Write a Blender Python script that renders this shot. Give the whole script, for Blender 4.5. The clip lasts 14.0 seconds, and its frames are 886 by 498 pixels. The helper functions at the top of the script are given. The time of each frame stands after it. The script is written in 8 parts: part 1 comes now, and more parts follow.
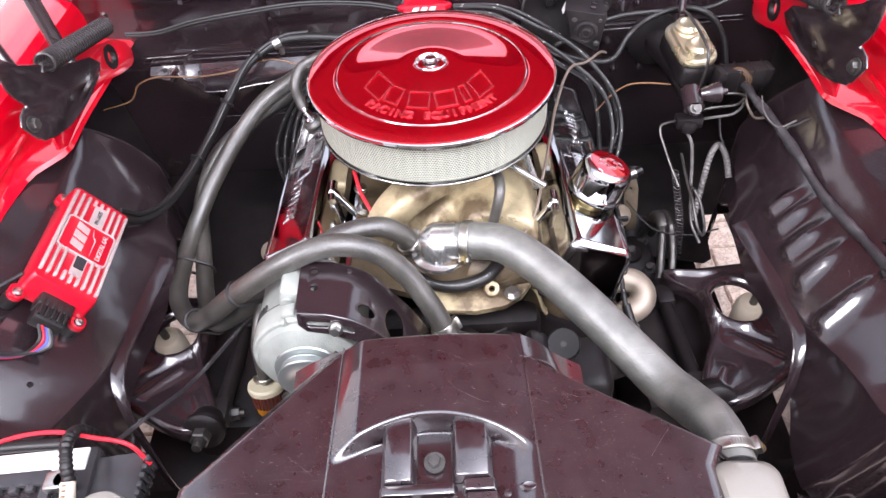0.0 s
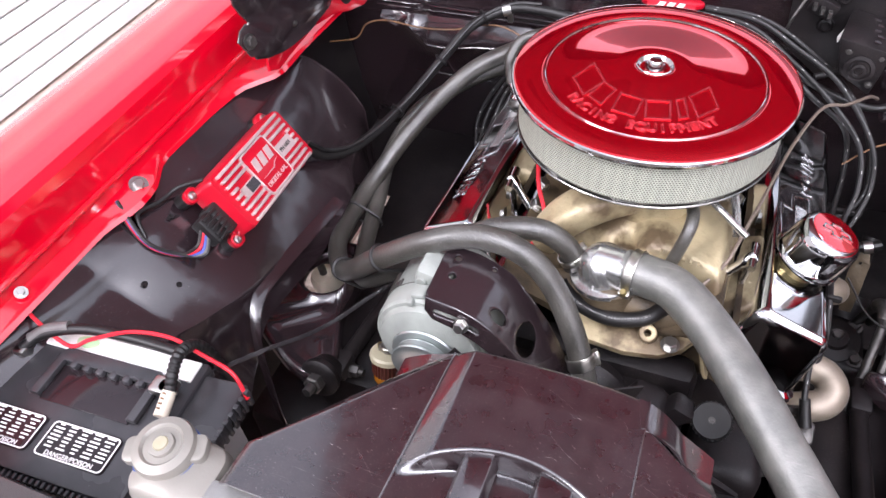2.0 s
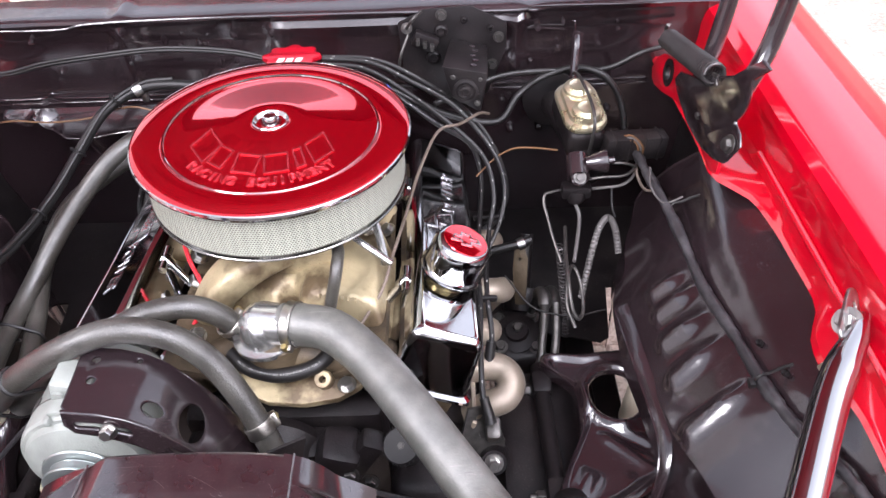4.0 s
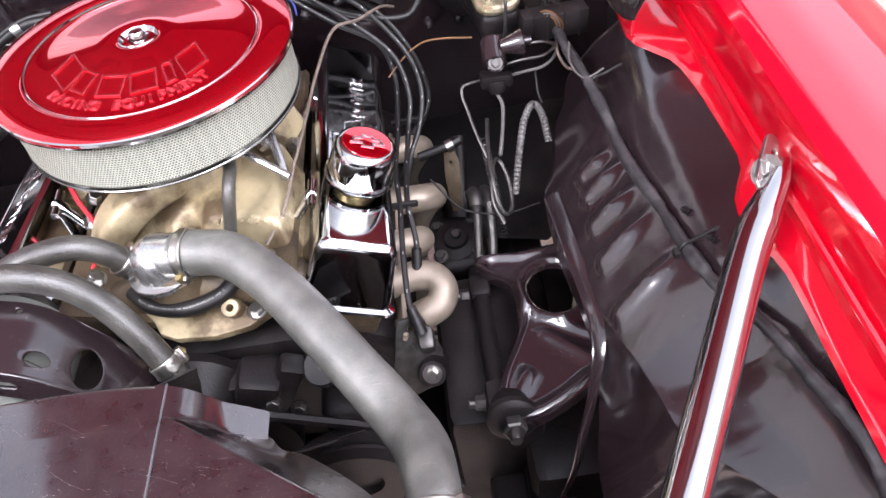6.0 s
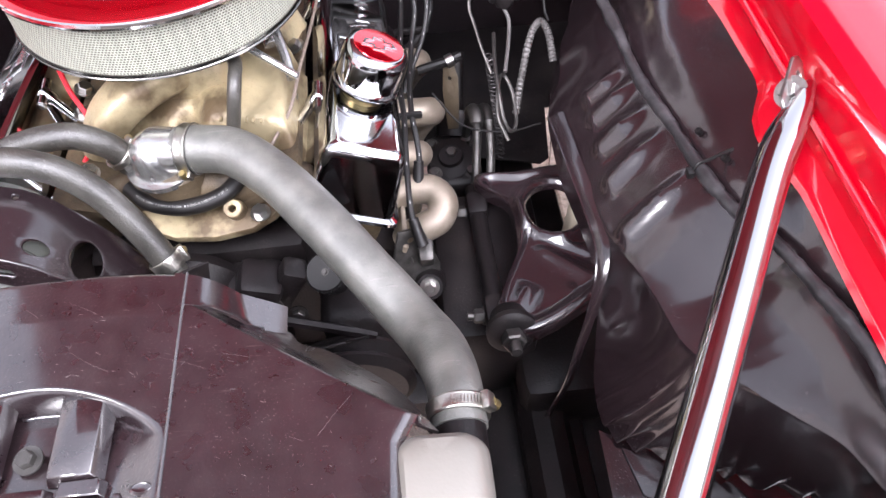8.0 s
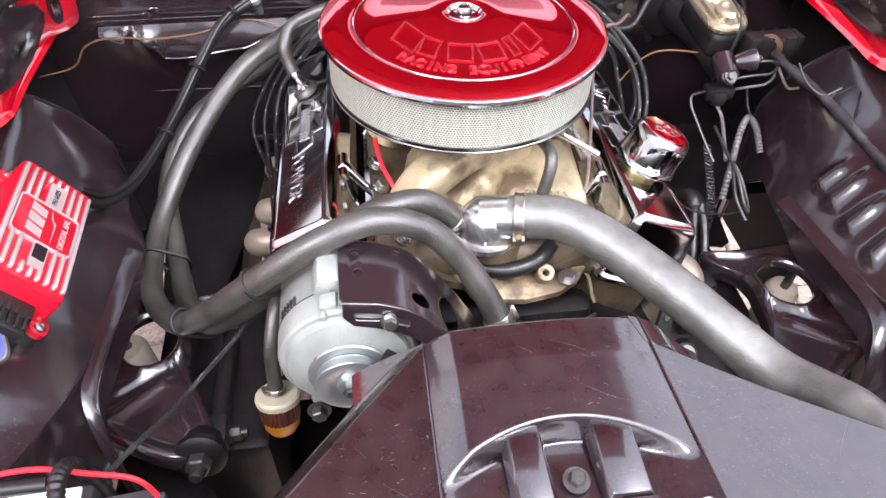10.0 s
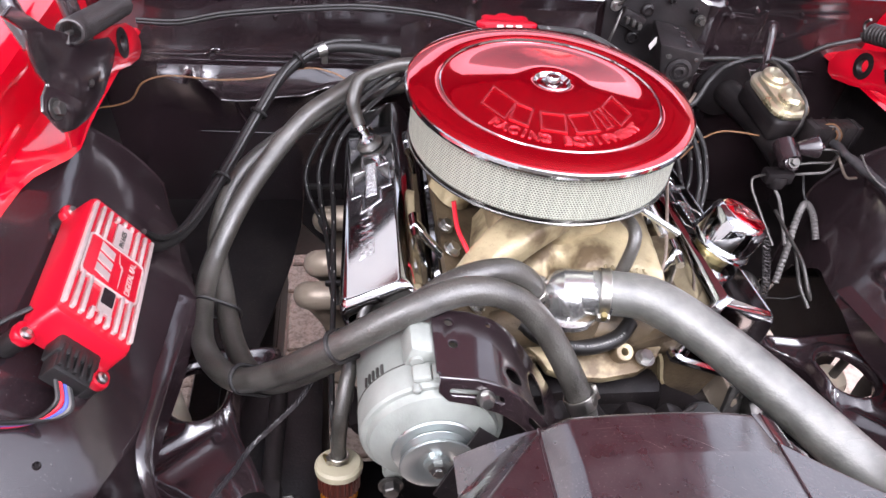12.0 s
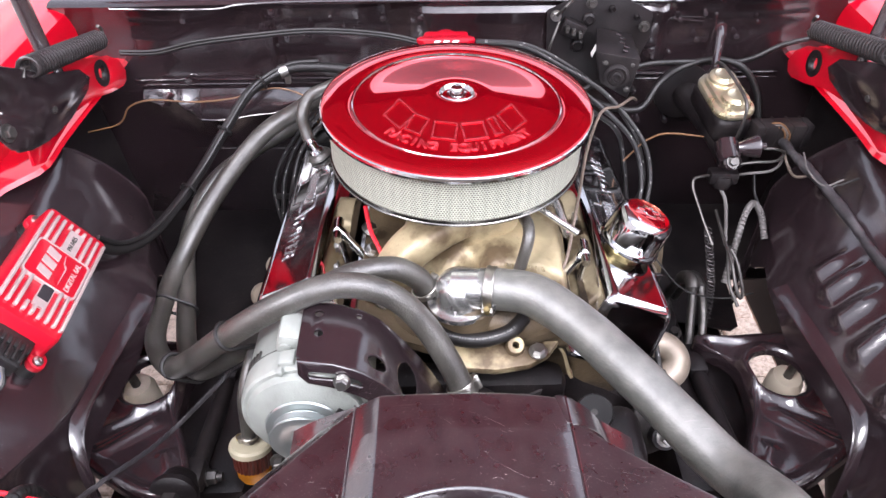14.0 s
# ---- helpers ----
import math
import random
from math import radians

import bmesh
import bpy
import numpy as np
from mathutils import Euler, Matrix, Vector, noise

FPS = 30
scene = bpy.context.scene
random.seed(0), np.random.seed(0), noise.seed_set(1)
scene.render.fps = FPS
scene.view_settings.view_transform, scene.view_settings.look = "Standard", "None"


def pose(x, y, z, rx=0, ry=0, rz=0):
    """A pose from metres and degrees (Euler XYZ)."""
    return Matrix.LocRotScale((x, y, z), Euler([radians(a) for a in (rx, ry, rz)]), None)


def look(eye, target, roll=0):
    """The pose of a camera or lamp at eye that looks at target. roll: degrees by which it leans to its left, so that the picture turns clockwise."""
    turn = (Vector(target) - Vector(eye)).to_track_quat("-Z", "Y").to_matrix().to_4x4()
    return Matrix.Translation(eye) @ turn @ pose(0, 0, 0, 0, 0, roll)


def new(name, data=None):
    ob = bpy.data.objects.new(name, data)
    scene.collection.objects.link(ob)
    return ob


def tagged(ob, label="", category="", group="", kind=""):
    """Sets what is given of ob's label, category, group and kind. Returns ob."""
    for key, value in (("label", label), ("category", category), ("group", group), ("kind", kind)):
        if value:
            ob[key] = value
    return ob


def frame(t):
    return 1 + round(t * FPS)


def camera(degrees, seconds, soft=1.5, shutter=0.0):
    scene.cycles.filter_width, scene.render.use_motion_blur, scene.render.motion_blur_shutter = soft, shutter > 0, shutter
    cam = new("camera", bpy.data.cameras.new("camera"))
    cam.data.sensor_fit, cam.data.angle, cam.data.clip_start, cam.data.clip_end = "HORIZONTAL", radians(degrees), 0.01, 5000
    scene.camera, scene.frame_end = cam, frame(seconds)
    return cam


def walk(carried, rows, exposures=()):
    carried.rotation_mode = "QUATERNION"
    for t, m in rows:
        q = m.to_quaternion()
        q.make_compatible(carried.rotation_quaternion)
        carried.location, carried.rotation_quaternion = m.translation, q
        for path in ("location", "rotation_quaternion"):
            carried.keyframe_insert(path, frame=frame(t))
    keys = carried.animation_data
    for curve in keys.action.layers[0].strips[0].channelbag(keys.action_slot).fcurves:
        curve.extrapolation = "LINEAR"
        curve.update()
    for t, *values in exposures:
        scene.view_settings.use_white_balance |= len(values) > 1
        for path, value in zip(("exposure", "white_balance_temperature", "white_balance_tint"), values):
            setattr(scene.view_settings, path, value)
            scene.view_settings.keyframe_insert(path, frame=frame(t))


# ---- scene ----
cam = camera(62.8, 14.0)
METRES, EYE, TILT, LEAN, TURN = 1.466, 1.5, -46.0, 4.0, -1.1
ROWS = [
    (0.0, 0.0, 0.0, 0.0, 0.0, 0.0, -0.0),
    (0.5, -0.0137, 0.0127, 0.0015, 1.88, -0.52, -2.21),
    (1.0, -0.0368, 0.0358, 0.0068, 6.01, -1.53, -5.5),
    (1.5, -0.023, 0.0557, 0.0148, 11.96, -3.26, -11.15),
    (2.0, 0.0286, 0.059, 0.0265, 16.52, -4.32, -15.79),
    (2.5, 0.0381, 0.0628, 0.0377, 16.26, -2.86, -15.18),
    (3.0, 0.0496, 0.0488, 0.0397, 12.02, -0.15, -11.41),
    (3.5, 0.0997, 0.0649, 0.0425, 3.94, 2.21, -5.21),
    (4.0, 0.1314, 0.0761, 0.043, -1.07, 2.87, -1.76),
    (6.5, 0.2107, 0.1333, 0.0103, -0.92, -4.36, 5.57),
    (7.0, 0.2087, 0.1429, 0.0079, -1.56, -6.05, 4.36),
    (7.5, 0.1872, 0.1314, -0.0002, -2.8, -7.15, 3.06),
    (8.0, 0.163, 0.1233, -0.0016, -4.46, -7.58, 2.24),
    (8.5, 0.0949, 0.112, 0.0025, -6.79, -6.41, 3.1),
    (9.0, 0.0169, 0.0945, -0.0174, -7.11, -3.96, 3.49),
    (11.5, -0.1995, 0.1363, -0.0142, -9.27, 4.4, -3.33),
    (12.0, -0.194, 0.139, -0.0083, -9.83, 4.52, -2.69),
    (12.5, -0.1906, 0.1332, -0.0102, -8.62, 4.13, -2.86),
    (13.0, -0.1556, 0.1008, -0.0171, -5.18, 3.81, -3.14),
    (13.5, -0.0944, 0.0878, -0.0131, -3.21, 4.52, -3.07),
    (14.0, -0.0368, 0.0764, -0.014, -2.0, 5.07, -2.81),
]
walk(cam, [(t, pose(0.033, 0, EYE, TILT, LEAN, TURN) @ pose(METRES * x, METRES * y, METRES * z, 90 + pitch, roll, yaw)) for t, x, y, z, yaw, pitch, roll in ROWS],
     [(t, stops, 6000, 19) for t, stops in ((0.0, 1.71), (1.5, 1.51), (2.5, 1.29), (3.0, 1.36), (3.5, 1.49), (4.0, 1.50), (6.5, 1.67), (8.0, 1.76), (9.0, 1.77), (11.5, 1.66), (12.5, 1.62), (14.0, 1.64))])

# ---- world and light ----
world = bpy.data.worlds.new("world")
scene.world = world
world.use_nodes = True
wn = world.node_tree
sky = wn.nodes.new("ShaderNodeTexSky")
sky.sky_type, sky.sun_disc = "NISHITA", False
sky.sun_elevation, sky.sun_rotation = radians(50), radians(140)
sky.air_density, sky.dust_density, sky.ozone_density = 1.0, 4.0, 1.0
wn.nodes["Background"].inputs[1].default_value = 0.175
cloud = wn.nodes.new("ShaderNodeHueSaturation")
cloud.inputs["Saturation"].default_value = 0.16
wn.links.new(sky.outputs[0], cloud.inputs["Color"])
wn.links.new(cloud.outputs[0], wn.nodes["Background"].inputs[0])
sun = new("sun", bpy.data.lights.new("sun", "SUN"))
sun.data.energy, sun.data.angle, sun.data.color = 1.25, radians(24), (1.0, 0.96, 0.9)
sun.matrix_world = look((-2.3, -1.3, 4.0), (0, 0.9, 0.8))

# ---- materials ----


def mat(name, colour, rough=0.5, metal=0.0, vary=0.15, scale=30.0, bump=0.1, fine=400.0, coat=0.0, second=None, mix_lo=0.5, mix_hi=0.7, rough_vary=0.1, patch=6.0, ior=1.5, coat_ior=1.6, coat_rough=0.06, wave=0.0):
    """A surface with grain at one scale and wear at another."""
    m = bpy.data.materials.new(name)
    m.use_nodes = True
    t = m.node_tree
    b = t.nodes["Principled BSDF"]
    tc = t.nodes.new("ShaderNodeTexCoord")
    n1 = t.nodes.new("ShaderNodeTexNoise")
    n1.inputs["Scale"].default_value, n1.inputs["Detail"].default_value = scale, 6
    n2 = t.nodes.new("ShaderNodeTexNoise")
    n2.inputs["Scale"].default_value, n2.inputs["Detail"].default_value = fine, 3
    n3 = t.nodes.new("ShaderNodeTexNoise")
    n3.inputs["Scale"].default_value, n3.inputs["Detail"].default_value = patch, 4
    for n in (n1, n2, n3):
        t.links.new(tc.outputs["Object"], n.inputs["Vector"])
    ramp = t.nodes.new("ShaderNodeValToRGB")
    c = Vector(colour)
    ramp.color_ramp.elements[0].position, ramp.color_ramp.elements[1].position = 0.3, 0.7
    ramp.color_ramp.elements[0].color = (*(c * (1 - vary)), 1)
    ramp.color_ramp.elements[1].color = (*[min(1, v) for v in c * (1 + vary)], 1)
    t.links.new(n1.outputs["Fac"], ramp.inputs["Fac"])
    out = ramp.outputs["Color"]
    if second:
        r2 = t.nodes.new("ShaderNodeMapRange")
        r2.inputs["From Min"].default_value, r2.inputs["From Max"].default_value = mix_lo, mix_hi
        t.links.new(n3.outputs["Fac"], r2.inputs["Value"])
        mx = t.nodes.new("ShaderNodeMix")
        mx.data_type = "RGBA"
        t.links.new(r2.outputs[0], mx.inputs["Factor"])
        t.links.new(out, mx.inputs["A"])
        mx.inputs["B"].default_value = (*second, 1)
        out = mx.outputs["Result"]
    t.links.new(out, b.inputs["Base Color"])
    rr = t.nodes.new("ShaderNodeMapRange")
    rr.inputs["To Min"].default_value, rr.inputs["To Max"].default_value = max(0.02, rough - rough_vary), min(1, rough + rough_vary)
    t.links.new(n3.outputs["Fac"], rr.inputs["Value"])
    t.links.new(rr.outputs[0], b.inputs["Roughness"])
    b.inputs["Metallic"].default_value = metal
    b.inputs["Coat Weight"].default_value = coat
    b.inputs["Coat Roughness"].default_value = coat_rough
    b.inputs["Coat IOR"].default_value = coat_ior
    b.inputs["IOR"].default_value = ior
    if bump:
        bp = t.nodes.new("ShaderNodeBump")
        bp.inputs["Strength"].default_value, bp.inputs["Distance"].default_value = bump, 0.001
        t.links.new(n2.outputs["Fac"], bp.inputs["Height"])
        t.links.new(bp.outputs[0], b.inputs["Normal"])
    if wave:
        n4 = t.nodes.new("ShaderNodeTexNoise")
        n4.inputs["Scale"].default_value, n4.inputs["Detail"].default_value = 15, 2
        t.links.new(tc.outputs["Object"], n4.inputs["Vector"])
        bw = t.nodes.new("ShaderNodeBump")
        bw.inputs["Strength"].default_value, bw.inputs["Distance"].default_value = wave, 0.01
        t.links.new(n4.outputs["Fac"], bw.inputs["Height"])
        t.links.new(bw.outputs[0], b.inputs["Coat Normal"])
    return m


def scratched(m, strength=0.5, colour=(0.35, 0.32, 0.32), scale=26.0):
    """Adds thin scratches and scuffs to a material."""
    t = m.node_tree
    b = t.nodes["Principled BSDF"]
    old = b.inputs["Base Color"].links[0].from_socket
    tc = t.nodes.new("ShaderNodeTexCoord")
    total = None
    for k, (turn, squash) in enumerate((((0, 0, 0.5), 22), ((0, 0, 2.2), 30), ((0.3, 0, 1.4), 16))):
        mp = t.nodes.new("ShaderNodeMapping")
        mp.inputs["Rotation"].default_value = turn
        mp.inputs["Scale"].default_value = (1, squash, squash)
        nz = t.nodes.new("ShaderNodeTexNoise")
        nz.inputs["Scale"].default_value, nz.inputs["Detail"].default_value = scale * (0.5 + 0.35 * k), 3
        t.links.new(tc.outputs["Object"], mp.inputs["Vector"])
        t.links.new(mp.outputs[0], nz.inputs["Vector"])
        r = t.nodes.new("ShaderNodeMapRange")
        r.inputs["From Min"].default_value, r.inputs["From Max"].default_value = 0.68, 0.76
        t.links.new(nz.outputs["Fac"], r.inputs["Value"])
        if total is None:
            total = r.outputs[0]
        else:
            ad = t.nodes.new("ShaderNodeMath")
            ad.operation, ad.use_clamp = "ADD", True
            t.links.new(total, ad.inputs[0])
            t.links.new(r.outputs[0], ad.inputs[1])
            total = ad.outputs[0]
    spot = t.nodes.new("ShaderNodeTexNoise")
    spot.inputs["Scale"].default_value = 9
    t.links.new(tc.outputs["Object"], spot.inputs["Vector"])
    sr = t.nodes.new("ShaderNodeMapRange")
    sr.inputs["From Min"].default_value, sr.inputs["From Max"].default_value = 0.45, 0.65
    sr.inputs["To Max"].default_value = strength
    t.links.new(spot.outputs["Fac"], sr.inputs["Value"])
    mu = t.nodes.new("ShaderNodeMath")
    mu.operation = "MULTIPLY"
    t.links.new(total, mu.inputs[0])
    t.links.new(sr.outputs[0], mu.inputs[1])
    mx = t.nodes.new("ShaderNodeMix")
    mx.data_type = "RGBA"
    t.links.new(mu.outputs[0], mx.inputs["Factor"])
    t.links.new(old, mx.inputs["A"])
    mx.inputs["B"].default_value = (*colour, 1)
    t.links.new(mx.outputs["Result"], b.inputs["Base Color"])
    return m



def speckled(m, amount=0.25, scale=420.0, colour=(0.22, 0.20, 0.20), low=0.70):
    """Scatters fine dust specks over a material."""
    t = m.node_tree
    b = t.nodes["Principled BSDF"]
    old = b.inputs["Base Color"].links[0].from_socket
    tc = t.nodes.new("ShaderNodeTexCoord")
    grain, cloud_noise = t.nodes.new("ShaderNodeTexNoise"), t.nodes.new("ShaderNodeTexNoise")
    grain.inputs["Scale"].default_value, grain.inputs["Detail"].default_value = scale, 1
    cloud_noise.inputs["Scale"].default_value, cloud_noise.inputs["Detail"].default_value = 14, 3
    cut_off, patch_range, mul = t.nodes.new("ShaderNodeMapRange"), t.nodes.new("ShaderNodeMapRange"), t.nodes.new("ShaderNodeMath")
    cut_off.inputs["From Min"].default_value, cut_off.inputs["From Max"].default_value = low, low + 0.05
    patch_range.inputs["From Min"].default_value, patch_range.inputs["From Max"].default_value = 0.35, 0.7
    patch_range.inputs["To Max"].default_value = amount
    mul.operation = "MULTIPLY"
    for n, r in ((grain, cut_off), (cloud_noise, patch_range)):
        t.links.new(tc.outputs["Object"], n.inputs["Vector"])
        t.links.new(n.outputs["Fac"], r.inputs["Value"])
    t.links.new(cut_off.outputs[0], mul.inputs[0])
    t.links.new(patch_range.outputs[0], mul.inputs[1])
    mx = t.nodes.new("ShaderNodeMix")
    mx.data_type = "RGBA"
    t.links.new(mul.outputs[0], mx.inputs["Factor"])
    t.links.new(old, mx.inputs["A"])
    mx.inputs["B"].default_value = (*colour, 1)
    t.links.new(mx.outputs["Result"], b.inputs["Base Color"])
    return m


RED = mat("red_car_paint", (0.60, 0.0005, 0.014), 0.3, 0.0, 0.06, 12, 0.03, 250, coat=1.0, rough_vary=0.05, ior=1.2, coat_ior=2.15, coat_rough=0.06, wave=0.02)
# paler than the lid: sky reflections on the letter bevels, put into the colour
LETTER = mat("sky_tinted_red_letter_edge", (0.62, 0.07, 0.09), 0.22, 0.8, 0.1, 60, 0.05, 300)
RED_LID = mat("candy_red_lid", (0.80, 0.001, 0.016), 0.06, 0.88, 0.04, 8, 0.0, 100, coat=1.0, rough_vary=0.03, coat_rough=0.03, coat_ior=1.7)
BLACK = speckled(scratched(mat("gloss_black_paint", (0.018, 0.011, 0.013), 0.24, 0.0, 0.3, 9, 0.08, 160, coat=1.0, second=(0.026, 0.018, 0.019), mix_lo=0.55, mix_hi=0.8, rough_vary=0.08, ior=1.4, coat_ior=1.68, coat_rough=0.13, wave=0.14), 0.14), 0.42, 480, (0.22, 0.20, 0.20), 0.69)
BLACK_DULL = speckled(mat("dull_black_metal", (0.0095, 0.0075, 0.008), 0.46, 0.0, 0.4, 25, 0.4, 300, second=(0.019, 0.0155, 0.015), mix_lo=0.5, mix_hi=0.72, patch=14, ior=1.36), 0.35, 300, (0.09, 0.08, 0.075), 0.66)
PLASTIC = speckled(scratched(mat("black_shroud_plastic", (0.017, 0.010, 0.012), 0.30, 0.0, 0.3, 30, 0.35, 420, coat=1.0, coat_ior=2.1, coat_rough=0.11, ior=1.5, second=(0.026, 0.0175, 0.0185), mix_lo=0.5, mix_hi=0.8, rough_vary=0.14, patch=60, wave=0.05), 0.45, (0.17, 0.14, 0.14), 42), 0.6, 620, (0.16, 0.13, 0.13), 0.68)
SCUFF = mat("pale_scuffs", (0.13, 0.105, 0.105), 0.6, 0.0, 0.3, 80, 0.0, 300)
RUBBER = speckled(scratched(mat("grey_black_hose_rubber", (0.034, 0.031, 0.026), 0.42, 0.0, 0.28, 60, 1.0, 420, second=(0.080, 0.076, 0.066), mix_lo=0.45, mix_hi=0.75, patch=20, coat=0.7, coat_rough=0.36, coat_ior=1.6), 0.35, (0.2, 0.19, 0.18), 40), 0.45, 320, (0.17, 0.16, 0.15), 0.66)
HOSE = scratched(scratched(mat("smooth_grey_hose_rubber", (0.080, 0.080, 0.070), 0.42, 0.0, 0.35, 70, 0.8, 330, second=(0.145, 0.142, 0.126), mix_lo=0.45, mix_hi=0.70, patch=24, coat=1.0, coat_rough=0.52, coat_ior=1.85), 0.7, (0.24, 0.22, 0.21), 22), 0.85, (0.012, 0.010, 0.010), 55)
CABLE = mat("black_cable", (0.009, 0.008, 0.008), 0.46, 0.0, 0.2, 60, 0.2, 700)
TAPE = mat("wrapped_black_tape", (0.03, 0.028, 0.03), 0.34, 0.0, 0.3, 60, 0.9, 130, second=(0.07, 0.066, 0.07), mix_lo=0.5, mix_hi=0.7, patch=40)
SPRING = mat("worn_black_spring", (0.05, 0.045, 0.045), 0.33, 0.5, 0.3, 80, 0.2, 400)
CHROME = mat("chrome", (0.56, 0.56, 0.565), 0.075, 1.0, 0.04, 20, 0.02, 60, rough_vary=0.04)
STEEL = mat("bright_zinc_steel", (0.48, 0.47, 0.45), 0.3, 1.0, 0.12, 60, 0.15, 500)
BAND = mat("clamp_steel", (0.46, 0.44, 0.40), 0.33, 1.0, 0.2, 60, 0.3, 500)
PAN = mat("dark_pan_steel", (0.20, 0.195, 0.18), 0.24, 1.0, 0.15, 40, 0.1, 300)
DARKSTEEL = mat("dark_bolt_steel", (0.10, 0.095, 0.09), 0.42, 0.8, 0.3, 80, 0.3, 500)
ALU = mat("cast_aluminium", (0.27, 0.287, 0.262), 0.55, 0.15, 0.15, 30, 0.5, 420, second=(0.28, 0.295, 0.27), mix_lo=0.5, mix_hi=0.8)
POLISHED = mat("polished_aluminium", (0.58, 0.575, 0.56), 0.24, 0.9, 0.06, 40, 0.2, 300, rough_vary=0.08)
PULLEY = mat("zinc_pulley", (0.46, 0.50, 0.49), 0.30, 0.8, 0.06, 20, 0.08, 300)
INTAKE = speckled(mat("stained_intake_aluminium", (0.43, 0.355, 0.215), 0.40, 0.25, 0.35, 12, 1.0, 150, second=(0.13, 0.092, 0.052), mix_lo=0.48, mix_hi=0.62, patch=17), 0.5, 480, (0.07, 0.05, 0.035), 0.66)
VALLEY = speckled(mat("dark_brown_casting", (0.125, 0.092, 0.055), 0.5, 0.2, 0.4, 16, 1.0, 180, second=(0.05, 0.037, 0.025), mix_lo=0.46, mix_hi=0.64, patch=16), 0.4, 480, (0.22, 0.17, 0.10), 0.66)
HEADER = mat("ceramic_coated_header", (0.27, 0.225, 0.175), 0.42, 0.35, 0.2, 18, 0.4, 500, second=(0.37, 0.31, 0.25), mix_lo=0.5, mix_hi=0.7, patch=20)
HEADTAN = speckled(mat("tan_cylinder_head", (0.36, 0.31, 0.22), 0.42, 0.5, 0.2, 20, 0.4, 300, second=(0.22, 0.17, 0.11), mix_lo=0.5, mix_hi=0.7, patch=18), 0.4, 480, (0.07, 0.05, 0.035), 0.66)
TANK = mat("painted_radiator_tank", (0.23, 0.215, 0.19), 0.38, 0.2, 0.06, 20, 0.15, 400, second=(0.29, 0.265, 0.235), mix_lo=0.5, mix_hi=0.75)
COREBAR = mat("radiator_aluminium", (0.36, 0.355, 0.35), 0.38, 0.6, 0.08, 20, 0.15, 400)
MSDRED = mat("red_anodised_box", (0.46, 0.003, 0.016), 0.32, 0.1, 0.06, 25, 0.12, 700, coat=0.3)
BARE = mat("machined_fin_metal", (0.68, 0.55, 0.53), 0.36, 0.6, 0.08, 90, 0.1, 700)
WHITE = mat("white_label", (0.78, 0.76, 0.74), 0.5, 0.0, 0.05, 20, 0.05, 300)
PRINT = mat("faded_print", (0.34, 0.335, 0.32), 0.5, 0.0, 0.1, 20, 0.0, 300)
GASKET = mat("gold_tinted_steel", (0.42, 0.34, 0.16), 0.3, 0.9, 0.15, 40, 0.1, 300)
GOLD = mat("gold_zinc_plating", (0.66, 0.58, 0.36), 0.28, 0.85, 0.15, 25, 0.1, 300, second=(0.72, 0.68, 0.56), mix_lo=0.45, mix_hi=0.65, patch=18)
WIRERED = mat("red_wire", (0.62, 0.012, 0.025), 0.4, 0.0, 0.1, 60, 0.05, 300)
WIREORANGE = mat("orange_tan_wire", (0.16, 0.078, 0.032), 0.45, 0.0, 0.15, 60, 0.05, 300)
WIREGREY = mat("grey_wire", (0.12, 0.112, 0.108), 0.42, 0.0, 0.2, 60, 0.1, 300)
WIRETAN = mat("braided_tan_cable", (0.16, 0.125, 0.10), 0.45, 0.3, 0.3, 300, 0.4, 500)
WIREBLUE = mat("blue_wire", (0.05, 0.07, 0.30), 0.45, 0.0, 0.15, 60, 0.05, 300)
IVORY = mat("ivory_plastic", (0.62, 0.55, 0.44), 0.42, 0.0, 0.06, 30, 0.08, 300)
AMBER = mat("amber_plastic", (0.52, 0.20, 0.015), 0.25, 0.0, 0.3, 40, 0.2, 200)
BATTERY = mat("battery_case_grey", (0.036, 0.035, 0.038), 0.27, 0.0, 0.2, 25, 0.15, 500, second=(0.05, 0.047, 0.05), mix_lo=0.5, mix_hi=0.7)
BATTLIGHT = mat("battery_light_case", (0.55, 0.55, 0.55), 0.45, 0.0, 0.06, 25, 0.1, 400)
HOODUNDER = mat("hood_underside", (0.125, 0.003, 0.008), 0.3, 0.0, 0.06, 12, 0.05, 250)
BLUE = mat("blue_ring", (0.02, 0.06, 0.25), 0.4, 0.0, 0.1, 30, 0.05, 300)
PAVER = speckled(mat("pink_exposed_aggregate_paver", (0.42, 0.335, 0.275), 0.85, 0.0, 0.35, 160, 0.9, 220, second=(0.56, 0.46, 0.39), mix_lo=0.45, mix_hi=0.6, patch=60), 0.4, 260, (0.13, 0.10, 0.08), 0.60)
PAVERBED = mat("sandy_paving", (0.52, 0.40, 0.34), 0.9, 0.0, 0.3, 60, 0.6, 220, second=(0.60, 0.48, 0.42), mix_lo=0.45, mix_hi=0.6, patch=5)
SIDING = mat("white_boards", (0.64, 0.635, 0.62), 0.55, 0.0, 0.04, 6, 0.05, 120)
PLASTER = mat("greyish_render", (0.34, 0.31, 0.28), 0.85, 0.0, 0.12, 4, 0.4, 90, second=(0.27, 0.25, 0.23), mix_lo=0.5, mix_hi=0.7, patch=1.2)
GLASSBLACK = mat("black_window", (0.02, 0.014, 0.016), 0.06, 0.0, 0.1, 20, 0.0, 100)

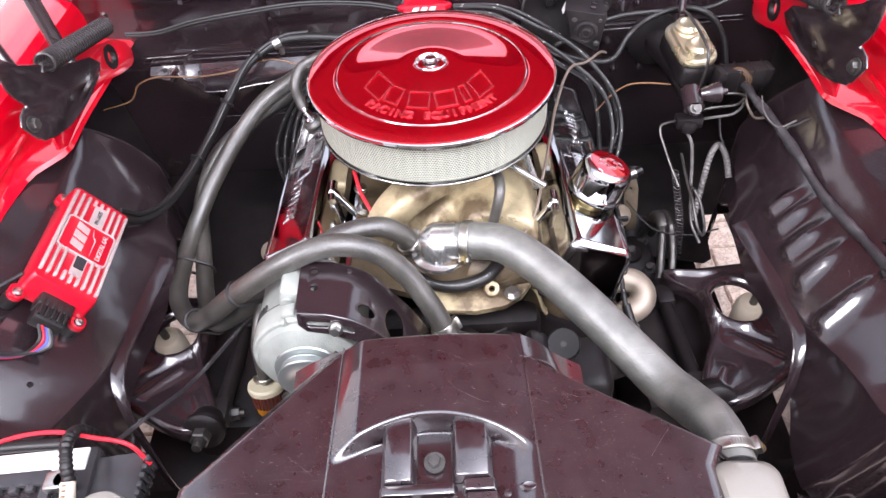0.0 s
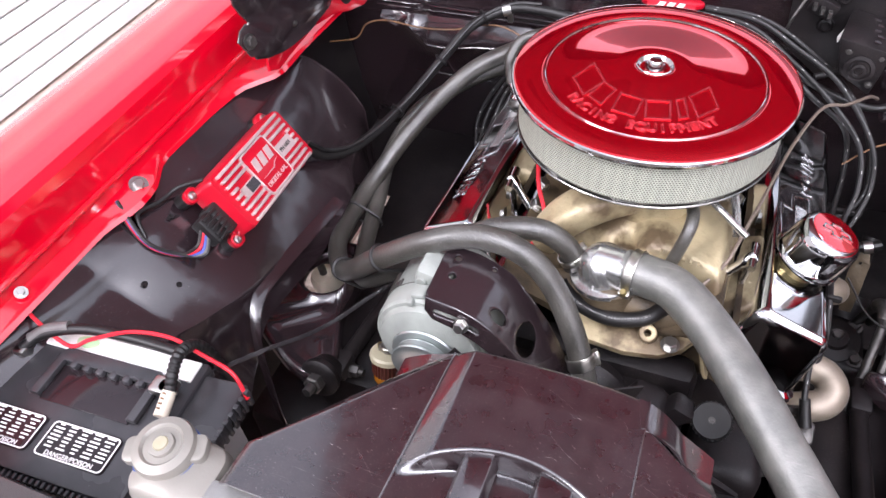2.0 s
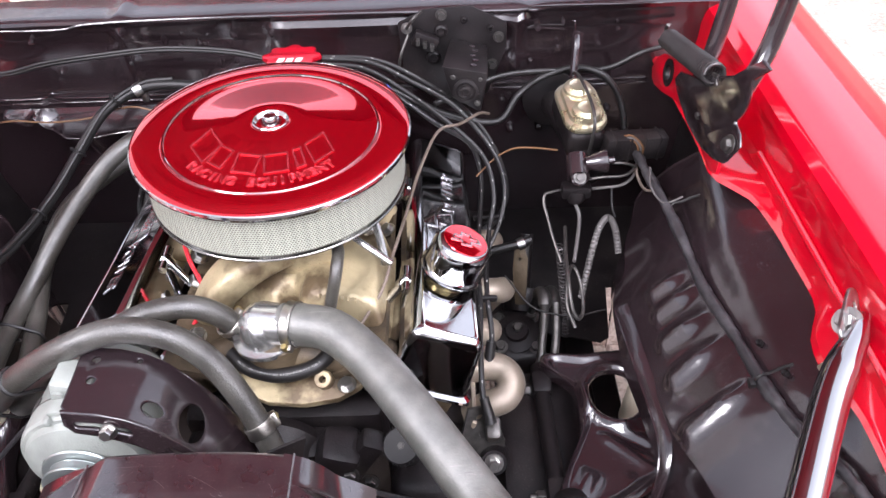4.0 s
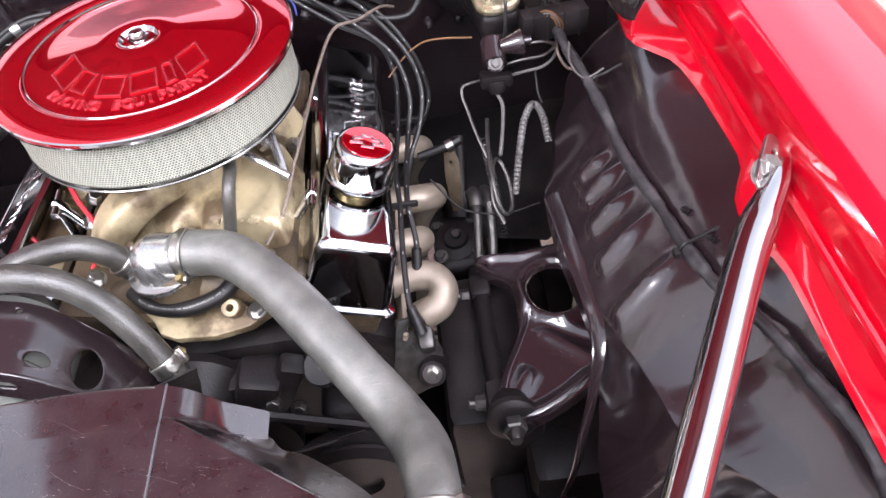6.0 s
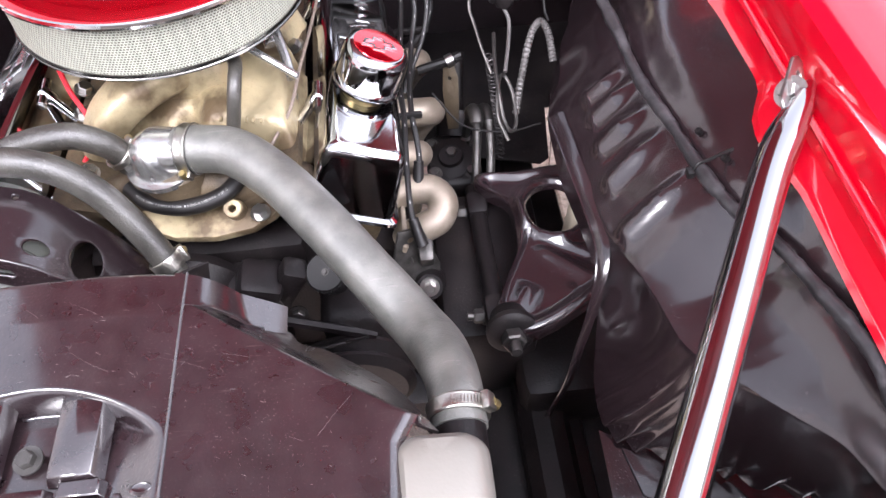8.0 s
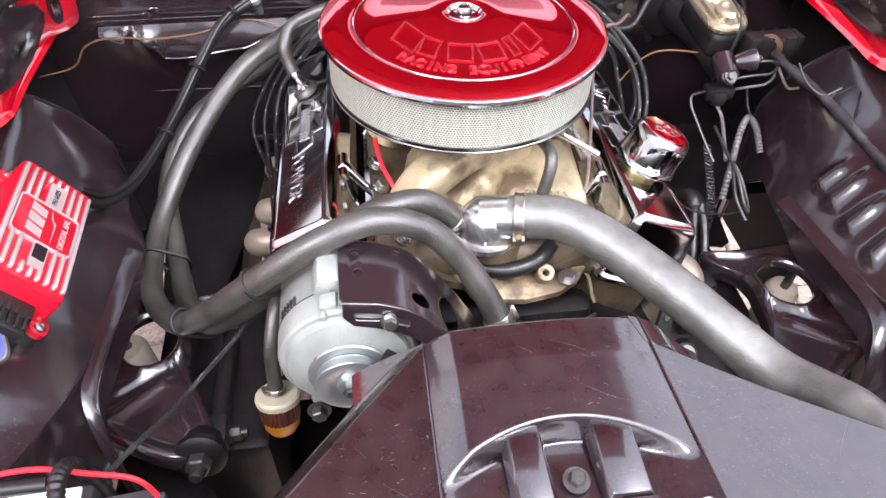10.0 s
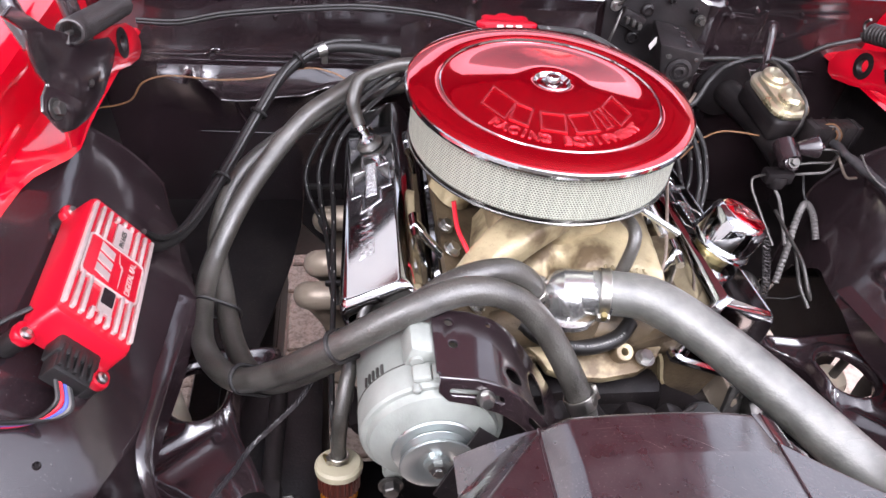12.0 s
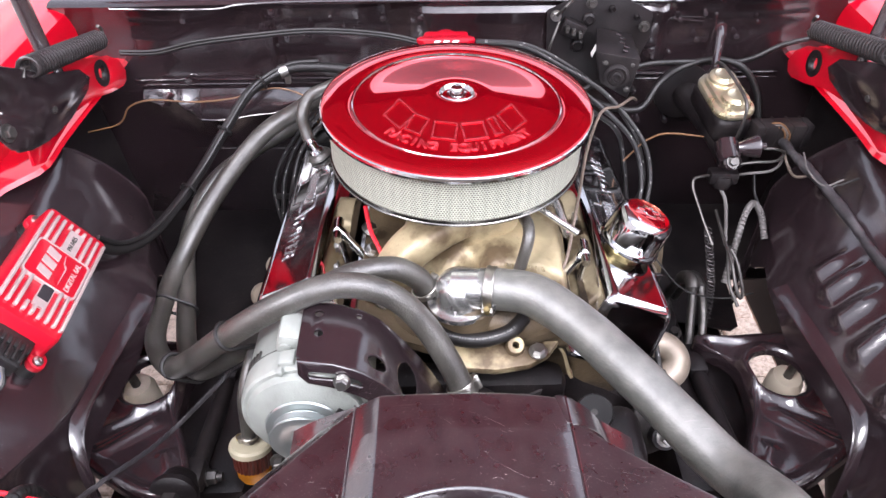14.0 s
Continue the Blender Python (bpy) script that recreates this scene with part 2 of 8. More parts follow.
# filter element: pale pleated paper behind a fine woven screen
SCREEN = bpy.data.materials.new("wire_screen_over_pleated_paper")
SCREEN.use_nodes = True
st = SCREEN.node_tree
sb = st.nodes["Principled BSDF"]
suv = st.nodes.new("ShaderNodeUVMap")
brick = st.nodes.new("ShaderNodeTexBrick")
brick.inputs["Scale"].default_value = 1.0
brick.inputs["Brick Width"].default_value, brick.inputs["Row Height"].default_value = 0.0036, 0.0030
brick.inputs["Mortar Size"].default_value = 0.0008
brick.inputs["Mortar Smooth"].default_value = 0.4
brick.inputs["Color1"].default_value = (0.19, 0.185, 0.145, 1)
brick.inputs["Color2"].default_value = (0.12, 0.115, 0.09, 1)
brick.inputs["Mortar"].default_value = (0.58, 0.60, 0.50, 1)
st.links.new(suv.outputs[0], brick.inputs["Vector"])
wv = st.nodes.new("ShaderNodeTexWave")
wv.wave_type, wv.bands_direction = "BANDS", "X"
wv.inputs["Scale"].default_value, wv.inputs["Distortion"].default_value = 22.0, 1.2
st.links.new(suv.outputs[0], wv.inputs["Vector"])
smx = st.nodes.new("ShaderNodeMix")
smx.data_type, smx.blend_type = "RGBA", "MULTIPLY"
smx.inputs["Factor"].default_value = 0.12
st.links.new(brick.outputs["Color"], smx.inputs["A"])
st.links.new(wv.outputs["Color"], smx.inputs["B"])
st.links.new(smx.outputs["Result"], sb.inputs["Base Color"])
sbp = st.nodes.new("ShaderNodeBump")
sbp.inputs["Strength"].default_value, sbp.inputs["Distance"].default_value = 0.8, 0.0008
st.links.new(brick.outputs["Fac"], sbp.inputs["Height"])
st.links.new(sbp.outputs[0], sb.inputs["Normal"])
sb.inputs["Roughness"].default_value = 0.45
sb.inputs["Metallic"].default_value = 0.25

# ---- builders ----
BASE = {}


def thing(name, at, label, category, group="", kind=""):
    ob = new(name)
    ob.empty_display_size = 0.05
    ob.location = at
    BASE[ob.name] = Vector(at)
    return tagged(ob, label, category, group, kind)


def finish(name, bm, material, angle=35):
    me = bpy.data.meshes.new(name)
    bmesh.ops.recalc_face_normals(bm, faces=bm.faces)
    bm.to_mesh(me)
    bm.free()
    me.polygons.foreach_set("use_smooth", [True] * len(me.polygons))
    me.set_sharp_from_angle(angle=radians(angle))
    me.materials.append(material)
    return me


def part(name, bm, material, parent, label="", angle=35):
    """A bmesh in world metres becomes one mesh object under a thing or a part."""
    base = BASE[parent.name]
    bm.transform(Matrix.Translation(-base))
    ob = new(name, finish(name, bm, material, angle))
    ob.parent = parent
    BASE[ob.name] = base
    return tagged(ob, label)


def solo(name, bm, material, at, label, category, group="", kind="", angle=35):
    """A thing that is one mesh."""
    bm.transform(Matrix.Translation(-Vector(at)))
    ob = new(name, finish(name, bm, material, angle))
    ob.location = at
    BASE[ob.name] = Vector(at)
    return tagged(ob, label, category, group, kind)


def axis_pose(at, axis, spin=0):
    """A pose whose z points along axis."""
    return Matrix.Translation(at) @ Vector(axis).to_track_quat("Z", "Y").to_matrix().to_4x4() @ Matrix.Rotation(spin, 4, "Z")


def box(bm, size, m=Matrix(), bevel=0.0, seg=2):
    made = bmesh.ops.create_cube(bm, size=1.0, matrix=m @ Matrix.Diagonal((*size, 1)))
    if bevel:
        edges = {e for v in made["verts"] for e in v.link_edges}
        bmesh.ops.bevel(bm, geom=list(edges), offset=bevel, segments=seg, affect="EDGES", profile=0.5)
    return bm


def lathe(bm, profile, m=Matrix(), n=40, close=False):
    """Turns (radius, height) pairs round z."""
    rings = []
    for r, z in profile:
        if r < 1e-6:
            rings.append([bm.verts.new(m @ Vector((0, 0, z)))])
        else:
            rings.append([bm.verts.new(m @ Vector((r * math.cos(2 * math.pi * k / n), r * math.sin(2 * math.pi * k / n), z))) for k in range(n)])
    pairs = list(zip(rings, rings[1:]))
    if close:
        pairs.append((rings[-1], rings[0]))
    for a, b in pairs:
        for k in range(n):
            j = (k + 1) % n
            if len(a) == 1 and len(b) == 1:
                continue
            if len(a) == 1:
                bm.faces.new((a[0], b[k], b[j]))
            elif len(b) == 1:
                bm.faces.new((a[k], a[j], b[0]))
            else:
                bm.faces.new((a[k], a[j], b[j], b[k]))
    return bm


def spline(points, steps=8):
    p = [Vector(q) for q in points]
    p = [p[0] * 2 - p[1]] + p + [p[-1] * 2 - p[-2]]
    out = []
    for i in range(1, len(p) - 2):
        a, b, c, d = p[i - 1:i + 3]
        for s in range(steps):
            t = s / steps
            out.append(0.5 * ((2 * b) + (c - a) * t + (2 * a - 5 * b + 4 * c - d) * t * t + (3 * b - a - 3 * c + d) * t ** 3))
    out.append(p[-2])
    return out


def tube(bm, points, radius, n=14, steps=8, ends=True, hollow=0.0):
    """A round hose, wire or pipe along a smooth line; radius may be a function of 0..1."""
    line = spline(points, steps) if steps > 1 else [Vector(q) for q in points]
    up = Vector((0.13, 0.27, 0.95))
    rings = []
    for i, q in enumerate(line):
        d = (line[min(i + 1, len(line) - 1)] - line[max(i - 1, 0)]).normalized()
        u = (up - d * up.dot(d)).normalized()
        v = d.cross(u)
        up = u
        r = radius(i / (len(line) - 1)) if callable(radius) else radius
        rings.append([bm.verts.new(q + r * (math.cos(2 * math.pi * k / n) * u + math.sin(2 * math.pi * k / n) * v)) for k in range(n)])
    for a, b in zip(rings, rings[1:]):
        for k in range(n):
            j = (k + 1) % n
            bm.faces.new((a[k], a[j], b[j], b[k]))
    if ends:
        bm.faces.new(rings[0][::-1])
        bm.faces.new(rings[-1])
    return bm


def sheet(bm, fn, nu, nv, thick=0.0):
    """A pressed panel: fn(u, v) gives its place, or None where it is cut away."""
    grid = {}
    for i in range(nu + 1):
        for j in range(nv + 1):
            q = fn(i / nu, j / nv)
            if q is not None:
                grid[i, j] = bm.verts.new(q)
    faces = []
    for i in range(nu):
        for j in range(nv):
            k = [(i, j), (i + 1, j), (i + 1, j + 1), (i, j + 1)]
            if all(q in grid for q in k):
                faces.append(bm.faces.new([grid[q] for q in k]))
    if thick:
        bmesh.ops.recalc_face_normals(bm, faces=faces)
        bmesh.ops.solidify(bm, geom=faces, thickness=thick)
    return bm


def plate(bm, outlines, thick, m=Matrix(), bevel=0.0):
    """A flat piece cut to an outline; further outlines are holes in it. It lies in x, y, centred on z = 0."""
    cu = bpy.data.curves.new("cut", "CURVE")
    cu.dimensions, cu.fill_mode, cu.extrude, cu.bevel_depth, cu.bevel_resolution = "2D", "BOTH", thick / 2 - bevel, bevel, 1
    for line in outlines:
        s = cu.splines.new("POLY")
        s.points.add(len(line) - 1)
        for pt, (x, y) in zip(s.points, line):
            pt.co = (x, y, 0, 1)
        s.use_cyclic_u = True
    return absorb(bm, cu, m)


def absorb(bm, cu, m):
    ob = bpy.data.objects.new("cut", cu)
    scene.collection.objects.link(ob)
    me = bpy.data.meshes.new_from_object(ob.evaluated_get(bpy.context.evaluated_depsgraph_get()))
    me.transform(m)
    bm.from_mesh(me)
    bpy.data.objects.remove(ob)
    bpy.data.curves.remove(cu)
    bpy.data.meshes.remove(me)
    bmesh.ops.remove_doubles(bm, verts=bm.verts, dist=1e-6)
    return bm


def words(bm, text, size, m, thick=0.001, spacing=1.0, bold=0.0, bevel=0.0, outline=False):
    cu = bpy.data.curves.new("words", "FONT")
    cu.body, cu.size, cu.extrude, cu.align_x, cu.align_y, cu.space_character = text, size, thick, "CENTER", "CENTER", spacing
    cu.offset = bold
    cu.bevel_depth = bevel
    if outline:
        cu.fill_mode, cu.extrude = "NONE", 0.0
    return absorb(bm, cu, m)


def circle(x, y, r, n=24, sx=1.0, sy=1.0):
    return [(x + sx * r * math.cos(2 * math.pi * k / n), y + sy * r * math.sin(2 * math.pi * k / n)) for k in range(n)]


def rounded(w, h, r, n=5, x=0.0, y=0.0):
    out = []
    for cx, cy, a in ((w / 2 - r, h / 2 - r, 0), (-w / 2 + r, h / 2 - r, 90), (-w / 2 + r, -h / 2 + r, 180), (w / 2 - r, -h / 2 + r, 270)):
        for k in range(n + 1):
            s = radians(a + 90 * k / n)
            out.append((x + cx + r * math.cos(s), y + cy + r * math.sin(s)))
    return out


def bolt(bm, at, axis, r=0.007, h=0.006, washer=1.45, spin=0.3):
    """A hexagon bolt head on a washer."""
    m = axis_pose(at, axis, spin)
    lathe(bm, [(0, 0), (r * washer, 0), (r * washer, h * 0.25), (0, h * 0.25)], m, 20)
    lathe(bm, [(0, h * 0.25), (r, h * 0.25), (r, h * 1.05), (r * 0.85, h * 1.2), (0, h * 1.2)], m, 6)
    return bm


def hose_clamp(at, axis, r, parent, spin=0.0, width=0.012, screw=1.0, name="hose_clamp"):
    """A worm-drive band with its screw housing."""
    bm = bmesh.new()
    m = axis_pose(at, axis, spin)
    w = width / 2
    lathe(bm, [(r + 0.0004, -w), (r + 0.0018, -w), (r + 0.0024, -w * 0.8), (r + 0.0014, 0), (r + 0.0024, w * 0.8), (r + 0.0018, w), (r + 0.0004, w)], m, 40, close=True)
    for k in range(9):
        a = 0.35 + k * 0.11
        box(bm, (0.0010, 0.0012, width * 0.55), m @ Matrix.Rotation(a, 4, "Z") @ Matrix.Translation((r + 0.0022, 0, 0)))
    box(bm, (0.008 * screw, 0.014 * screw, width * 1.15), m @ Matrix.Translation((r + 0.005 * screw, 0, 0)), 0.0015)
    band = part(name, bm, BAND, parent, "bright steel worm clamp")
    bm = bmesh.new()
    seat = m @ Matrix.Translation((r + 0.006 * screw, -0.008 * screw, 0)) @ Matrix.Rotation(radians(90), 4, "X")
    lathe(bm, [(0, -0.004), (0.0050 * screw, -0.004), (0.0052 * screw, 0.003), (0.0040 * screw, 0.0045), (0, 0.0045)], seat, 12)
    box(bm, (0.0085 * screw, 0.0012, 0.0012), seat @ Matrix.Translation((0, 0, 0.0045)))
    part("screw", bm, GASKET, band, "brassy slotted screw")
    return band


def lerp(a, b, t):
    return a + (b - a) * t


def curve0(table, s):
    """Reads a value off a short table by straight lines."""
    for (a, p), (b, q) in zip(table, table[1:]):
        if s <= b:
            return p + (q - p) * (s - a) / (b - a)
    return table[-1][1]


def curve1(table, s):
    """Reads a value off a short table of (place, value) pairs."""
    if s <= table[0][0]:
        return table[0][1]
    for (a, p), (b, q) in zip(table, table[1:]):
        if s <= b:
            t = (s - a) / (b - a)
            t = t * t * (3 - 2 * t)
            return p + (q - p) * t
    return table[-1][1]

# ---- ground and surroundings ----
bm = bmesh.new()
sheet(bm, lambda u, v: Vector((lerp(-40, 40, u), lerp(-40, 40, v), -0.012)), 8, 8)
solo("ground", bm, PAVERBED, (0, 0, -0.012), "pinkish sanded paving in daylight under the car", "ground", kind="structure")

# white slatted wall beside the car
slatwall = thing("wall_1", (-2.3, 1.5, 0), "white horizontally slatted wall beside the car", "wall", kind="structure")
bm = bmesh.new()
box(bm, (0.10, 9.0, 2.7), Matrix.Translation((-2.375, 1.5, 1.35)))
part("wall_core", bm, SIDING, slatwall)
slat_bm = bmesh.new()
box(slat_bm, (0.022, 9.0, 0.0685), Matrix(), 0.003, 1)
slat_mesh = finish("slat", slat_bm, SIDING)
for k in range(36):
    ob = new("slat", slat_mesh)
    ob.parent = slatwall
    ob.location = (-0.012, 0, 0.036 + 0.0745 * k)

# plain walls that close the yard
for name, size, at in (("wall_2", (0.2, 11.0, 2.2), (3.3, 2.0, 1.1)), ("wall_3", (6.0, 0.2, 2.2), (0.5, -3.9, 1.1)), ("wall_4", (6.0, 0.2, 3.0), (0.5, 7.6, 1.5))):
    bm = bmesh.new()
    box(bm, size, Matrix.Translation(at))
    solo(name, bm, PLASTER, (at[0], at[1], 0), "plain rendered yard wall in greyish beige", "wall", kind="structure")

# ---- car body ----
car = thing("car_body", (0, 1.2, 0), "red car with black-painted engine bay and open hood", "car")


RIBS = [((0.802, 0.484, 0.714), (0.804, 0.517, 0.744)), ((0.765, 0.483, 0.713), (0.771, 0.524, 0.750)), ((0.716, 0.482, 0.712), (0.722, 0.523, 0.749)), ((0.655, 0.483, 0.713), (0.671, 0.527, 0.753)), ((0.579, 0.483, 0.713), (0.599, 0.538, 0.763))]


def rib(y, s, low, high):
    """Height of a pressed teardrop rib that runs up the slope of the panel."""
    (y0, x0, z0), (y1, x1, z1) = low, high
    s0, s1 = math.hypot(x0, z0), math.hypot(x1, z1)
    t = (s - s0) / (s1 - s0)
    off = y - lerp(y0, y1, t)
    fall = math.exp(-max(0.0, 0.12 - t) ** 2 / 0.03) * math.exp(-max(0.0, t - 0.7) ** 2 / 0.16)
    return 0.0095 * fall * math.exp(-abs(off / ((0.0150 if off < 0 else 0.0105) - 0.003 * min(1, max(0, t)))) ** 2)


def soft(points, y, w=0.022):
    """A broken line with its corners rounded off."""
    return sum(c * curve1(points, y + k * w) for k, c in ((-1.5, 0.1), (-0.75, 0.2), (0, 0.4), (0.75, 0.2), (1.5, 0.1)))


def bowl(y):
    """How far the panel falls back towards the headlamps."""
    near = max(0.0, 0.575 - max(y, 0.475))
    return 3.6 * near * near


def rear_edge(v):
    return 1.052 - 0.095 * max(0.0, (v - 0.30) / 0.70) ** 2


def inner_panel(side):
    edge_x = [(0.20, 0.600), (0.30, 0.585), (0.37, 0.550), (0.451, 0.511), (0.516, 0.489), (0.566, 0.476), (0.603, 0.469), (0.80, 0.457), (0.93, 0.485), (1.05, 0.53), (1.2, 0.56)]
    edge_z = [(0.20, 0.812), (0.30, 0.80), (0.37, 0.775), (0.451, 0.740), (0.516, 0.720), (0.566, 0.709), (0.603, 0.701), (0.80, 0.668), (0.93, 0.675), (1.05, 0.68), (1.2, 0.69)]
    low_x = [(0.20, 0.66), (0.30, 0.63), (0.345, 0.58), (0.37, 0.52), (0.395, 0.462), (0.413, 0.440), (0.466, 0.440), (0.53, 0.455), (0.57, 0.464), (0.80, 0.447), (0.93, 0.475), (1.05, 0.52), (1.2, 0.55)]
    low_z = [(0.20, 0.70), (0.30, 0.62), (0.345, 0.580), (0.413, 0.573), (0.466, 0.589), (0.52, 0.61), (0.58, 0.64), (0.72, 0.638), (0.80, 0.660), (0.87, 0.655), (0.95, 0.60), (0.99, 0.50), (1.04, 0.30)]

    def place(u, v):
        y = curve0([(0.0, 0.20), (0.1, 0.33), (0.4, 0.425), (1.0, 1.205)], u)
        if y > rear_edge(v) + 0.003:
            return None
        ex, ez, lx, lz = soft(edge_x, y), soft(edge_z, y), soft(low_x, y), soft(low_z, y, 0.008)
        front = 1 / (1 + math.exp((y - 0.555) / 0.014))
        if v < 0.34:
            t = v / 0.34
            x, z = lerp(lx, ex, t) - -front * 0.016 * math.sin(math.pi * t), lerp(lz, ez, t)
            if y < 0.42:
                y += 0.0055 * math.sin(2 * math.pi * lx / 0.021 + 2 * math.sin(lx * 70)) * max(0.0, 1 - t * 5.0)
                x += 0.016 * min(1.0, (0.42 - y) / 0.02 + 0.3) * (1 - math.exp(-t / 0.07)) * (1 - t)
        else:
            t = (v - 0.34) / 0.66
            x, z = lerp(ex, 0.631, t), lerp(ez, 0.842, t) + 0.008 * math.sin(math.pi * t)
            n = 0.0
            if side > 0:
                s = math.hypot(x, z)
                for low, high in RIBS:
                    n += rib(y, s, low, high)
            else:
                n += 0.003 * math.exp(-((y - 1.0) / 0.10) ** 2) * math.sin(math.pi * t)
            n += 0.004 * math.exp(-((t - 0.72) / 0.10) ** 2)
            n += 0.0025 * math.sin(8 * y + 1) * math.sin(math.pi * t) - (1.0 if side > 0 else 0.5) * bowl(y) * math.sin(math.pi * t)
            x, z = x - 0.7 * n, z + 0.7 * n
        nose = curve1([(0.44, 0.42), (0.54, 0.0)] if side > 0 else [(0.36, 0.25), (0.53, 0.0)], y)
        if nose > 0:
            a, b, c = (1 - v) ** 2, 2 * v * (1 - v), v * v
            x, z = lerp(x, a * lx + b * (ex - 0.012) + c * 0.631, nose), lerp(z, a * lz + b * (ez + 0.012) + c * 0.842, nose)
        return Vector((side * x, y, z))
    return place


for side in (-1, 1):
    bm = bmesh.new()
    sheet(bm, inner_panel(side), 300, 120, 0.0015)
    inner = part("inner_fender", bm, BLACK, car, "gloss black pressed inner fender panel")
    hem = [inner_panel(side)(0.4 + 0.6 * (rear_edge(k / 30) - 0.425) / 0.78, k / 30) for k in range(2, 31)]
    bm = bmesh.new()
    tube(bm, hem, 0.003, 6, 1)
    part("rear_hem", bm, BLACK, inner)
    bm = bmesh.new()
    box(bm, (0.004, 0.40, 0.56), Matrix.Translation((side * 0.64, 1.12, 0.555)))
    part("side_sheet", bm, BLACK_DULL, inner)
    # folded flange along the wheel house
    rim = spline([(side * 0.458, 0.815, 0.677), (side * 0.459, 0.79, 0.679), (side * 0.461, 0.72, 0.687), (side * 0.464, 0.64, 0.694), (side * 0.465, 0.595, 0.694), (side * 0.461, 0.563, 0.682), (side * 0.450, 0.535, 0.645), (side * 0.436, 0.515, 0.59), (side * 0.424, 0.50, 0.53), (side * 0.405, 0.492, 0.46), (side * 0.395, 0.485, 0.40)], 12)
    bm = bmesh.new()
    sheet(bm, lambda u, v: rim[int(round(u * (len(rim) - 1)))] + Vector((side * 0.018 * (v - 0.5) * (1 - 0.55 * u), 0.0, 0.010 * (v - 0.5) + 0.0012 * math.sin(math.pi * v))), len(rim) - 1, 6, 0.002)
    flange_edge = part("folded_flange", bm, BLACK, inner)
    bm = bmesh.new()
    tube(bm, [p + Vector((-side * 0.009 * (1 - 0.55 * k / len(rim)), 0, -0.0055)) for k, p in enumerate(rim)], 0.0015, 6, 1)
    part("hem", bm, BLACK, flange_edge)
    # fender with its inner flange
    flange = [(0.15, 0.606), (0.40, 0.608), (0.52, 0.610), (0.57, 0.594), (0.61, 0.597), (0.66, 0.625), (0.77, 0.622), (0.84, 0.615), (0.90, 0.572), (0.97, 0.575), (1.25, 0.565), (1.5, 0.6)]

    def fender(u, v):
        y = lerp(0.12, 1.5, u)
        f = soft(flange, y, 0.016)
        prof = [(f, 0.838), (f + 0.004, 0.844), (0.630, 0.853), (0.633, 0.866), (0.634, 0.880), (0.635, 0.915), (0.638, 0.930), (0.652, 0.939), (0.69, 0.945), (0.75, 0.938), (0.80, 0.915), (0.835, 0.87), (0.845, 0.80), (0.85, 0.60), (0.84, 0.36)]
        s = v * (len(prof) - 1)
        k = min(int(s), len(prof) - 2)
        a, b = prof[k], prof[k + 1]
        x, z = lerp(a[0], b[0], s - k), lerp(a[1], b[1], s - k)
        if k < 5:
            z += 0.003 * math.sin(y * 23) * (v * 3)
        return Vector((side * x, y, z))
    bm = bmesh.new()
    sheet(bm, fender, 70, 56, 0.0012)
    wing = part("fender", bm, RED, car, "glossy red painted fender")
    bm = bmesh.new()
    tube(bm, [(side * 0.631, 0.14, 0.872), (side * 0.630, 0.5, 0.873), (side * 0.630, 0.9, 0.874)], 0.004, 8)
    part("seam", bm, RED, wing)
    # holes and screws along the flange
    spots = [(0.616, 0.60, 0.850), (0.622, 0.395, 0.856)] if side < 0 else []
    for x, y, z in spots:
        bm = bmesh.new()
        bolt(bm, (side * x, y, z), (-side * 0.55, -0.1, 0.85), 0.0075 if y > 0.5 else 0.0045, 0.006 if y > 0.5 else 0.004, 1.7)
        part("fender_bolt", bm, STEEL, wing, "bright zinc bolt and washer")
    for x, y, z in ((0.565, 0.643, 0.800), (0.573, 0.592, 0.811)) if side > 0 else ((0.565, 0.643, 0.800), (0.573, 0.592, 0.811), (0.558, 0.498, 0.781), (0.533, 0.526, 0.758)):
        bm = bmesh.new()
        lathe(bm, [(0.0, 0.0), (0.002, 0.0), (0.0032, 0.002), (0.004, 0.0005), (0.004, -0.004)], axis_pose((side * x, y, z), (-side * 0.7, 0, 0.72)), 14)
        part("panel_hole", bm, BLACK_DULL, inner)


def firewall(u, v):
    x, s = lerp(-0.66, 0.66, u), v
    prof = [(1.33, 0.28), (1.245, 0.60), (1.225, 0.72), (1.22, 0.792), (1.2205, 0.800), (1.221, 0.812), (1.222, 0.82), (1.222, 0.90), (1.21, 0.935), (1.205, 0.944), (1.212, 0.948), (1.285, 0.952), (1.29, 0.945), (1.30, 0.90)]
    k = s * (len(prof) - 1)
    i = min(int(k), len(prof) - 2)
    y, z = lerp(prof[i][0], prof[i + 1][0], k - i), lerp(prof[i][1], prof[i + 1][1], k - i)
    if 0.82 < z < 0.93:
        y -= 0.010 / (1 + math.exp(-(x + 0.06) / 0.006)) * (1 if x < 0.33 else math.exp(-((x - 0.33) / 0.02) ** 2))
        for c in (-0.30, 0.335):
            y -= 0.008 * math.exp(-((x - c) / 0.008) ** 2)
    y += 0.0025 * math.sin(x * 19) * math.sin(z * 31)
    if z > 0.94:
        z += 0.004 * math.exp(-((x + 0.30) / 0.012) ** 2) - 0.005 * math.exp(-((x - 0.36) / 0.012) ** 2)
    return Vector((x, y, z))


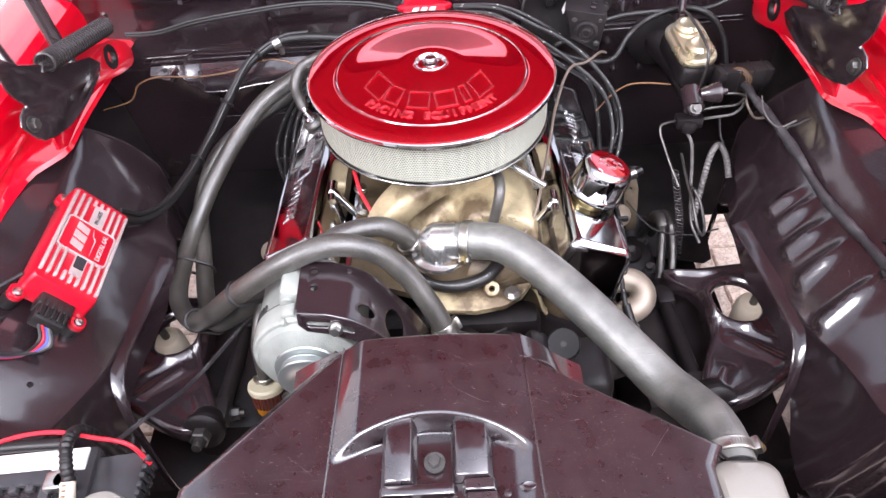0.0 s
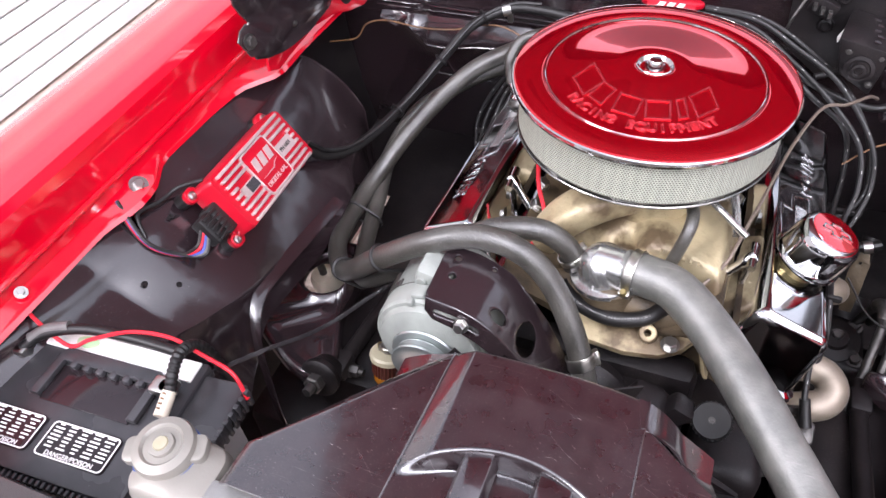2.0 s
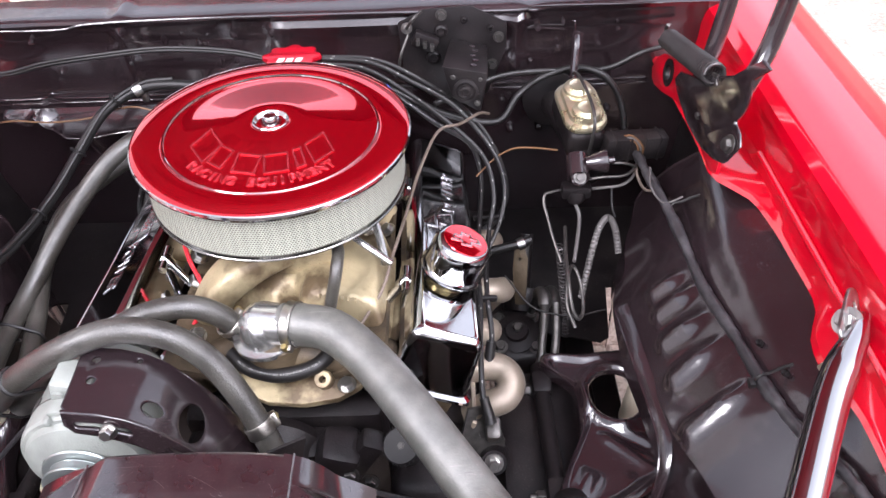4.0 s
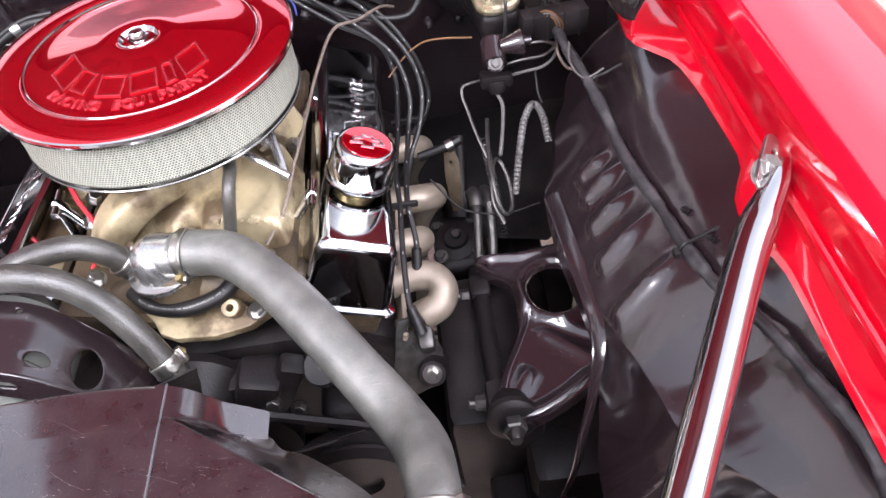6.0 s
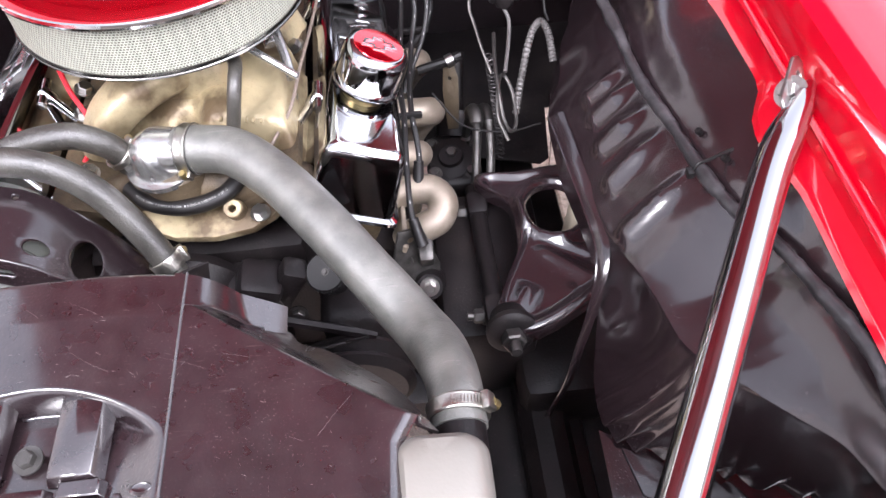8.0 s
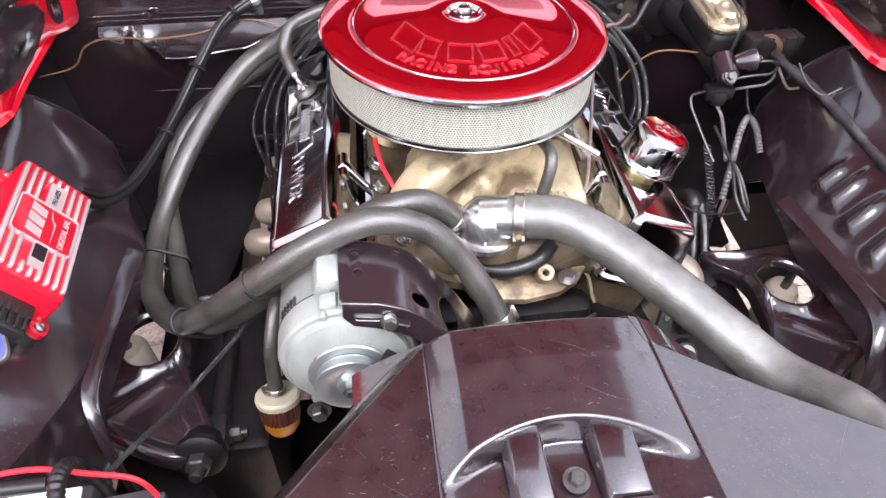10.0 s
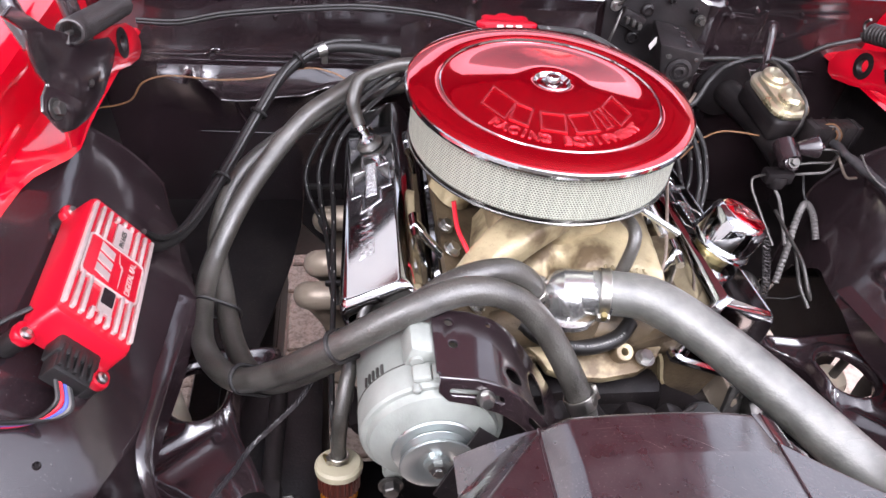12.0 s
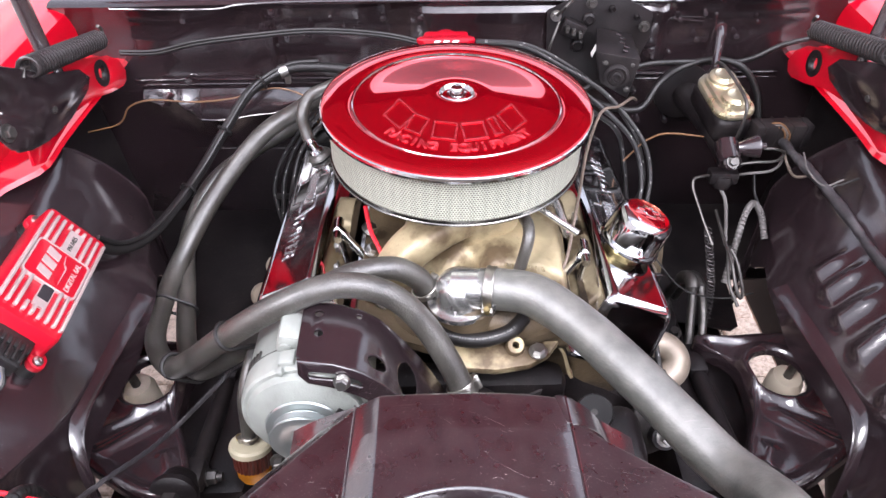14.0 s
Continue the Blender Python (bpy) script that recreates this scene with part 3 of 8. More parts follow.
bm = bmesh.new()
sheet(bm, firewall, 150, 52, 0.002)
wall = part("firewall", bm, BLACK, car, "gloss black firewall with seams and plugged holes")
for x, y, z, r in ((-0.457, 1.19, 0.818, 0.006), (-0.36, 1.213, 0.875, 0.005), (-0.33, 1.213, 0.885, 0.004), (-0.30, 1.212, 0.872, 0.004), (-0.245, 1.212, 0.889, 0.006), (-0.21, 1.212, 0.90, 0.005), (-0.19, 1.213, 0.885, 0.004), (-0.17, 1.212, 0.90, 0.004), (-0.125, 1.212, 0.87, 0.005),
                   (-0.42, 1.214, 0.86, 0.004), (-0.12, 1.212, 0.915, 0.006), (-0.45, 1.213, 0.915, 0.005), (-0.06, 1.21, 0.915, 0.005), (0.37, 1.215, 0.905, 0.005), (0.405, 1.215, 0.87, 0.006), (0.41, 1.215, 0.915, 0.004), (0.47, 1.215, 0.875, 0.005), (0.36, 1.213, 0.85, 0.005), (0.50, 1.215, 0.90, 0.004), (0.331, 1.224, 0.71, 0.008), (0.382, 1.223, 0.711, 0.007), (0.382, 1.221, 0.74, 0.008), (0.314, 1.220, 0.773, 0.006), (0.501, 1.221, 0.747, 0.006)):
    bm = bmesh.new()
    bolt(bm, (x, y, z), (0, -1, 0.1), r * 0.6, r * 1.1, 1.6, x * 9)
    part("screw", bm, BLACK, wall)
for pts in ([(0.324, 1.2175, 0.915), (0.33, 1.2175, 0.924), (0.42, 1.2175, 0.916), (0.430, 1.2175, 0.908), (0.431, 1.2185, 0.86), (0.430, 1.2195, 0.826), (0.42, 1.2195, 0.822), (0.335, 1.2195, 0.826), (0.326, 1.2195, 0.834), (0.324, 1.2185, 0.87), (0.324, 1.2175, 0.915)], [(0.334, 1.2178, 0.906), (0.37, 1.2178, 0.905), (0.414, 1.2178, 0.900)]):
    bm = bmesh.new()
    tube(bm, pts, 0.0014, 6, 4)
    part("embossed_line", bm, BLACK, wall)
# pressed seams across the firewall
for pts, r in (([(-0.56, 1.2195, 0.806), (-0.48, 1.219, 0.807), (-0.462, 1.218, 0.816), (-0.45, 1.218, 0.816), (-0.435, 1.219, 0.807), (-0.20, 1.219, 0.806), (0.10, 1.219, 0.806), (0.36, 1.219, 0.806), (0.56, 1.2195, 0.806)], 0.0014),
               ([(-0.56, 1.220, 0.797), (-0.30, 1.220, 0.797), (0.0, 1.220, 0.796), (0.56, 1.220, 0.797)], 0.0010),
               ([(-0.56, 1.205, 0.940), (-0.40, 1.204, 0.938), (-0.34, 1.203, 0.946), (-0.2, 1.203, 0.949), (0.1, 1.203, 0.947), (0.33, 1.203, 0.943), (0.37, 1.203, 0.949), (0.56, 1.204, 0.946)], 0.0020),
               ([(-0.50, 1.236, 0.655), (-0.36, 1.232, 0.655), (-0.2, 1.233, 0.654)], 0.001), ([(-0.437, 1.223, 0.74), (-0.432, 1.226, 0.70), (-0.415, 1.231, 0.662)], 0.003)):
    bm = bmesh.new()
    tube(bm, pts, r, 8)
    part("pressed_seam", bm, BLACK, wall)
# shiny crumpled cover low on the firewall
bm = bmesh.new()
lip = [(-0.545, 0.0), (-0.505, 0.012), (-0.488, -0.004), (-0.47, 0.016), (-0.452, 0.036), (-0.40, 0.036), (-0.33, 0.026), (-0.27, 0.012), (-0.22, 0.002)]


def heater_cover(u, v):
    return Vector((lerp(-0.545, -0.22, u), 1.207 - 0.014 * math.sin(1.5 * v) - 0.010 * math.exp(-((u - 0.20) / 0.05) ** 2) * v, 0.795 - (0.012 + 1.15 * curve1(lip, lerp(-0.545, -0.22, u))) * v + 0.0015 * math.sin(u * 22 + v * 3) * v))


sheet(bm, heater_cover, 60, 10, 0.0015)
cover = part("heater_cover", bm, BLACK, car, "crumpled shiny black sheet cover")
bm = bmesh.new()
tube(bm, [heater_cover(0.13 + 0.87 * k / 40, 1.0) for k in range(41)], 0.0017, 6, 1)
part("bottom_crease", bm, BLACK, cover)
# cowl panel and windscreen behind it
bm = bmesh.new()
sheet(bm, lambda u, v: Vector((lerp(-0.84, 0.84, u), lerp(1.287, 1.62, v), 0.953 + 0.07 * v + 0.02 * math.sin(math.pi * u))), 30, 8, 0.0012)
part("cowl", bm, RED, car, "red painted cowl panel")
bm = bmesh.new()
sheet(bm, lambda u, v: Vector((lerp(-0.7, 0.7, u), lerp(1.62, 2.25, v) - 0.1 * math.sin(math.pi * u), 1.02 + 0.34 * v)), 20, 6, 0.005)
part("windscreen", bm, GLASSBLACK, car, "dark windscreen glass")
# open hood above, hinged at the cowl


def hood(u, v):
    x = lerp(-0.66, 0.66, u)
    return Vector((x, 1.37 - 0.50 * v, 1.105 + 1.185 * v + 0.03 * math.cos(x * 2.2) + 0.03 * math.sin(math.pi * v)))


bm = bmesh.new()
sheet(bm, hood, 30, 30, 0.0015)
lid = part("hood", bm, HOODUNDER, car, "open red hood held up on its hinges")
bm = bmesh.new()
for x0, x1, v0, v1 in ((-0.62, -0.54, 0.04, 0.96), (0.54, 0.62, 0.04, 0.96), (-0.54, 0.54, 0.04, 0.12), (-0.54, 0.54, 0.86, 0.96), (-0.05, 0.05, 0.12, 0.86)):
    sheet(bm, lambda u, v: hood((lerp(x0, x1, u) + 0.66) / 1.32, lerp(v0, v1, v)) + Vector((0, -0.022, -0.014)), 10, 10, 0.012)
part("hood_frame", bm, HOODUNDER, lid)
# radiator support across the front, and lower frame
bm = bmesh.new()
box(bm, (1.22, 0.05, 0.05), Matrix.Translation((0, 0.185, 0.845)), 0.008)
box(bm, (0.20, 0.004, 0.5), Matrix.Translation((-0.47, 0.18, 0.60)))
for side in (-1, 1):
    box(bm, (0.39, 0.004, 0.48), Matrix.Translation((side * 0.465, 0.18, 0.59)))
box(bm, (1.22, 0.06, 0.06), Matrix.Translation((0, 0.20, 0.36)), 0.008)
part("radiator_support", bm, BLACK, car, "black radiator support panel")
for side in (-1, 1):
    bm = bmesh.new()
    plate(bm, [[(side * x, y) for x, y in ((0.440, 0.420), (0.503, 0.385), (0.557, 0.362), (0.66, 0.335), (0.66, 0.25), (0.45, 0.25), (0.438, 0.345))]], 0.003, Matrix.Translation((0, 0, 0.566)), 0.001)
    ledge = part("closing_plate", bm, BLACK, car, "flat grey-black closing plate")
    bm = bmesh.new()
    plate(bm, [[(side * x, y) for x, y in ((0.460, 0.396), (0.51, 0.370), (0.56, 0.350), (0.62, 0.332), (0.62, 0.295), (0.53, 0.305), (0.47, 0.345))]], 0.003, Matrix.Translation((0, 0, 0.5695)), 0.001)
    part("raised_panel", bm, BLACK, ledge)
for side in (-1, 1):
    bm = bmesh.new()
    tube(bm, [(side * 0.40, 0.1, 0.43), (side * 0.40, 0.5, 0.42), (side * 0.405, 0.75, 0.40), (side * 0.41, 1.2, 0.38)], 0.035, 10)
    part("frame_rail", bm, BLACK_DULL, car, "dull black frame rail")
    bm = bmesh.new()
    sheet(bm, lambda u, v: Vector((side * lerp(0.335, 0.84, v), lerp(0.05, 0.555, u), 0.40 + 0.03 * v)), 6, 4, 0.003)
    part("splash_panel", bm, BLACK_DULL, car)
    bm = bmesh.new()
    sheet(bm, lambda u, v: Vector((side * lerp(0.385, 0.46, v), lerp(0.90, 1.24, u), 0.40 + 0.05 * v)), 6, 4, 0.003)
    part("splash_panel", bm, BLACK_DULL, car)
    bm = bmesh.new()
    box(bm, (0.08, 1.2, 0.16), Matrix.Translation((side * 0.415, 0.66, 0.34)), 0.012)
    box(bm, (0.125, 0.20, 0.20), Matrix.Translation((side * 0.435, 0.60, 0.40)), 0.02)
    box(bm, (0.10, 0.17, 0.05), Matrix.Translation((side * 0.452, 0.845, 0.385)), 0.015)
    part("frame_side", bm, BLACK_DULL, car)
for size, at in (((0.085, 0.34, 0.05), (0.360, 0.46, 0.38)), ((0.085, 0.34, 0.05), (-0.360, 0.46, 0.38)), ((0.66, 0.20, 0.10), (0, 0.66, 0.33)), ((0.125, 0.24, 0.21), (0.340, 0.68, 0.455)), ((0.125, 0.24, 0.21), (-0.345, 0.68, 0.465))):
    bm = bmesh.new()
    box(bm, size, Matrix.Translation(at), 0.02 if size[2] > 0.06 else 0.012)
    part("crossmember" if at[0] == 0 else "frame_bracket", bm, BLACK_DULL, car)
for outline in ([(-0.66, 1.05), (-0.50, 1.05), (-0.485, 0.90), (-0.40, 0.88), (-0.378, 0.97), (-0.352, 1.10), (-0.340, 1.20), (-0.340, 1.34), (-0.66, 1.34)], [(0.24, 0.98), (0.47, 0.92), (0.485, 0.93), (0.50, 1.05), (0.66, 1.05), (0.66, 1.34), (-0.336, 1.34), (-0.336, 1.21), (-0.255, 1.10)]):
    bm = bmesh.new()
    plate(bm, [outline], 0.004, Matrix.Translation((0, 0, 0.47)), 0.001)
    part("toe_panel", bm, BLACK_DULL, car)

for side in (-1, 1):
    bm = bmesh.new()
    lathe(bm, [(0.19, -0.07), (0.27, -0.085), (0.315, -0.07), (0.325, -0.05), (0.327, 0.0), (0.325, 0.05), (0.315, 0.07), (0.27, 0.085), (0.19, 0.07)], axis_pose((side * 0.79, 0.60, 0.318), (side, 0, 0)), 48, close=True)
    wheel = part("tyre", bm, BLACK_DULL, car, "black rubber tyre")
    bm = bmesh.new()
    lathe(bm, [(0.0, 0.0), (0.06, 0.01), (0.15, -0.02), (0.19, 0.05), (0.195, 0.06), (0.19, -0.06), (0.0, -0.03)], axis_pose((side * 0.79, 0.60, 0.318), (side, 0, 0)), 40)
    part("rim", bm, STEEL, wheel)

# ---- hood hinges ----
for side in (-1, 1):
    bm = bmesh.new()
    plate(bm, [[(0.862, 0.872), (0.885, 0.862), (0.92, 0.866), (1.0, 0.871), (1.06, 0.860), (1.12, 0.838), (1.165, 0.826), (1.182, 0.828), (1.192, 0.840), (1.184, 0.862), (1.155, 0.884), (1.10, 0.905), (1.05, 0.935), (0.95, 0.94), (0.87, 0.90)], circle(1.115, 0.874, 0.017)], 0.004,
          Matrix(((0, 0, side, 0), (1, 0, 0, 0), (0, 1, 0, 0), (0, 0, 0, 1))), 0.001)
    for v in bm.verts:
        v.co.x += side * (0.566 + 0.10 * (v.co.z - 0.89))
    h = part("hood_hinge", bm, RED, car, "red hinge bracket with black links and coil spring")
    bm = bmesh.new()
    lathe(bm, [(0.010, -0.004), (0.019, -0.004), (0.021, 0.003), (0.012, 0.004), (0.010, 0.002)], axis_pose((side * 0.5635, 1.115, 0.874), (-side * 0.97, -0.05, 0.10)), 20, close=True)
    part("grommet", bm, BLACK_DULL, h)
    bm = bmesh.new()
    plate(bm, [[(0.892, 0.891), (0.921, 0.886), (0.969, 0.881), (1.022, 0.881), (1.052, 0.881), (1.062, 0.894), (1.031, 0.922), (0.948, 0.957), (0.891, 0.995), (0.854, 1.017), (0.832, 1.04), (0.816, 1.056), (0.8, 1.055), (0.818, 1.034), (0.814, 1.023), (0.818, 1.002), (0.828, 0.985), (0.842, 0.964), (0.82, 0.942), (0.83, 0.914), (0.855, 0.902)]], 0.005,
          Matrix(((0, 0, side, 0), (1, 0, 0, 0), (0, 1, 0, 0), (0, 0, 0, 1))), 0.0014)
    for v in bm.verts:
        v.co.x += side * (0.556 - 0.006 * math.sin((v.co.y - 0.84) * 16) + 0.004 * math.sin(v.co.z * 60))
    part("hinge_plate", bm, BLACK, h, "gloss black hinge plate")
    bm = bmesh.new()
    plate(bm, [[(0.884, 0.908), (0.87, 0.929), (0.846, 0.953), (0.83, 0.967), (0.816, 0.963), (0.806, 0.953), (0.816, 0.926), (0.839, 0.914), (0.876, 0.903)]], 0.003, Matrix(((0, 0, side, 0), (1, 0, 0, 0), (0, 1, 0, 0), (0, 0, 0, 1))), 0.001)
    for v in bm.verts:
        v.co.x += side * (0.5515 - 0.006 * math.sin((v.co.y - 0.84) * 16) + 0.004 * math.sin(v.co.z * 60))
    part("lower_link", bm, BLACK, h)
    for pts in ([(0.578, 0.880, 0.985), (0.606, 0.905, 1.04), (0.622, 0.92, 1.18), (0.640, 0.96, 1.40)], [(0.566, 1.0, 0.915), (0.586, 1.02, 0.98), (0.606, 1.045, 1.14), (0.62, 1.09, 1.36)]):
        bm = bmesh.new()
        tube(bm, [(side * x, y, z) for x, y, z in pts], 0.0115, 12)
        part("hinge_arm", bm, BLACK, h, "gloss black steel hinge arm")
    # coil spring
    a, b = Vector((side * 0.552, 0.916, 0.984)), Vector((side * 0.556, 1.130, 0.923))
    d = (b - a).normalized()
    q = d.to_track_quat("Z", "Y").to_matrix()
    turns, per = 27, 12
    line = []
    for k in range(turns * per + 1):
        t = k / (turns * per)
        s = 2 * math.pi * k / per
        line.append(a.lerp(b, t) + q @ Vector((0.0130 * math.cos(s), 0.0130 * math.sin(s), 0)))
    bm = bmesh.new()
    tube(bm, line, 0.0027, 7, 1)
    part("spring", bm, SPRING, h, "tightly wound black coil spring")
    bm = bmesh.new()
    tube(bm, [b - d * 0.004, b + d * 0.012, b + d * 0.02 + Vector((0, 0, 0.012)), b + d * 0.012 + Vector((0, 0, 0.02))], 0.0028, 6)
    part("hook", bm, DARKSTEEL, h)
    bm = bmesh.new()
    tube(bm, [a + d * 0.004, a - d * 0.010, a - d * 0.018 + Vector((0, 0, -0.010))], 0.0028, 6)
    part("hook", bm, DARKSTEEL, h)
    bm = bmesh.new()
    bolt(bm, (side * 0.551, 0.822, 0.946), (-side * 0.95, -0.1, 0.2), 0.008, 0.007)
    part("pivot_bolt", bm, DARKSTEEL, h)
    bm = bmesh.new()
    bolt(bm, (side * 0.551, 0.934, 0.914), (-side * 0.95, -0.1, 0.2), 0.004, 0.003)
    part("pivot_bolt", bm, DARKSTEEL, h)
# ---- engine ----
engine = thing("engine", (0, 0.9, 0.33), "V8 engine with tan aluminium intake and black block", "engine")
bm = bmesh.new()
box(bm, (0.36, 0.50, 0.20), Matrix.Translation((0, 0.93, 0.45)), 0.02)
part("block", bm, BLACK_DULL, engine, "dull black engine block")
for side in (-1, 1):
    bm = bmesh.new()
    box(bm, (0.16, 0.50, 0.16), Matrix.Translation((side * 0.15, 0.93, 0.55)) @ Matrix.Rotation(radians(side * 35), 4, "Y"), 0.015)
    part("cylinder_bank", bm, BLACK_DULL, engine)
bm = bmesh.new()
box(bm, (0.26, 0.05, 0.24), Matrix.Translation((0, 0.665, 0.56)), 0.02)
part("front_face", bm, BLACK_DULL, engine)
for side in (-1, 1):
    bm = bmesh.new()
    y0 = 0.69 if side > 0 else 0.712
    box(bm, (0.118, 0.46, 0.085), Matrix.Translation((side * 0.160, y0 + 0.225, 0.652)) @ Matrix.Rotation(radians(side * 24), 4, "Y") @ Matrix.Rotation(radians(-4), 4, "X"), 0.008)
    part("cylinder_head", bm, VALLEY, engine, "dark brown cast cylinder head")
# timing cover, water pump and front accessories, all dull black
bm = bmesh.new()
lathe(bm, [(0, 0), (0.085, 0), (0.09, 0.012), (0.09, 0.04), (0, 0.045)], axis_pose((-0.01, 0.645, 0.50), (0, -1, 0.05)), 36)
part("timing_cover", bm, BLACK_DULL, engine)
bm = bmesh.new()
lathe(bm, [(0, 0), (0.062, 0), (0.066, 0.015), (0.05, 0.05), (0.028, 0.06), (0.026, 0.095), (0, 0.095)], axis_pose((-0.01, 0.63, 0.635), (0, -1, 0.05)), 36)
box(bm, (0.22, 0.05, 0.06), Matrix.Translation((-0.01, 0.615, 0.64)), 0.014)
tube(bm, [(0.0, 0.60, 0.66), (0.002, 0.593, 0.69), (0.003, 0.587, 0.716)], 0.0115, 12)
box(bm, (0.05, 0.05, 0.045), Matrix.Translation((0.075, 0.595, 0.672)) @ Matrix.Rotation(0.4, 4, "Y"), 0.01)
box(bm, (0.03, 0.03, 0.09), Matrix.Translation((0.10, 0.60, 0.655)) @ Matrix.Rotation(0.5, 4, "Y"), 0.007)
part("water_pump", bm, BLACK_DULL, engine, "dull black water pump")
for x, y, z in ((0.055, 0.568, 0.655), (0.09, 0.572, 0.66), (-0.05, 0.585, 0.665), (0.11, 0.585, 0.62)):
    bm = bmesh.new()
    bolt(bm, (x, y, z), (0, -1, 0.35), 0.008, 0.007)
    part("pump_bolt", bm, DARKSTEEL, engine)
for x, y, z, r in ((-0.01, 0.535, 0.635, 0.080), (-0.01, 0.535, 0.46, 0.085), (0.165, 0.52, 0.545, 0.075)):
    bm = bmesh.new()
    lathe(bm, [(0.0, 0), (r * 0.35, 0), (r * 0.4, 0.008), (r * 0.86, 0.008), (r, 0.0), (r, -0.004), (r * 0.84, -0.013), (r, -0.022), (r, -0.026), (r * 0.8, -0.028), (0, -0.02)], axis_pose((x, y, z), (0, -1, 0.04)), 44)
    part("belt_pulley", bm, BLACK_DULL, engine, "black stamped belt pulley")
bm = bmesh.new()
for (xa, za, ra), (xb, zb, rb) in (((-0.01, 0.635, 0.079), (-0.172, 0.765, 0.030)), ((-0.01, 0.46, 0.084), (-0.172, 0.765, 0.030)), ((-0.01, 0.635, 0.079), (0.165, 0.545, 0.074)), ((-0.01, 0.46, 0.084), (0.165, 0.545, 0.074))):
    a, b = Vector((xa, 0.55, za)), Vector((xb, 0.55, zb))
    d = (b - a).normalized()
    nrm = Vector((-d.z, 0, d.x)) * (1 if za > 0.6 else -1)
    tube(bm, [a + nrm * ra, b + nrm * rb], 0.006, 6, 1)
part("drive_belt", bm, BLACK_DULL, engine, "black rubber drive belt")
# fan behind the shroud
bm = bmesh.new()
lathe(bm, [(0, 0), (0.055, 0), (0.055, 0.02), (0, 0.025)], axis_pose((-0.01, 0.515, 0.635), (0, -1, 0)), 24)
fan = part("fan", bm, BLACK_DULL, engine, "black engine fan")
for k in range(6):
    bm = bmesh.new()
    box(bm, (0.075, 0.003, 0.16), Matrix.Translation((-0.01, 0.50, 0.635)) @ Matrix.Rotation(radians(60 * k + 14), 4, "Y") @ Matrix.Translation((0, 0, 0.125)) @ Matrix.Rotation(radians(32), 4, "Z"), 0.001)
    part("blade", bm, BLACK_DULL, fan)

# ---- intake manifold ----
manifold = thing("intake_manifold", (0, 0.70, 0.70), "tan stained cast aluminium intake manifold", "intake manifold")
bm = bmesh.new()
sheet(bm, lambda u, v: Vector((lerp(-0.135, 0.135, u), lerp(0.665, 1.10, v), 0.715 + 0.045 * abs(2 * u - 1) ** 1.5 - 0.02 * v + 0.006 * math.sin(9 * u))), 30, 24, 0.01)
part("valley_plate", bm, VALLEY, manifold, "dark brown casting between the runners")
bm = bmesh.new()
box(bm, (0.15, 0.20, 0.09), Matrix.Translation((0.0, 0.90, 0.785)), 0.03, 4)
box(bm, (0.135, 0.15, 0.014), Matrix.Translation((0.0, 0.905, 0.835)), 0.005)
part("plenum", bm, INTAKE, manifold)
def square_runner(bm, points, width, height):
    """A cast passage with a rounded rectangular section along a bent line."""
    line = spline(points, 6)
    rings = []
    for k, q in enumerate(line):
        d = (line[min(k + 1, len(line) - 1)] - line[max(k - 1, 0)]).normalized()
        across = d.cross(Vector((0, 0, 1))).normalized()
        up = across.cross(d)
        t = k / (len(line) - 1)
        rings.append([bm.verts.new(q + across * px + up * py) for px, py in rounded(width * (1 - 0.12 * t), height * (1 - 0.10 * t), height * 0.33, 4)])
    for a, b in zip(rings, rings[1:]):
        for k in range(len(a)):
            j = (k + 1) % len(a)
            bm.faces.new((a[k], a[j], b[j], b[k]))
    bm.faces.new(rings[0][::-1])
    bm.faces.new(rings[-1])


for side, yy in ((-1, 0.95), (1, 0.95)):
    bm = bmesh.new()
    x = side
    square_runner(bm, [(x * 0.004, yy + 0.070, 0.808), (x * 0.034, yy + 0.050, 0.813), (x * 0.068, yy + 0.024, 0.801), (x * 0.096, yy + 0.006, 0.774), (x * 0.114, yy - 0.002, 0.738)], 0.074, 0.050)
    part("runner", bm, INTAKE, manifold, "rounded tan intake runner")
SHOULDER = [(-0.14, 0.80), (-0.105, 0.782), (-0.06, 0.760), (0.0, 0.745), (0.035, 0.742), (0.085, 0.733), (0.14, 0.712)]


def shoulder(u, v):
    """Broad cast front of the intake: a smooth dome on one side, a flat dirty deck on the other."""
    x = lerp(-0.132, 0.142, u)
    front = soft(SHOULDER, x, 0.012)
    y = front - 0.04 + 0.18 * v
    left = 1 / (1 + math.exp((x + 0.015) / 0.012))
    wide = lerp(0.0055, 0.013, left)
    z = 0.785 - 0.024 * left + 0.14 * max(0.0, y - front) - 0.075 / (1 + math.exp((y - front - 0.3 * wide) / wide))
    z -= 0.060 / (1 + math.exp((0.133 - x) / 0.0035)) + 0.075 / (1 + math.exp((x + 0.118 - 0.3 * (y - front)) / 0.008))
    z -= 0.040 * math.exp(-((x - 0.006) / 0.010) ** 2 - ((y - 0.768) / 0.012) ** 2)
    z -= 0.016 * math.exp(-((x - 0.006) / 0.022) ** 2 - ((y - 0.764) / 0.030) ** 2)
    z -= 0.010 * math.exp(-((x - 0.012) / 0.016) ** 2)
    z += 0.0006 * math.sin(x * 310 + 40 * y) * math.sin(y * 270) * (1 - left)
    return Vector((x, y, z))


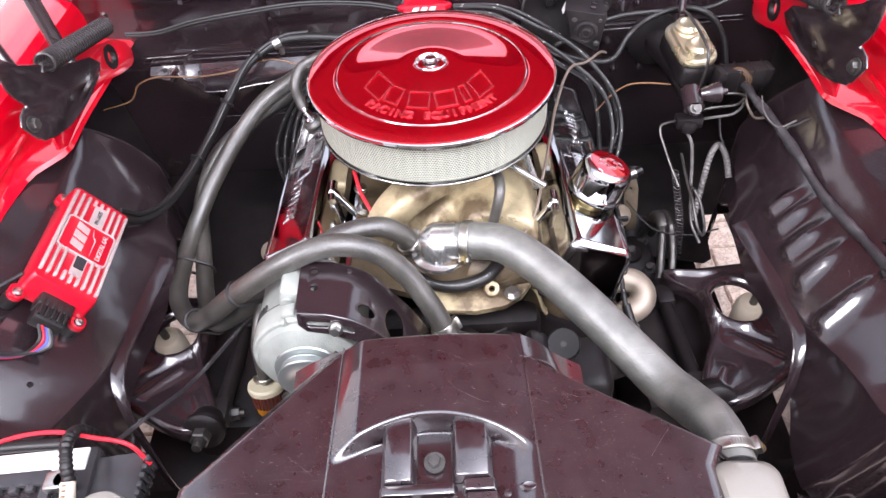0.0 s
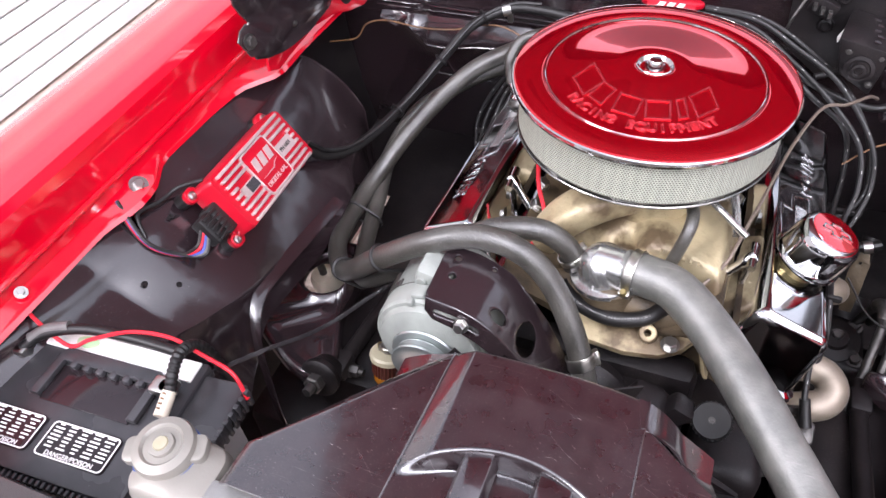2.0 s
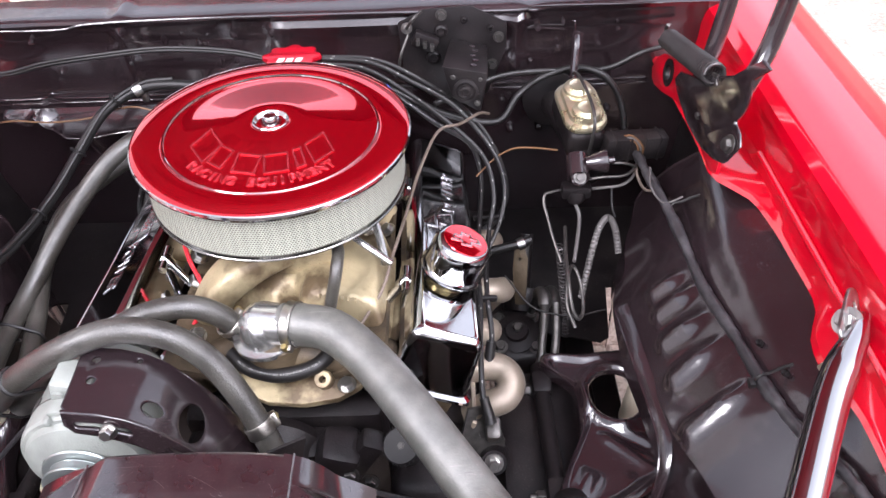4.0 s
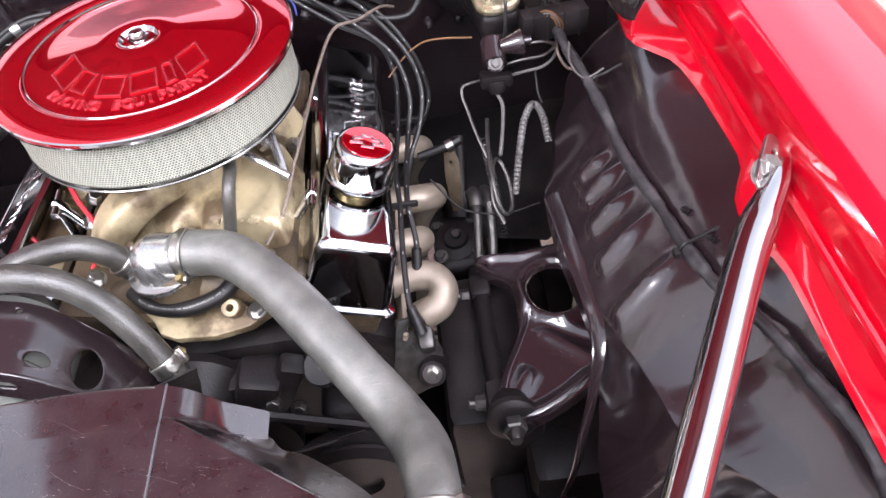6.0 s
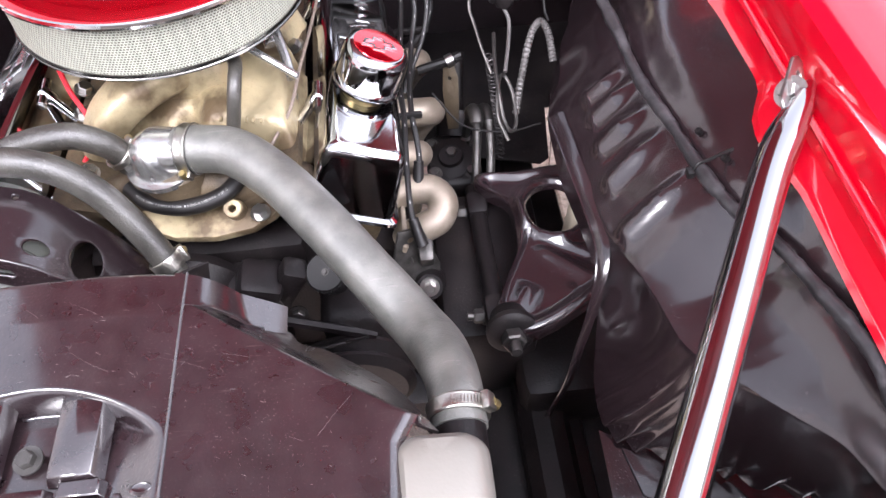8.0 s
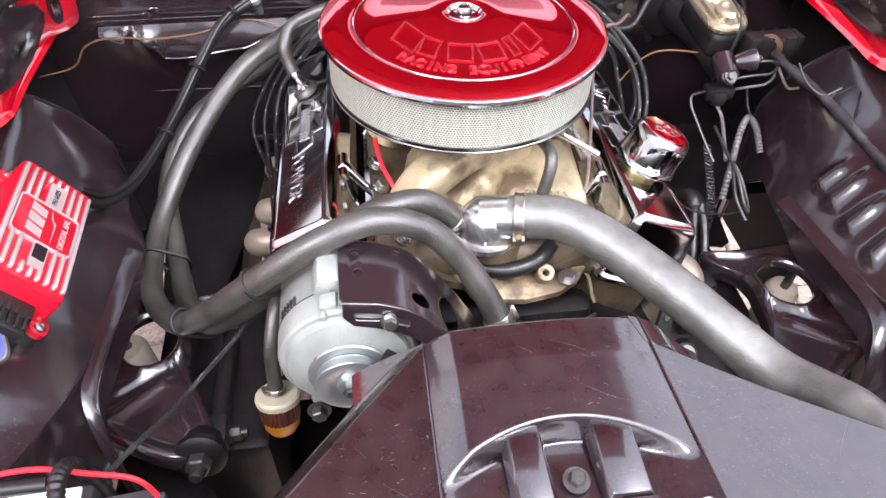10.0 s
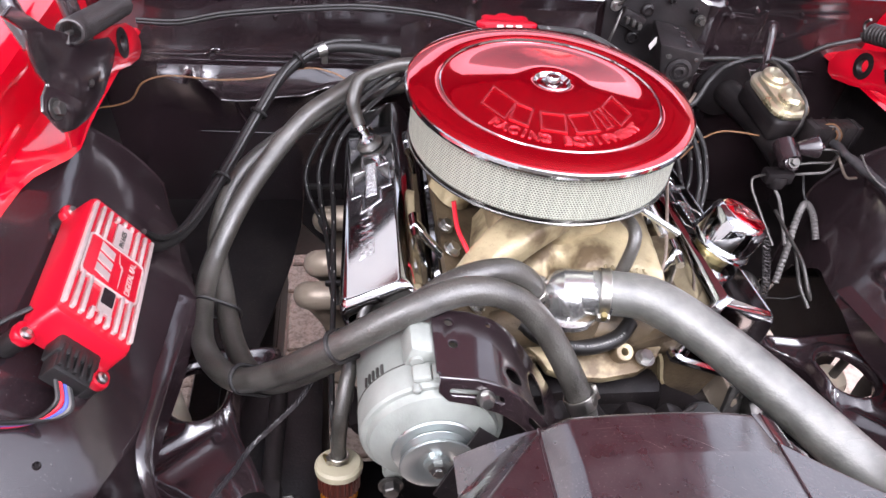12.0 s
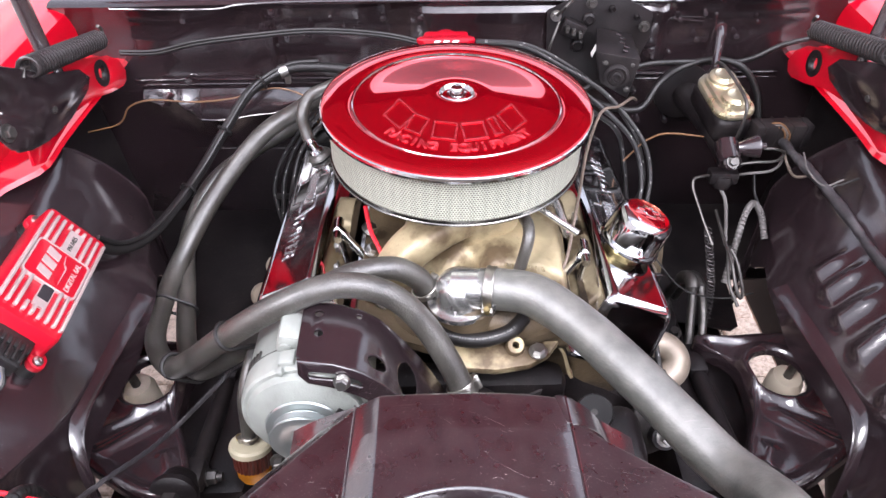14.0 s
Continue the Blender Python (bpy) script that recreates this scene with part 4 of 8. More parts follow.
bm = bmesh.new()
square_runner(bm, [(0.020, 0.842, 0.806), (-0.012, 0.815, 0.810), (-0.045, 0.793, 0.803), (-0.078, 0.776, 0.782), (-0.104, 0.766, 0.745)], 0.060, 0.046)
part("runner", bm, INTAKE, manifold, "rounded tan intake runner", 60)
bm = bmesh.new()
sheet(bm, shoulder, 110, 70, 0.004)
part("front_casting", bm, INTAKE, manifold, "broad gold-tinted casting, smooth and stained")
# front water crossover and its flange
bm = bmesh.new()
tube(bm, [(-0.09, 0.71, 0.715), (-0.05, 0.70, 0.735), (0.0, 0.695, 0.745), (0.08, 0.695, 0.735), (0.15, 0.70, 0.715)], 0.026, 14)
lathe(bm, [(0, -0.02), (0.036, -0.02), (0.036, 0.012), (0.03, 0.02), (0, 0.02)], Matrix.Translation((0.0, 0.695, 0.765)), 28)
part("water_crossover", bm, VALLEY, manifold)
bm = bmesh.new()
plate(bm, [[(-0.034, 0.012), (-0.026, -0.004), (-0.008, -0.012), (0.036, -0.016), (0.076, -0.010), (0.100, 0.004), (0.112, 0.02), (0.108, 0.045), (0.08, 0.06), (-0.05, 0.06), (-0.05, 0.03)]], 0.016, Matrix.Translation((0.0, 0.655, 0.716)) @ Matrix.Rotation(radians(14), 4, "X"), 0.004)
part("front_flange", bm, INTAKE, manifold)
bm = bmesh.new()
lathe(bm, [(0.0042, -0.004), (0.0042, 0.0), (0.0050, 0.0006), (0.0095, 0.0004), (0.0108, -0.001), (0.0112, -0.004), (0.0125, -0.030), (0.0042, -0.030), (0.0042, -0.004)], axis_pose((0.060, 0.652, 0.743), (0.0, -0.55, 0.83)), 28)
part("lifting_lug", bm, INTAKE, manifold)
for x, y, z in ((0.088, 0.653, 0.729), (0.104, 0.71, 0.752), (-0.105, 0.72, 0.752), (0.125, 0.80, 0.76), (-0.125, 0.81, 0.76), (-0.13, 0.85, 0.765), (0.13, 0.90, 0.76)):
    bm = bmesh.new()
    bolt(bm, (x, y, z), (-0.5 * (1 if x > 0 else -1) if abs(x) > 0.1 else 0, -0.1, 0.9), 0.0085, 0.008, 1.35, x * 20)
    part("manifold_bolt", bm, STEEL, manifold, "zinc hexagon bolt")
# cast numerals, too worn to read
bm = bmesh.new()
for k in range(6):
    box(bm, (0.0035, 0.007, 0.003), Matrix.Translation((0.053 + 0.0085 * k + (0.003 if k > 1 else 0), 0.7475 - 0.0018 * k, 0.7878)) @ Matrix.Rotation(-0.2 + 0.25 * (k % 2), 4, "Z"), 0.0008)
part("cast_mark", bm, INTAKE, manifold)

# ---- carburettor below the cleaner ----
carb = thing("carburettor", (0, 0.905, 0.842), "dull metal carburettor under the air cleaner with chrome linkage", "carburettor")
bm = bmesh.new()
box(bm, (0.105, 0.15, 0.03), Matrix.Translation((0, 0.905, 0.857)), 0.006)
lathe(bm, [(0.062, -0.01), (0.066, 0.0), (0.062, 0.02)], Matrix.Translation((0, 0.915, 0.862)), 30)
part("carburettor_body", bm, HEADTAN, carb)
bm = bmesh.new()
tube(bm, [(0.06, 0.83, 0.846), (0.10, 0.80, 0.835), (0.145, 0.772, 0.818)], 0.0045, 10)
tube(bm, [(0.115, 0.86, 0.83), (0.127, 0.82, 0.815), (0.135, 0.787, 0.803)], 0.006, 10)
lathe(bm, [(0, 0), (0.0075, 0), (0.0075, 0.045), (0, 0.045)], axis_pose((0.098, 0.86, 0.845), (0.35, -0.75, -0.45)), 12)
part("throttle_linkage", bm, POLISHED, carb, "chrome throttle rod and bracket")
bm = bmesh.new()
tube(bm, [(0.066, 0.83, 0.822), (0.078, 0.785, 0.832), (0.080, 0.760, 0.835), (0.078, 0.747, 0.826), (0.073, 0.740, 0.806), (0.065, 0.734, 0.776), (0.063, 0.734, 0.760)], 0.0078, 12)
part("vacuum_hose", bm, RUBBER, carb, "grey-black rubber vacuum hose")

# ---- air cleaner ----
ac = thing("air_cleaner", (0, 0.915, 0.85), "round red-lidded air cleaner with pale mesh filter", "air cleaner")
AC = Matrix.Translation((-0.0085, 0.913, 0.8525)) @ Matrix.Rotation(radians(1.45), 4, "Y") @ Matrix.Rotation(radians(-0.5), 4, "X")
bm = bmesh.new()
lathe(bm, [(0.05, -0.012), (0.09, -0.010), (0.13, 0.0), (0.162, 0.002), (0.169, 0.0005), (0.1712, 0.002), (0.1712, 0.0035), (0.170, 0.0045), (0.168, 0.0045), (0.05, 0.006)], AC, 96, close=True)
part("base_pan", bm, PAN, ac, "steel base pan with rolled rim")
bm = bmesh.new()
n, h0, h1, rr = 160, 0.006, 0.071, 0.1690
uvl = bm.loops.layers.uv.new("UVMap")
low = [bm.verts.new(AC @ Vector((rr * math.cos(2 * math.pi * k / n), rr * math.sin(2 * math.pi * k / n), h0))) for k in range(n)]
top = [bm.verts.new(AC @ Vector((rr * math.cos(2 * math.pi * k / n), rr * math.sin(2 * math.pi * k / n), h1))) for k in range(n)]
for k in range(n):
    j = (k + 1) % n
    f = bm.faces.new((low[k], low[j], top[j], top[k]))
    for lp, (a, z) in zip(f.loops, ((k, h0), (k + 1, h0), (k + 1, h1), (k, h1))):
        lp[uvl].uv = (2 * math.pi * rr * a / n, z)
part("filter_element", bm, SCREEN, ac, "pale pleated filter behind fine wire mesh")
bm = bmesh.new()
for z in (0.0075, 0.0695):
    lathe(bm, [(rr - 0.004, z - 0.003), (rr + 0.0012, z - 0.0015), (rr + 0.0012, z + 0.0015), (rr - 0.004, z + 0.003)], AC, 96, close=True)
part("filter_rim", bm, PAN, ac)
# lid: flat red outer band, a stepped groove, and a shallow cone in the middle
bm = bmesh.new()
lathe(bm, [(0.1772, 0.0705), (0.1785, 0.0735), (0.1775, 0.0768), (0.1745, 0.0790), (0.160, 0.0805), (0.144, 0.0812), (0.1395, 0.0800), (0.1370, 0.0772), (0.1340, 0.0766), (0.110, 0.0795), (0.080, 0.0840), (0.050, 0.0885), (0.028, 0.0915), (0.0225, 0.0900), (0.019, 0.0865), (0.0, 0.0862)], AC, 128)
lid = part("lid", bm, RED_LID, ac, "candy red metallic lid with embossed lettering")
bm = bmesh.new()
lathe(bm, [(0.1745, 0.0712), (0.1788, 0.0700), (0.1800, 0.0735), (0.1790, 0.0765), (0.1774, 0.0776), (0.1765, 0.0760)], AC, 128, close=True)
part("chrome_rim", bm, CHROME, lid, "chrome rolled lid rim")
bm = bmesh.new()
lathe(bm, [(0.1356, 0.0775), (0.1368, 0.0782), (0.1380, 0.0790), (0.1375, 0.0800), (0.1362, 0.0795)], AC, 128, close=True)
part("bright_ring", bm, CHROME, lid, "thin bright ring round the recess")


def on_lid(r, a):
    """A pose on the cone of the lid, with y pointing to its middle."""
    z = curve1([(0.05, 0.0885), (0.08, 0.0840), (0.11, 0.0795), (0.134, 0.0766)], r)
    return AC @ Matrix.Rotation(a, 4, "Z") @ Matrix.Translation((0, -r, z + 0.0004)) @ Matrix.Rotation(radians(8.5), 4, "X")


text = "RACING EQUIPMENT"
for k, ch in enumerate(text):
    if ch == " ":
        continue
    bm = bmesh.new()
    words(bm, ch, 0.0175, on_lid(0.1165, radians((k - 7.5) * 6.1)), 0.0, bold=0.0004, bevel=0.00055, outline=True)
    part("letter", bm, LETTER, lid)
# maker's word as plain embossed blocks
for a, w, hgt, lean in ((-58, 0.042, 0.034, 0.008), (-36, 0.024, 0.032, 0.004), (-11, 0.030, 0.032, 0.001), (13, 0.030, 0.032, -0.001), (32, 0.012, 0.032, -0.004), (52, 0.034, 0.034, -0.008)):
    bm = bmesh.new()
    outer = [(-w / 2 - lean, hgt / 2), (w / 2 - lean, hgt / 2), (w / 2 + lean, -hgt / 2), (-w / 2 + lean, -hgt / 2)]
    plate(bm, [outer, [(px * (1 - 0.0036 / w), py * (1 - 0.0036 / hgt)) for px, py in outer]], 0.0014, on_lid(0.086, radians(a)), 0.0005)
    part("embossed_block", bm, LETTER, lid)
bm = bmesh.new()
lathe(bm, [(0, 0.0862), (0.0135, 0.0862), (0.0135, 0.0885), (0.0100, 0.0890), (0.0095, 0.0955), (0.0075, 0.098), (0.004, 0.099), (0, 0.099)], AC, 24)
lathe(bm, [(0.0185, 0.0862), (0.0215, 0.0900), (0.0225, 0.0915), (0.0235, 0.0905), (0.0205, 0.0855)], AC, 40, close=True)
part("wing_nut", bm, CHROME, ac, "chrome centre nut")

# ---- valve covers ----


def valve_cover(side, y0):
    tilt = Matrix.Translation((0.2165 if side > 0 else -0.228, y0, 0.780)) @ Matrix.Rotation(radians(side * (23 if side > 0 else 26)), 4, "Y") @ Matrix.Rotation(radians(-3.2), 4, "X")
    v = thing("valve_cover", (side * 0.208, y0 + 0.2, 0.69), "tall chrome valve cover with embossed lettering", "valve cover", "valve covers")
    L = 0.435

    def ring(hw, a, b, z, r):
        return [(x, y, z) for x, y in rounded(2 * hw, b - a, r, 6, 0, (a + b) / 2)]
    levels = [ring(0.060, -0.020, L + 0.020, -0.079, 0.014), ring(0.060, -0.020, L + 0.020, -0.074, 0.014), ring(0.0535, -0.014, L + 0.014, -0.072, 0.012), ring(0.0525, -0.013, L + 0.013, -0.060, 0.012),
              ring(0.0475, -0.004, L + 0.004, -0.016, 0.010), ring(0.0455, -0.002, L + 0.002, -0.009, 0.009), ring(0.0415, 0.001, L - 0.001, -0.003, 0.008), ring(0.036, 0.005, L - 0.005, 0.0, 0.006), ring(0.034, 0.007, L - 0.007, -0.0012, 0.006), ring(0.0325, 0.0085, L - 0.0085, -0.0013, 0.0055), ring(0.031, 0.010, L - 0.010, -0.0013, 0.005)]
    if side > 0:
        levels[0:4] = [ring(0.061, -0.024, L + 0.020, -0.091, 0.014), ring(0.061, -0.024, L + 0.020, -0.086, 0.014), ring(0.0545, -0.018, L + 0.014, -0.084, 0.012), ring(0.0535, -0.016, L + 0.013, -0.070, 0.012)]
    bm = bmesh.new()
    prev = None
    for lv in levels:
        cur = [bm.verts.new(tilt @ Vector(q)) for q in lv]
        if prev:
            for k in range(len(cur)):
                j = (k + 1) % len(cur)
                bm.faces.new((prev[k], prev[j], cur[j], cur[k]))
        prev = cur
    bm.faces.new(prev)
    part("cover", bm, CHROME, v, "polished chrome pressed cover", 50)
    # embossed lettering: reads with its tops towards the middle of the engine
    face = tilt @ Matrix.Translation((0, 0, -0.0010)) @ Matrix.Rotation(radians(90 * side), 4, "Z")
    bm = bmesh.new()
    words(bm, "POWER", 0.027, face @ Matrix.Translation((0.300 if side > 0 else -0.118, -0.008, 0.0002)), 0.0, 1.10, 0.0, 0.00035, True)
    part("raised_lettering", bm, CHROME, v)
    cx = 0.180 if side > 0 else -0.235
    bm = bmesh.new()
    plate(bm, [[(-0.072, -0.014), (-0.03, -0.014), (-0.03, -0.029), (0.03, -0.029), (0.03, -0.014), (0.072, -0.014), (0.058, 0.014), (0.03, 0.014), (0.03, 0.029), (-0.03, 0.029), (-0.03, 0.014), (-0.058, 0.014)],
               [(-0.066, -0.0115), (-0.027, -0.0115), (-0.027, -0.0265), (0.027, -0.0265), (0.027, -0.0115), (0.066, -0.0115), (0.056, 0.0115), (0.027, 0.0115), (0.027, 0.0265), (-0.027, 0.0265), (-0.027, 0.0115), (-0.056, 0.0115)]], 0.0016,
          face @ Matrix.Translation((cx, 0, 0)), 0.0005)
    for k in range(9):
        plate(bm, [rounded(0.006, 0.016, 0.001), rounded(0.0035, 0.0135, 0.0008)], 0.0016, face @ Matrix.Translation((cx - 0.036 + 0.009 * k, 0, 0)), 0.0005)
    part("raised_emblem", bm, CHROME, v)
    # hold-down rods on the inner flange
    for k, yy in enumerate((0.125, 0.33)):
        bm = bmesh.new()
        a = tilt @ Vector((-side * 0.050, yy - (0.02 if side > 0 else 0), -0.022))
        d = Vector((-side * 0.62, -0.40, -0.52)).normalized()
        lathe(bm, [(0, -0.004), (0.0075, -0.004), (0.0085, 0.0), (0.0085, 0.012), (0.006, 0.016), (0.0055, 0.070), (0.0085, 0.074), (0.0085, 0.080), (0, 0.080)], axis_pose(a, d), 14)
        lathe(bm, [(0, -0.02), (0.006, -0.02), (0.006, 0.02), (0, 0.02)], axis_pose(a, (0, 1, 0.1)), 12)
        part("hold_down_bolt", bm, CHROME, v, "long chrome T-shaped hold-down bolt")
    bm = bmesh.new()
    bmesh.ops.create_cube(bm, size=1, matrix=tilt @ Matrix.Translation((0, L / 2, -0.0815 if side < 0 else -0.0935)) @ Matrix.Diagonal((0.119, L + 0.038, 0.004, 1)))
    part("gasket", bm, BLACK_DULL, v)
    return v, tilt


vc_right, VR = valve_cover(1, 0.682)
vc_left, VL = valve_cover(-1, 0.714)

# ---- oil filler cap, breather and its hose ----
cap = thing("oil_filler_cap", (0.2166, 0.795, 0.772), "chrome push-in oil filler cap, red reflection coloured on top", "filler cap")
C = Matrix.Translation((0.2166, 0.795, 0.776)) @ VR.to_3x3().to_4x4()
# the neck's gold colour stands for its reflection of the tan intake
bm = bmesh.new()
lathe(bm, [(0.026, -0.012), (0.027, -0.004), (0.0255, 0.0), (0.0255, 0.010)], C, 40)
part("neck", bm, GASKET, cap, "neck of the cap, intake reflection coloured yellow")
bm = bmesh.new()
lathe(bm, [(0.025, 0.004), (0.0405, 0.005), (0.0425, 0.008), (0.0418, 0.012), (0.0395, 0.015), (0.0385, 0.040), (0.0375, 0.048), (0.0350, 0.0540), (0.0315, 0.0563), (0.0300, 0.0566), (0, 0.0562)], C, 48)
part("shell", bm, CHROME, cap, "chrome cap shell")
# red disc stands for the red reflection on the chrome top
bm = bmesh.new()
lathe(bm, [(0.0298, 0.0562), (0.0290, 0.0576), (0.0, 0.0590)], C, 40)
disc = part("top_disc", bm, RED_LID, cap, "top disc coloured red for a reflection")
bm = bmesh.new()
plate(bm, [[(-0.020, -0.005), (-0.007, -0.005), (-0.007, -0.011), (0.007, -0.011), (0.007, -0.005), (0.020, -0.005), (0.016, 0.005), (0.007, 0.005), (0.007, 0.011), (-0.007, 0.011), (-0.007, 0.005), (-0.016, 0.005)],
           [(-0.017, -0.0035), (-0.0055, -0.0035), (-0.0055, -0.0095), (0.0055, -0.0095), (0.0055, -0.0035), (0.017, -0.0035), (0.0145, 0.0035), (0.0055, 0.0035), (0.0055, 0.0095), (-0.0055, 0.0095), (-0.0055, 0.0035), (-0.0145, 0.0035)]], 0.002, C @ Matrix.Translation((0, 0, 0.0590)), 0.0004)
part("raised_mark", bm, CHROME, disc)

valve = thing("crankcase_valve", tuple(VL @ Vector((0, 0.322, 0))), "chrome breather valve in a rubber grommet with bent hose", "breather valve")
B = VL @ Matrix.Translation((0, 0.322, 0))
bm = bmesh.new()
lathe(bm, [(0.0, 0.0), (0.019, 0.0), (0.020, 0.004), (0.016, 0.009), (0, 0.009)], B, 28)
part("grommet", bm, RUBBER, valve)
bm = bmesh.new()
lathe(bm, [(0, 0.008), (0.012, 0.008), (0.012, 0.016), (0.008, 0.018), (0.0078, 0.03), (0, 0.03)], B, 24)
tube(bm, [B @ Vector((0, 0, 0.020)), B @ Vector((-0.001, 0.003, 0.027)), B @ Vector((-0.002, 0.007, 0.034))], 0.0075, 14)
part("valve_body", bm, CHROME, valve, "chrome elbow")
bm = bmesh.new()
pc = B @ Vector((-0.002, 0.006, 0.032))
tube(bm, [pc, pc + Vector((-0.006, 0.010, 0.014)), (-0.245, 1.062, 0.823), (-0.236, 1.082, 0.842), (-0.214, 1.090, 0.853), (-0.167, 1.085, 0.870), (-0.12, 1.06, 0.872), (-0.07, 1.0, 0.862)], 0.0098, 14)
part("breather_hose", bm, RUBBER, valve, "bent grey-black rubber hose")

# ---- exhaust headers ----
for side in (-1, 1):
    y0 = 0.70 if side > 0 else 0.745
    head = thing("exhaust_header", (side * 0.24, y0 + 0.2, 0.40), "tan ceramic-coated tube exhaust header", "exhaust header", "exhaust headers")
    bm = bmesh.new()
    box(bm, (0.007, 0.40, 0.036), Matrix.Translation((side * 0.238, y0 + 0.16, 0.610)) @ Matrix.Rotation(radians(side * 20), 4, "Y"), 0.002)
    part("flange", bm, HEADER, head)
    for k in range(4):
        y = (0.718, 0.820, 0.905, 1.02)[k] if side > 0 else (0.735, 0.868, 0.935, 1.04)[k]
        reach = (0.296, 0.272, 0.299, 0.288)[k] if side > 0 else (0.262, 0.312, 0.300, 0.290)[k]
        bm = bmesh.new()
        drop = 0.02 * (k % 2)
        tube(bm, [(side * 0.232, y, 0.622), (side * (reach - 0.028), y, 0.622), (side * (reach - 0.006), y + 0.008, 0.614), (side * reach, y + 0.030, 0.592), (side * (reach - 0.012), y + 0.052, 0.56), (side * (reach - 0.035), y + 0.062, 0.51), (side * 0.25, y + 0.08, 0.42), (side * 0.24, 1.12, 0.30)], 0.0205, 18)
        if side > 0 and k == 0:
            # the front tube doubles back on itself
            bm.clear()
            tube(bm, [(0.226, 0.744, 0.630), (0.262, 0.750, 0.632), (0.286, 0.746, 0.629), (0.297, 0.729, 0.621), (0.288, 0.712, 0.611), (0.262, 0.705, 0.602), (0.242, 0.705, 0.582), (0.235, 0.712, 0.54), (0.236, 0.75, 0.44), (0.24, 0.95, 0.34)], 0.0200, 18, 10)
        part("primary_tube", bm, HEADER, head, "tan coated bent exhaust tube")
    for k in range(5):
        bm = bmesh.new()
        bolt(bm, (side * 0.249, y0 - 0.035 + 0.095 * k, 0.60), (side, 0, 0.2), 0.006, 0.007)
        part("header_bolt", bm, DARKSTEEL, head)

# ---- thermostat housing ----
neck = thing("thermostat_housing", (0.0, 0.695, 0.77), "polished metal thermostat water outlet", "water outlet")
bm = bmesh.new()
lathe(bm, [(0, 0), (0.040, 0), (0.040, 0.007), (0.032, 0.009), (0.031, 0.020), (0.0285, 0.031), (0.023, 0.039), (0.014, 0.0435), (0.0, 0.045)], Matrix.Translation((-0.008, 0.696, 0.774)), 32)
tube(bm, [(-0.012, 0.698, 0.795), (0.005, 0.694, 0.798), (0.025, 0.690, 0.800), (0.04, 0.686, 0.800)], lambda t: 0.0275 - 0.003 * t, 20)
plate(bm, [[(-0.052, 0.716), (-0.046, 0.704), (-0.022, 0.684), (-0.010, 0.662), (0.004, 0.662), (0.022, 0.676), (0.026, 0.70), (0.008, 0.724), (-0.03, 0.728)]], 0.006, Matrix.Translation((0, 0, 0.772)), 0.0015)
part("outlet", bm, POLISHED, neck, "polished rounded outlet")
for x, y in ((-0.0385, 0.713), (-0.012, 0.672)):
    bm = bmesh.new()
    bolt(bm, (x, y, 0.780), (0, 0, 1), 0.008, 0.008)
    part("outlet_bolt", bm, DARKSTEEL if x < -0.03 else STEEL, neck)
# ---- radiator hose ----
uh = thing("radiator_hose", (0.19, 0.55, 0.77), "thick grey-black rubber upper radiator hose", "hose")
UH = [(0.018, 0.692, 0.800), (0.045, 0.686, 0.804), (0.082, 0.672, 0.806), (0.128, 0.630, 0.800), (0.176, 0.568, 0.791), (0.215, 0.515, 0.780), (0.247, 0.470, 0.772), (0.266, 0.432, 0.785), (0.275, 0.394, 0.810), (0.278, 0.366, 0.821), (0.278, 0.350, 0.823), (0.278, 0.336, 0.823)]
bm = bmesh.new()
tube(bm, UH, lambda t: 0.0255 + 0.0012 * math.sin(t * 40) * 0.2 - 0.0035 * min(1.0, max(0.0, (t - 0.62) / 0.2)), 24, 10)
part("hose", bm, HOSE, uh)
hose_clamp((0.030, 0.689, 0.802), (0.96, -0.22, 0.08), 0.0265, uh, radians(200), 0.012, 0.8)
hose_clamp((0.278, 0.350, 0.823), (0.0, -0.998, 0.03), 0.0228, uh, radians(30), 0.013, 0.9)

# ---- heater hoses ----
ha = thing("heater_hose", (-0.35, 0.7, 0.64), "long looping grey-black rubber heater hose", "hose", "heater hoses")
HA = [(-0.200, 1.212, 0.775), (-0.228, 1.165, 0.800), (-0.262, 1.122, 0.800), (-0.322, 1.070, 0.779), (-0.394, 0.998, 0.712), (-0.438, 0.917, 0.655), (-0.446, 0.835, 0.641), (-0.430, 0.748, 0.652), (-0.387, 0.684, 0.674), (-0.333, 0.641, 0.735), (-0.272, 0.612, 0.807), (-0.202, 0.614, 0.856), (-0.142, 0.628, 0.870), (-0.091, 0.634, 0.852), (-0.054, 0.629, 0.815), (-0.023, 0.609, 0.768), (-0.004, 0.590, 0.730), (0.006, 0.580, 0.700)]
bm = bmesh.new()
tube(bm, HA, 0.0145, 18, 10)
part("hose", bm, RUBBER, ha)
hose_clamp((-0.0065, 0.5925, 0.735), (0.40, -0.39, -0.83), 0.0152, ha, radians(20), 0.016, 0.8)
hb = thing("heater_hose", (-0.35, 0.74, 0.62), "grey-black rubber heater hose tied beside a longer one", "hose", "heater hoses")
HB = [(-0.165, 1.212, 0.765), (-0.215, 1.180, 0.768), (-0.283, 1.145, 0.754), (-0.357, 1.100, 0.728), (-0.415, 1.045, 0.698), (-0.442, 0.970, 0.650), (-0.425, 0.875, 0.628), (-0.395, 0.762, 0.630), (-0.350, 0.680, 0.672), (-0.288, 0.652, 0.732), (-0.219, 0.650, 0.790), (-0.150, 0.672, 0.835), (-0.092, 0.690, 0.838), (-0.058, 0.697, 0.815), (-0.046, 0.700, 0.788)]
bm = bmesh.new()
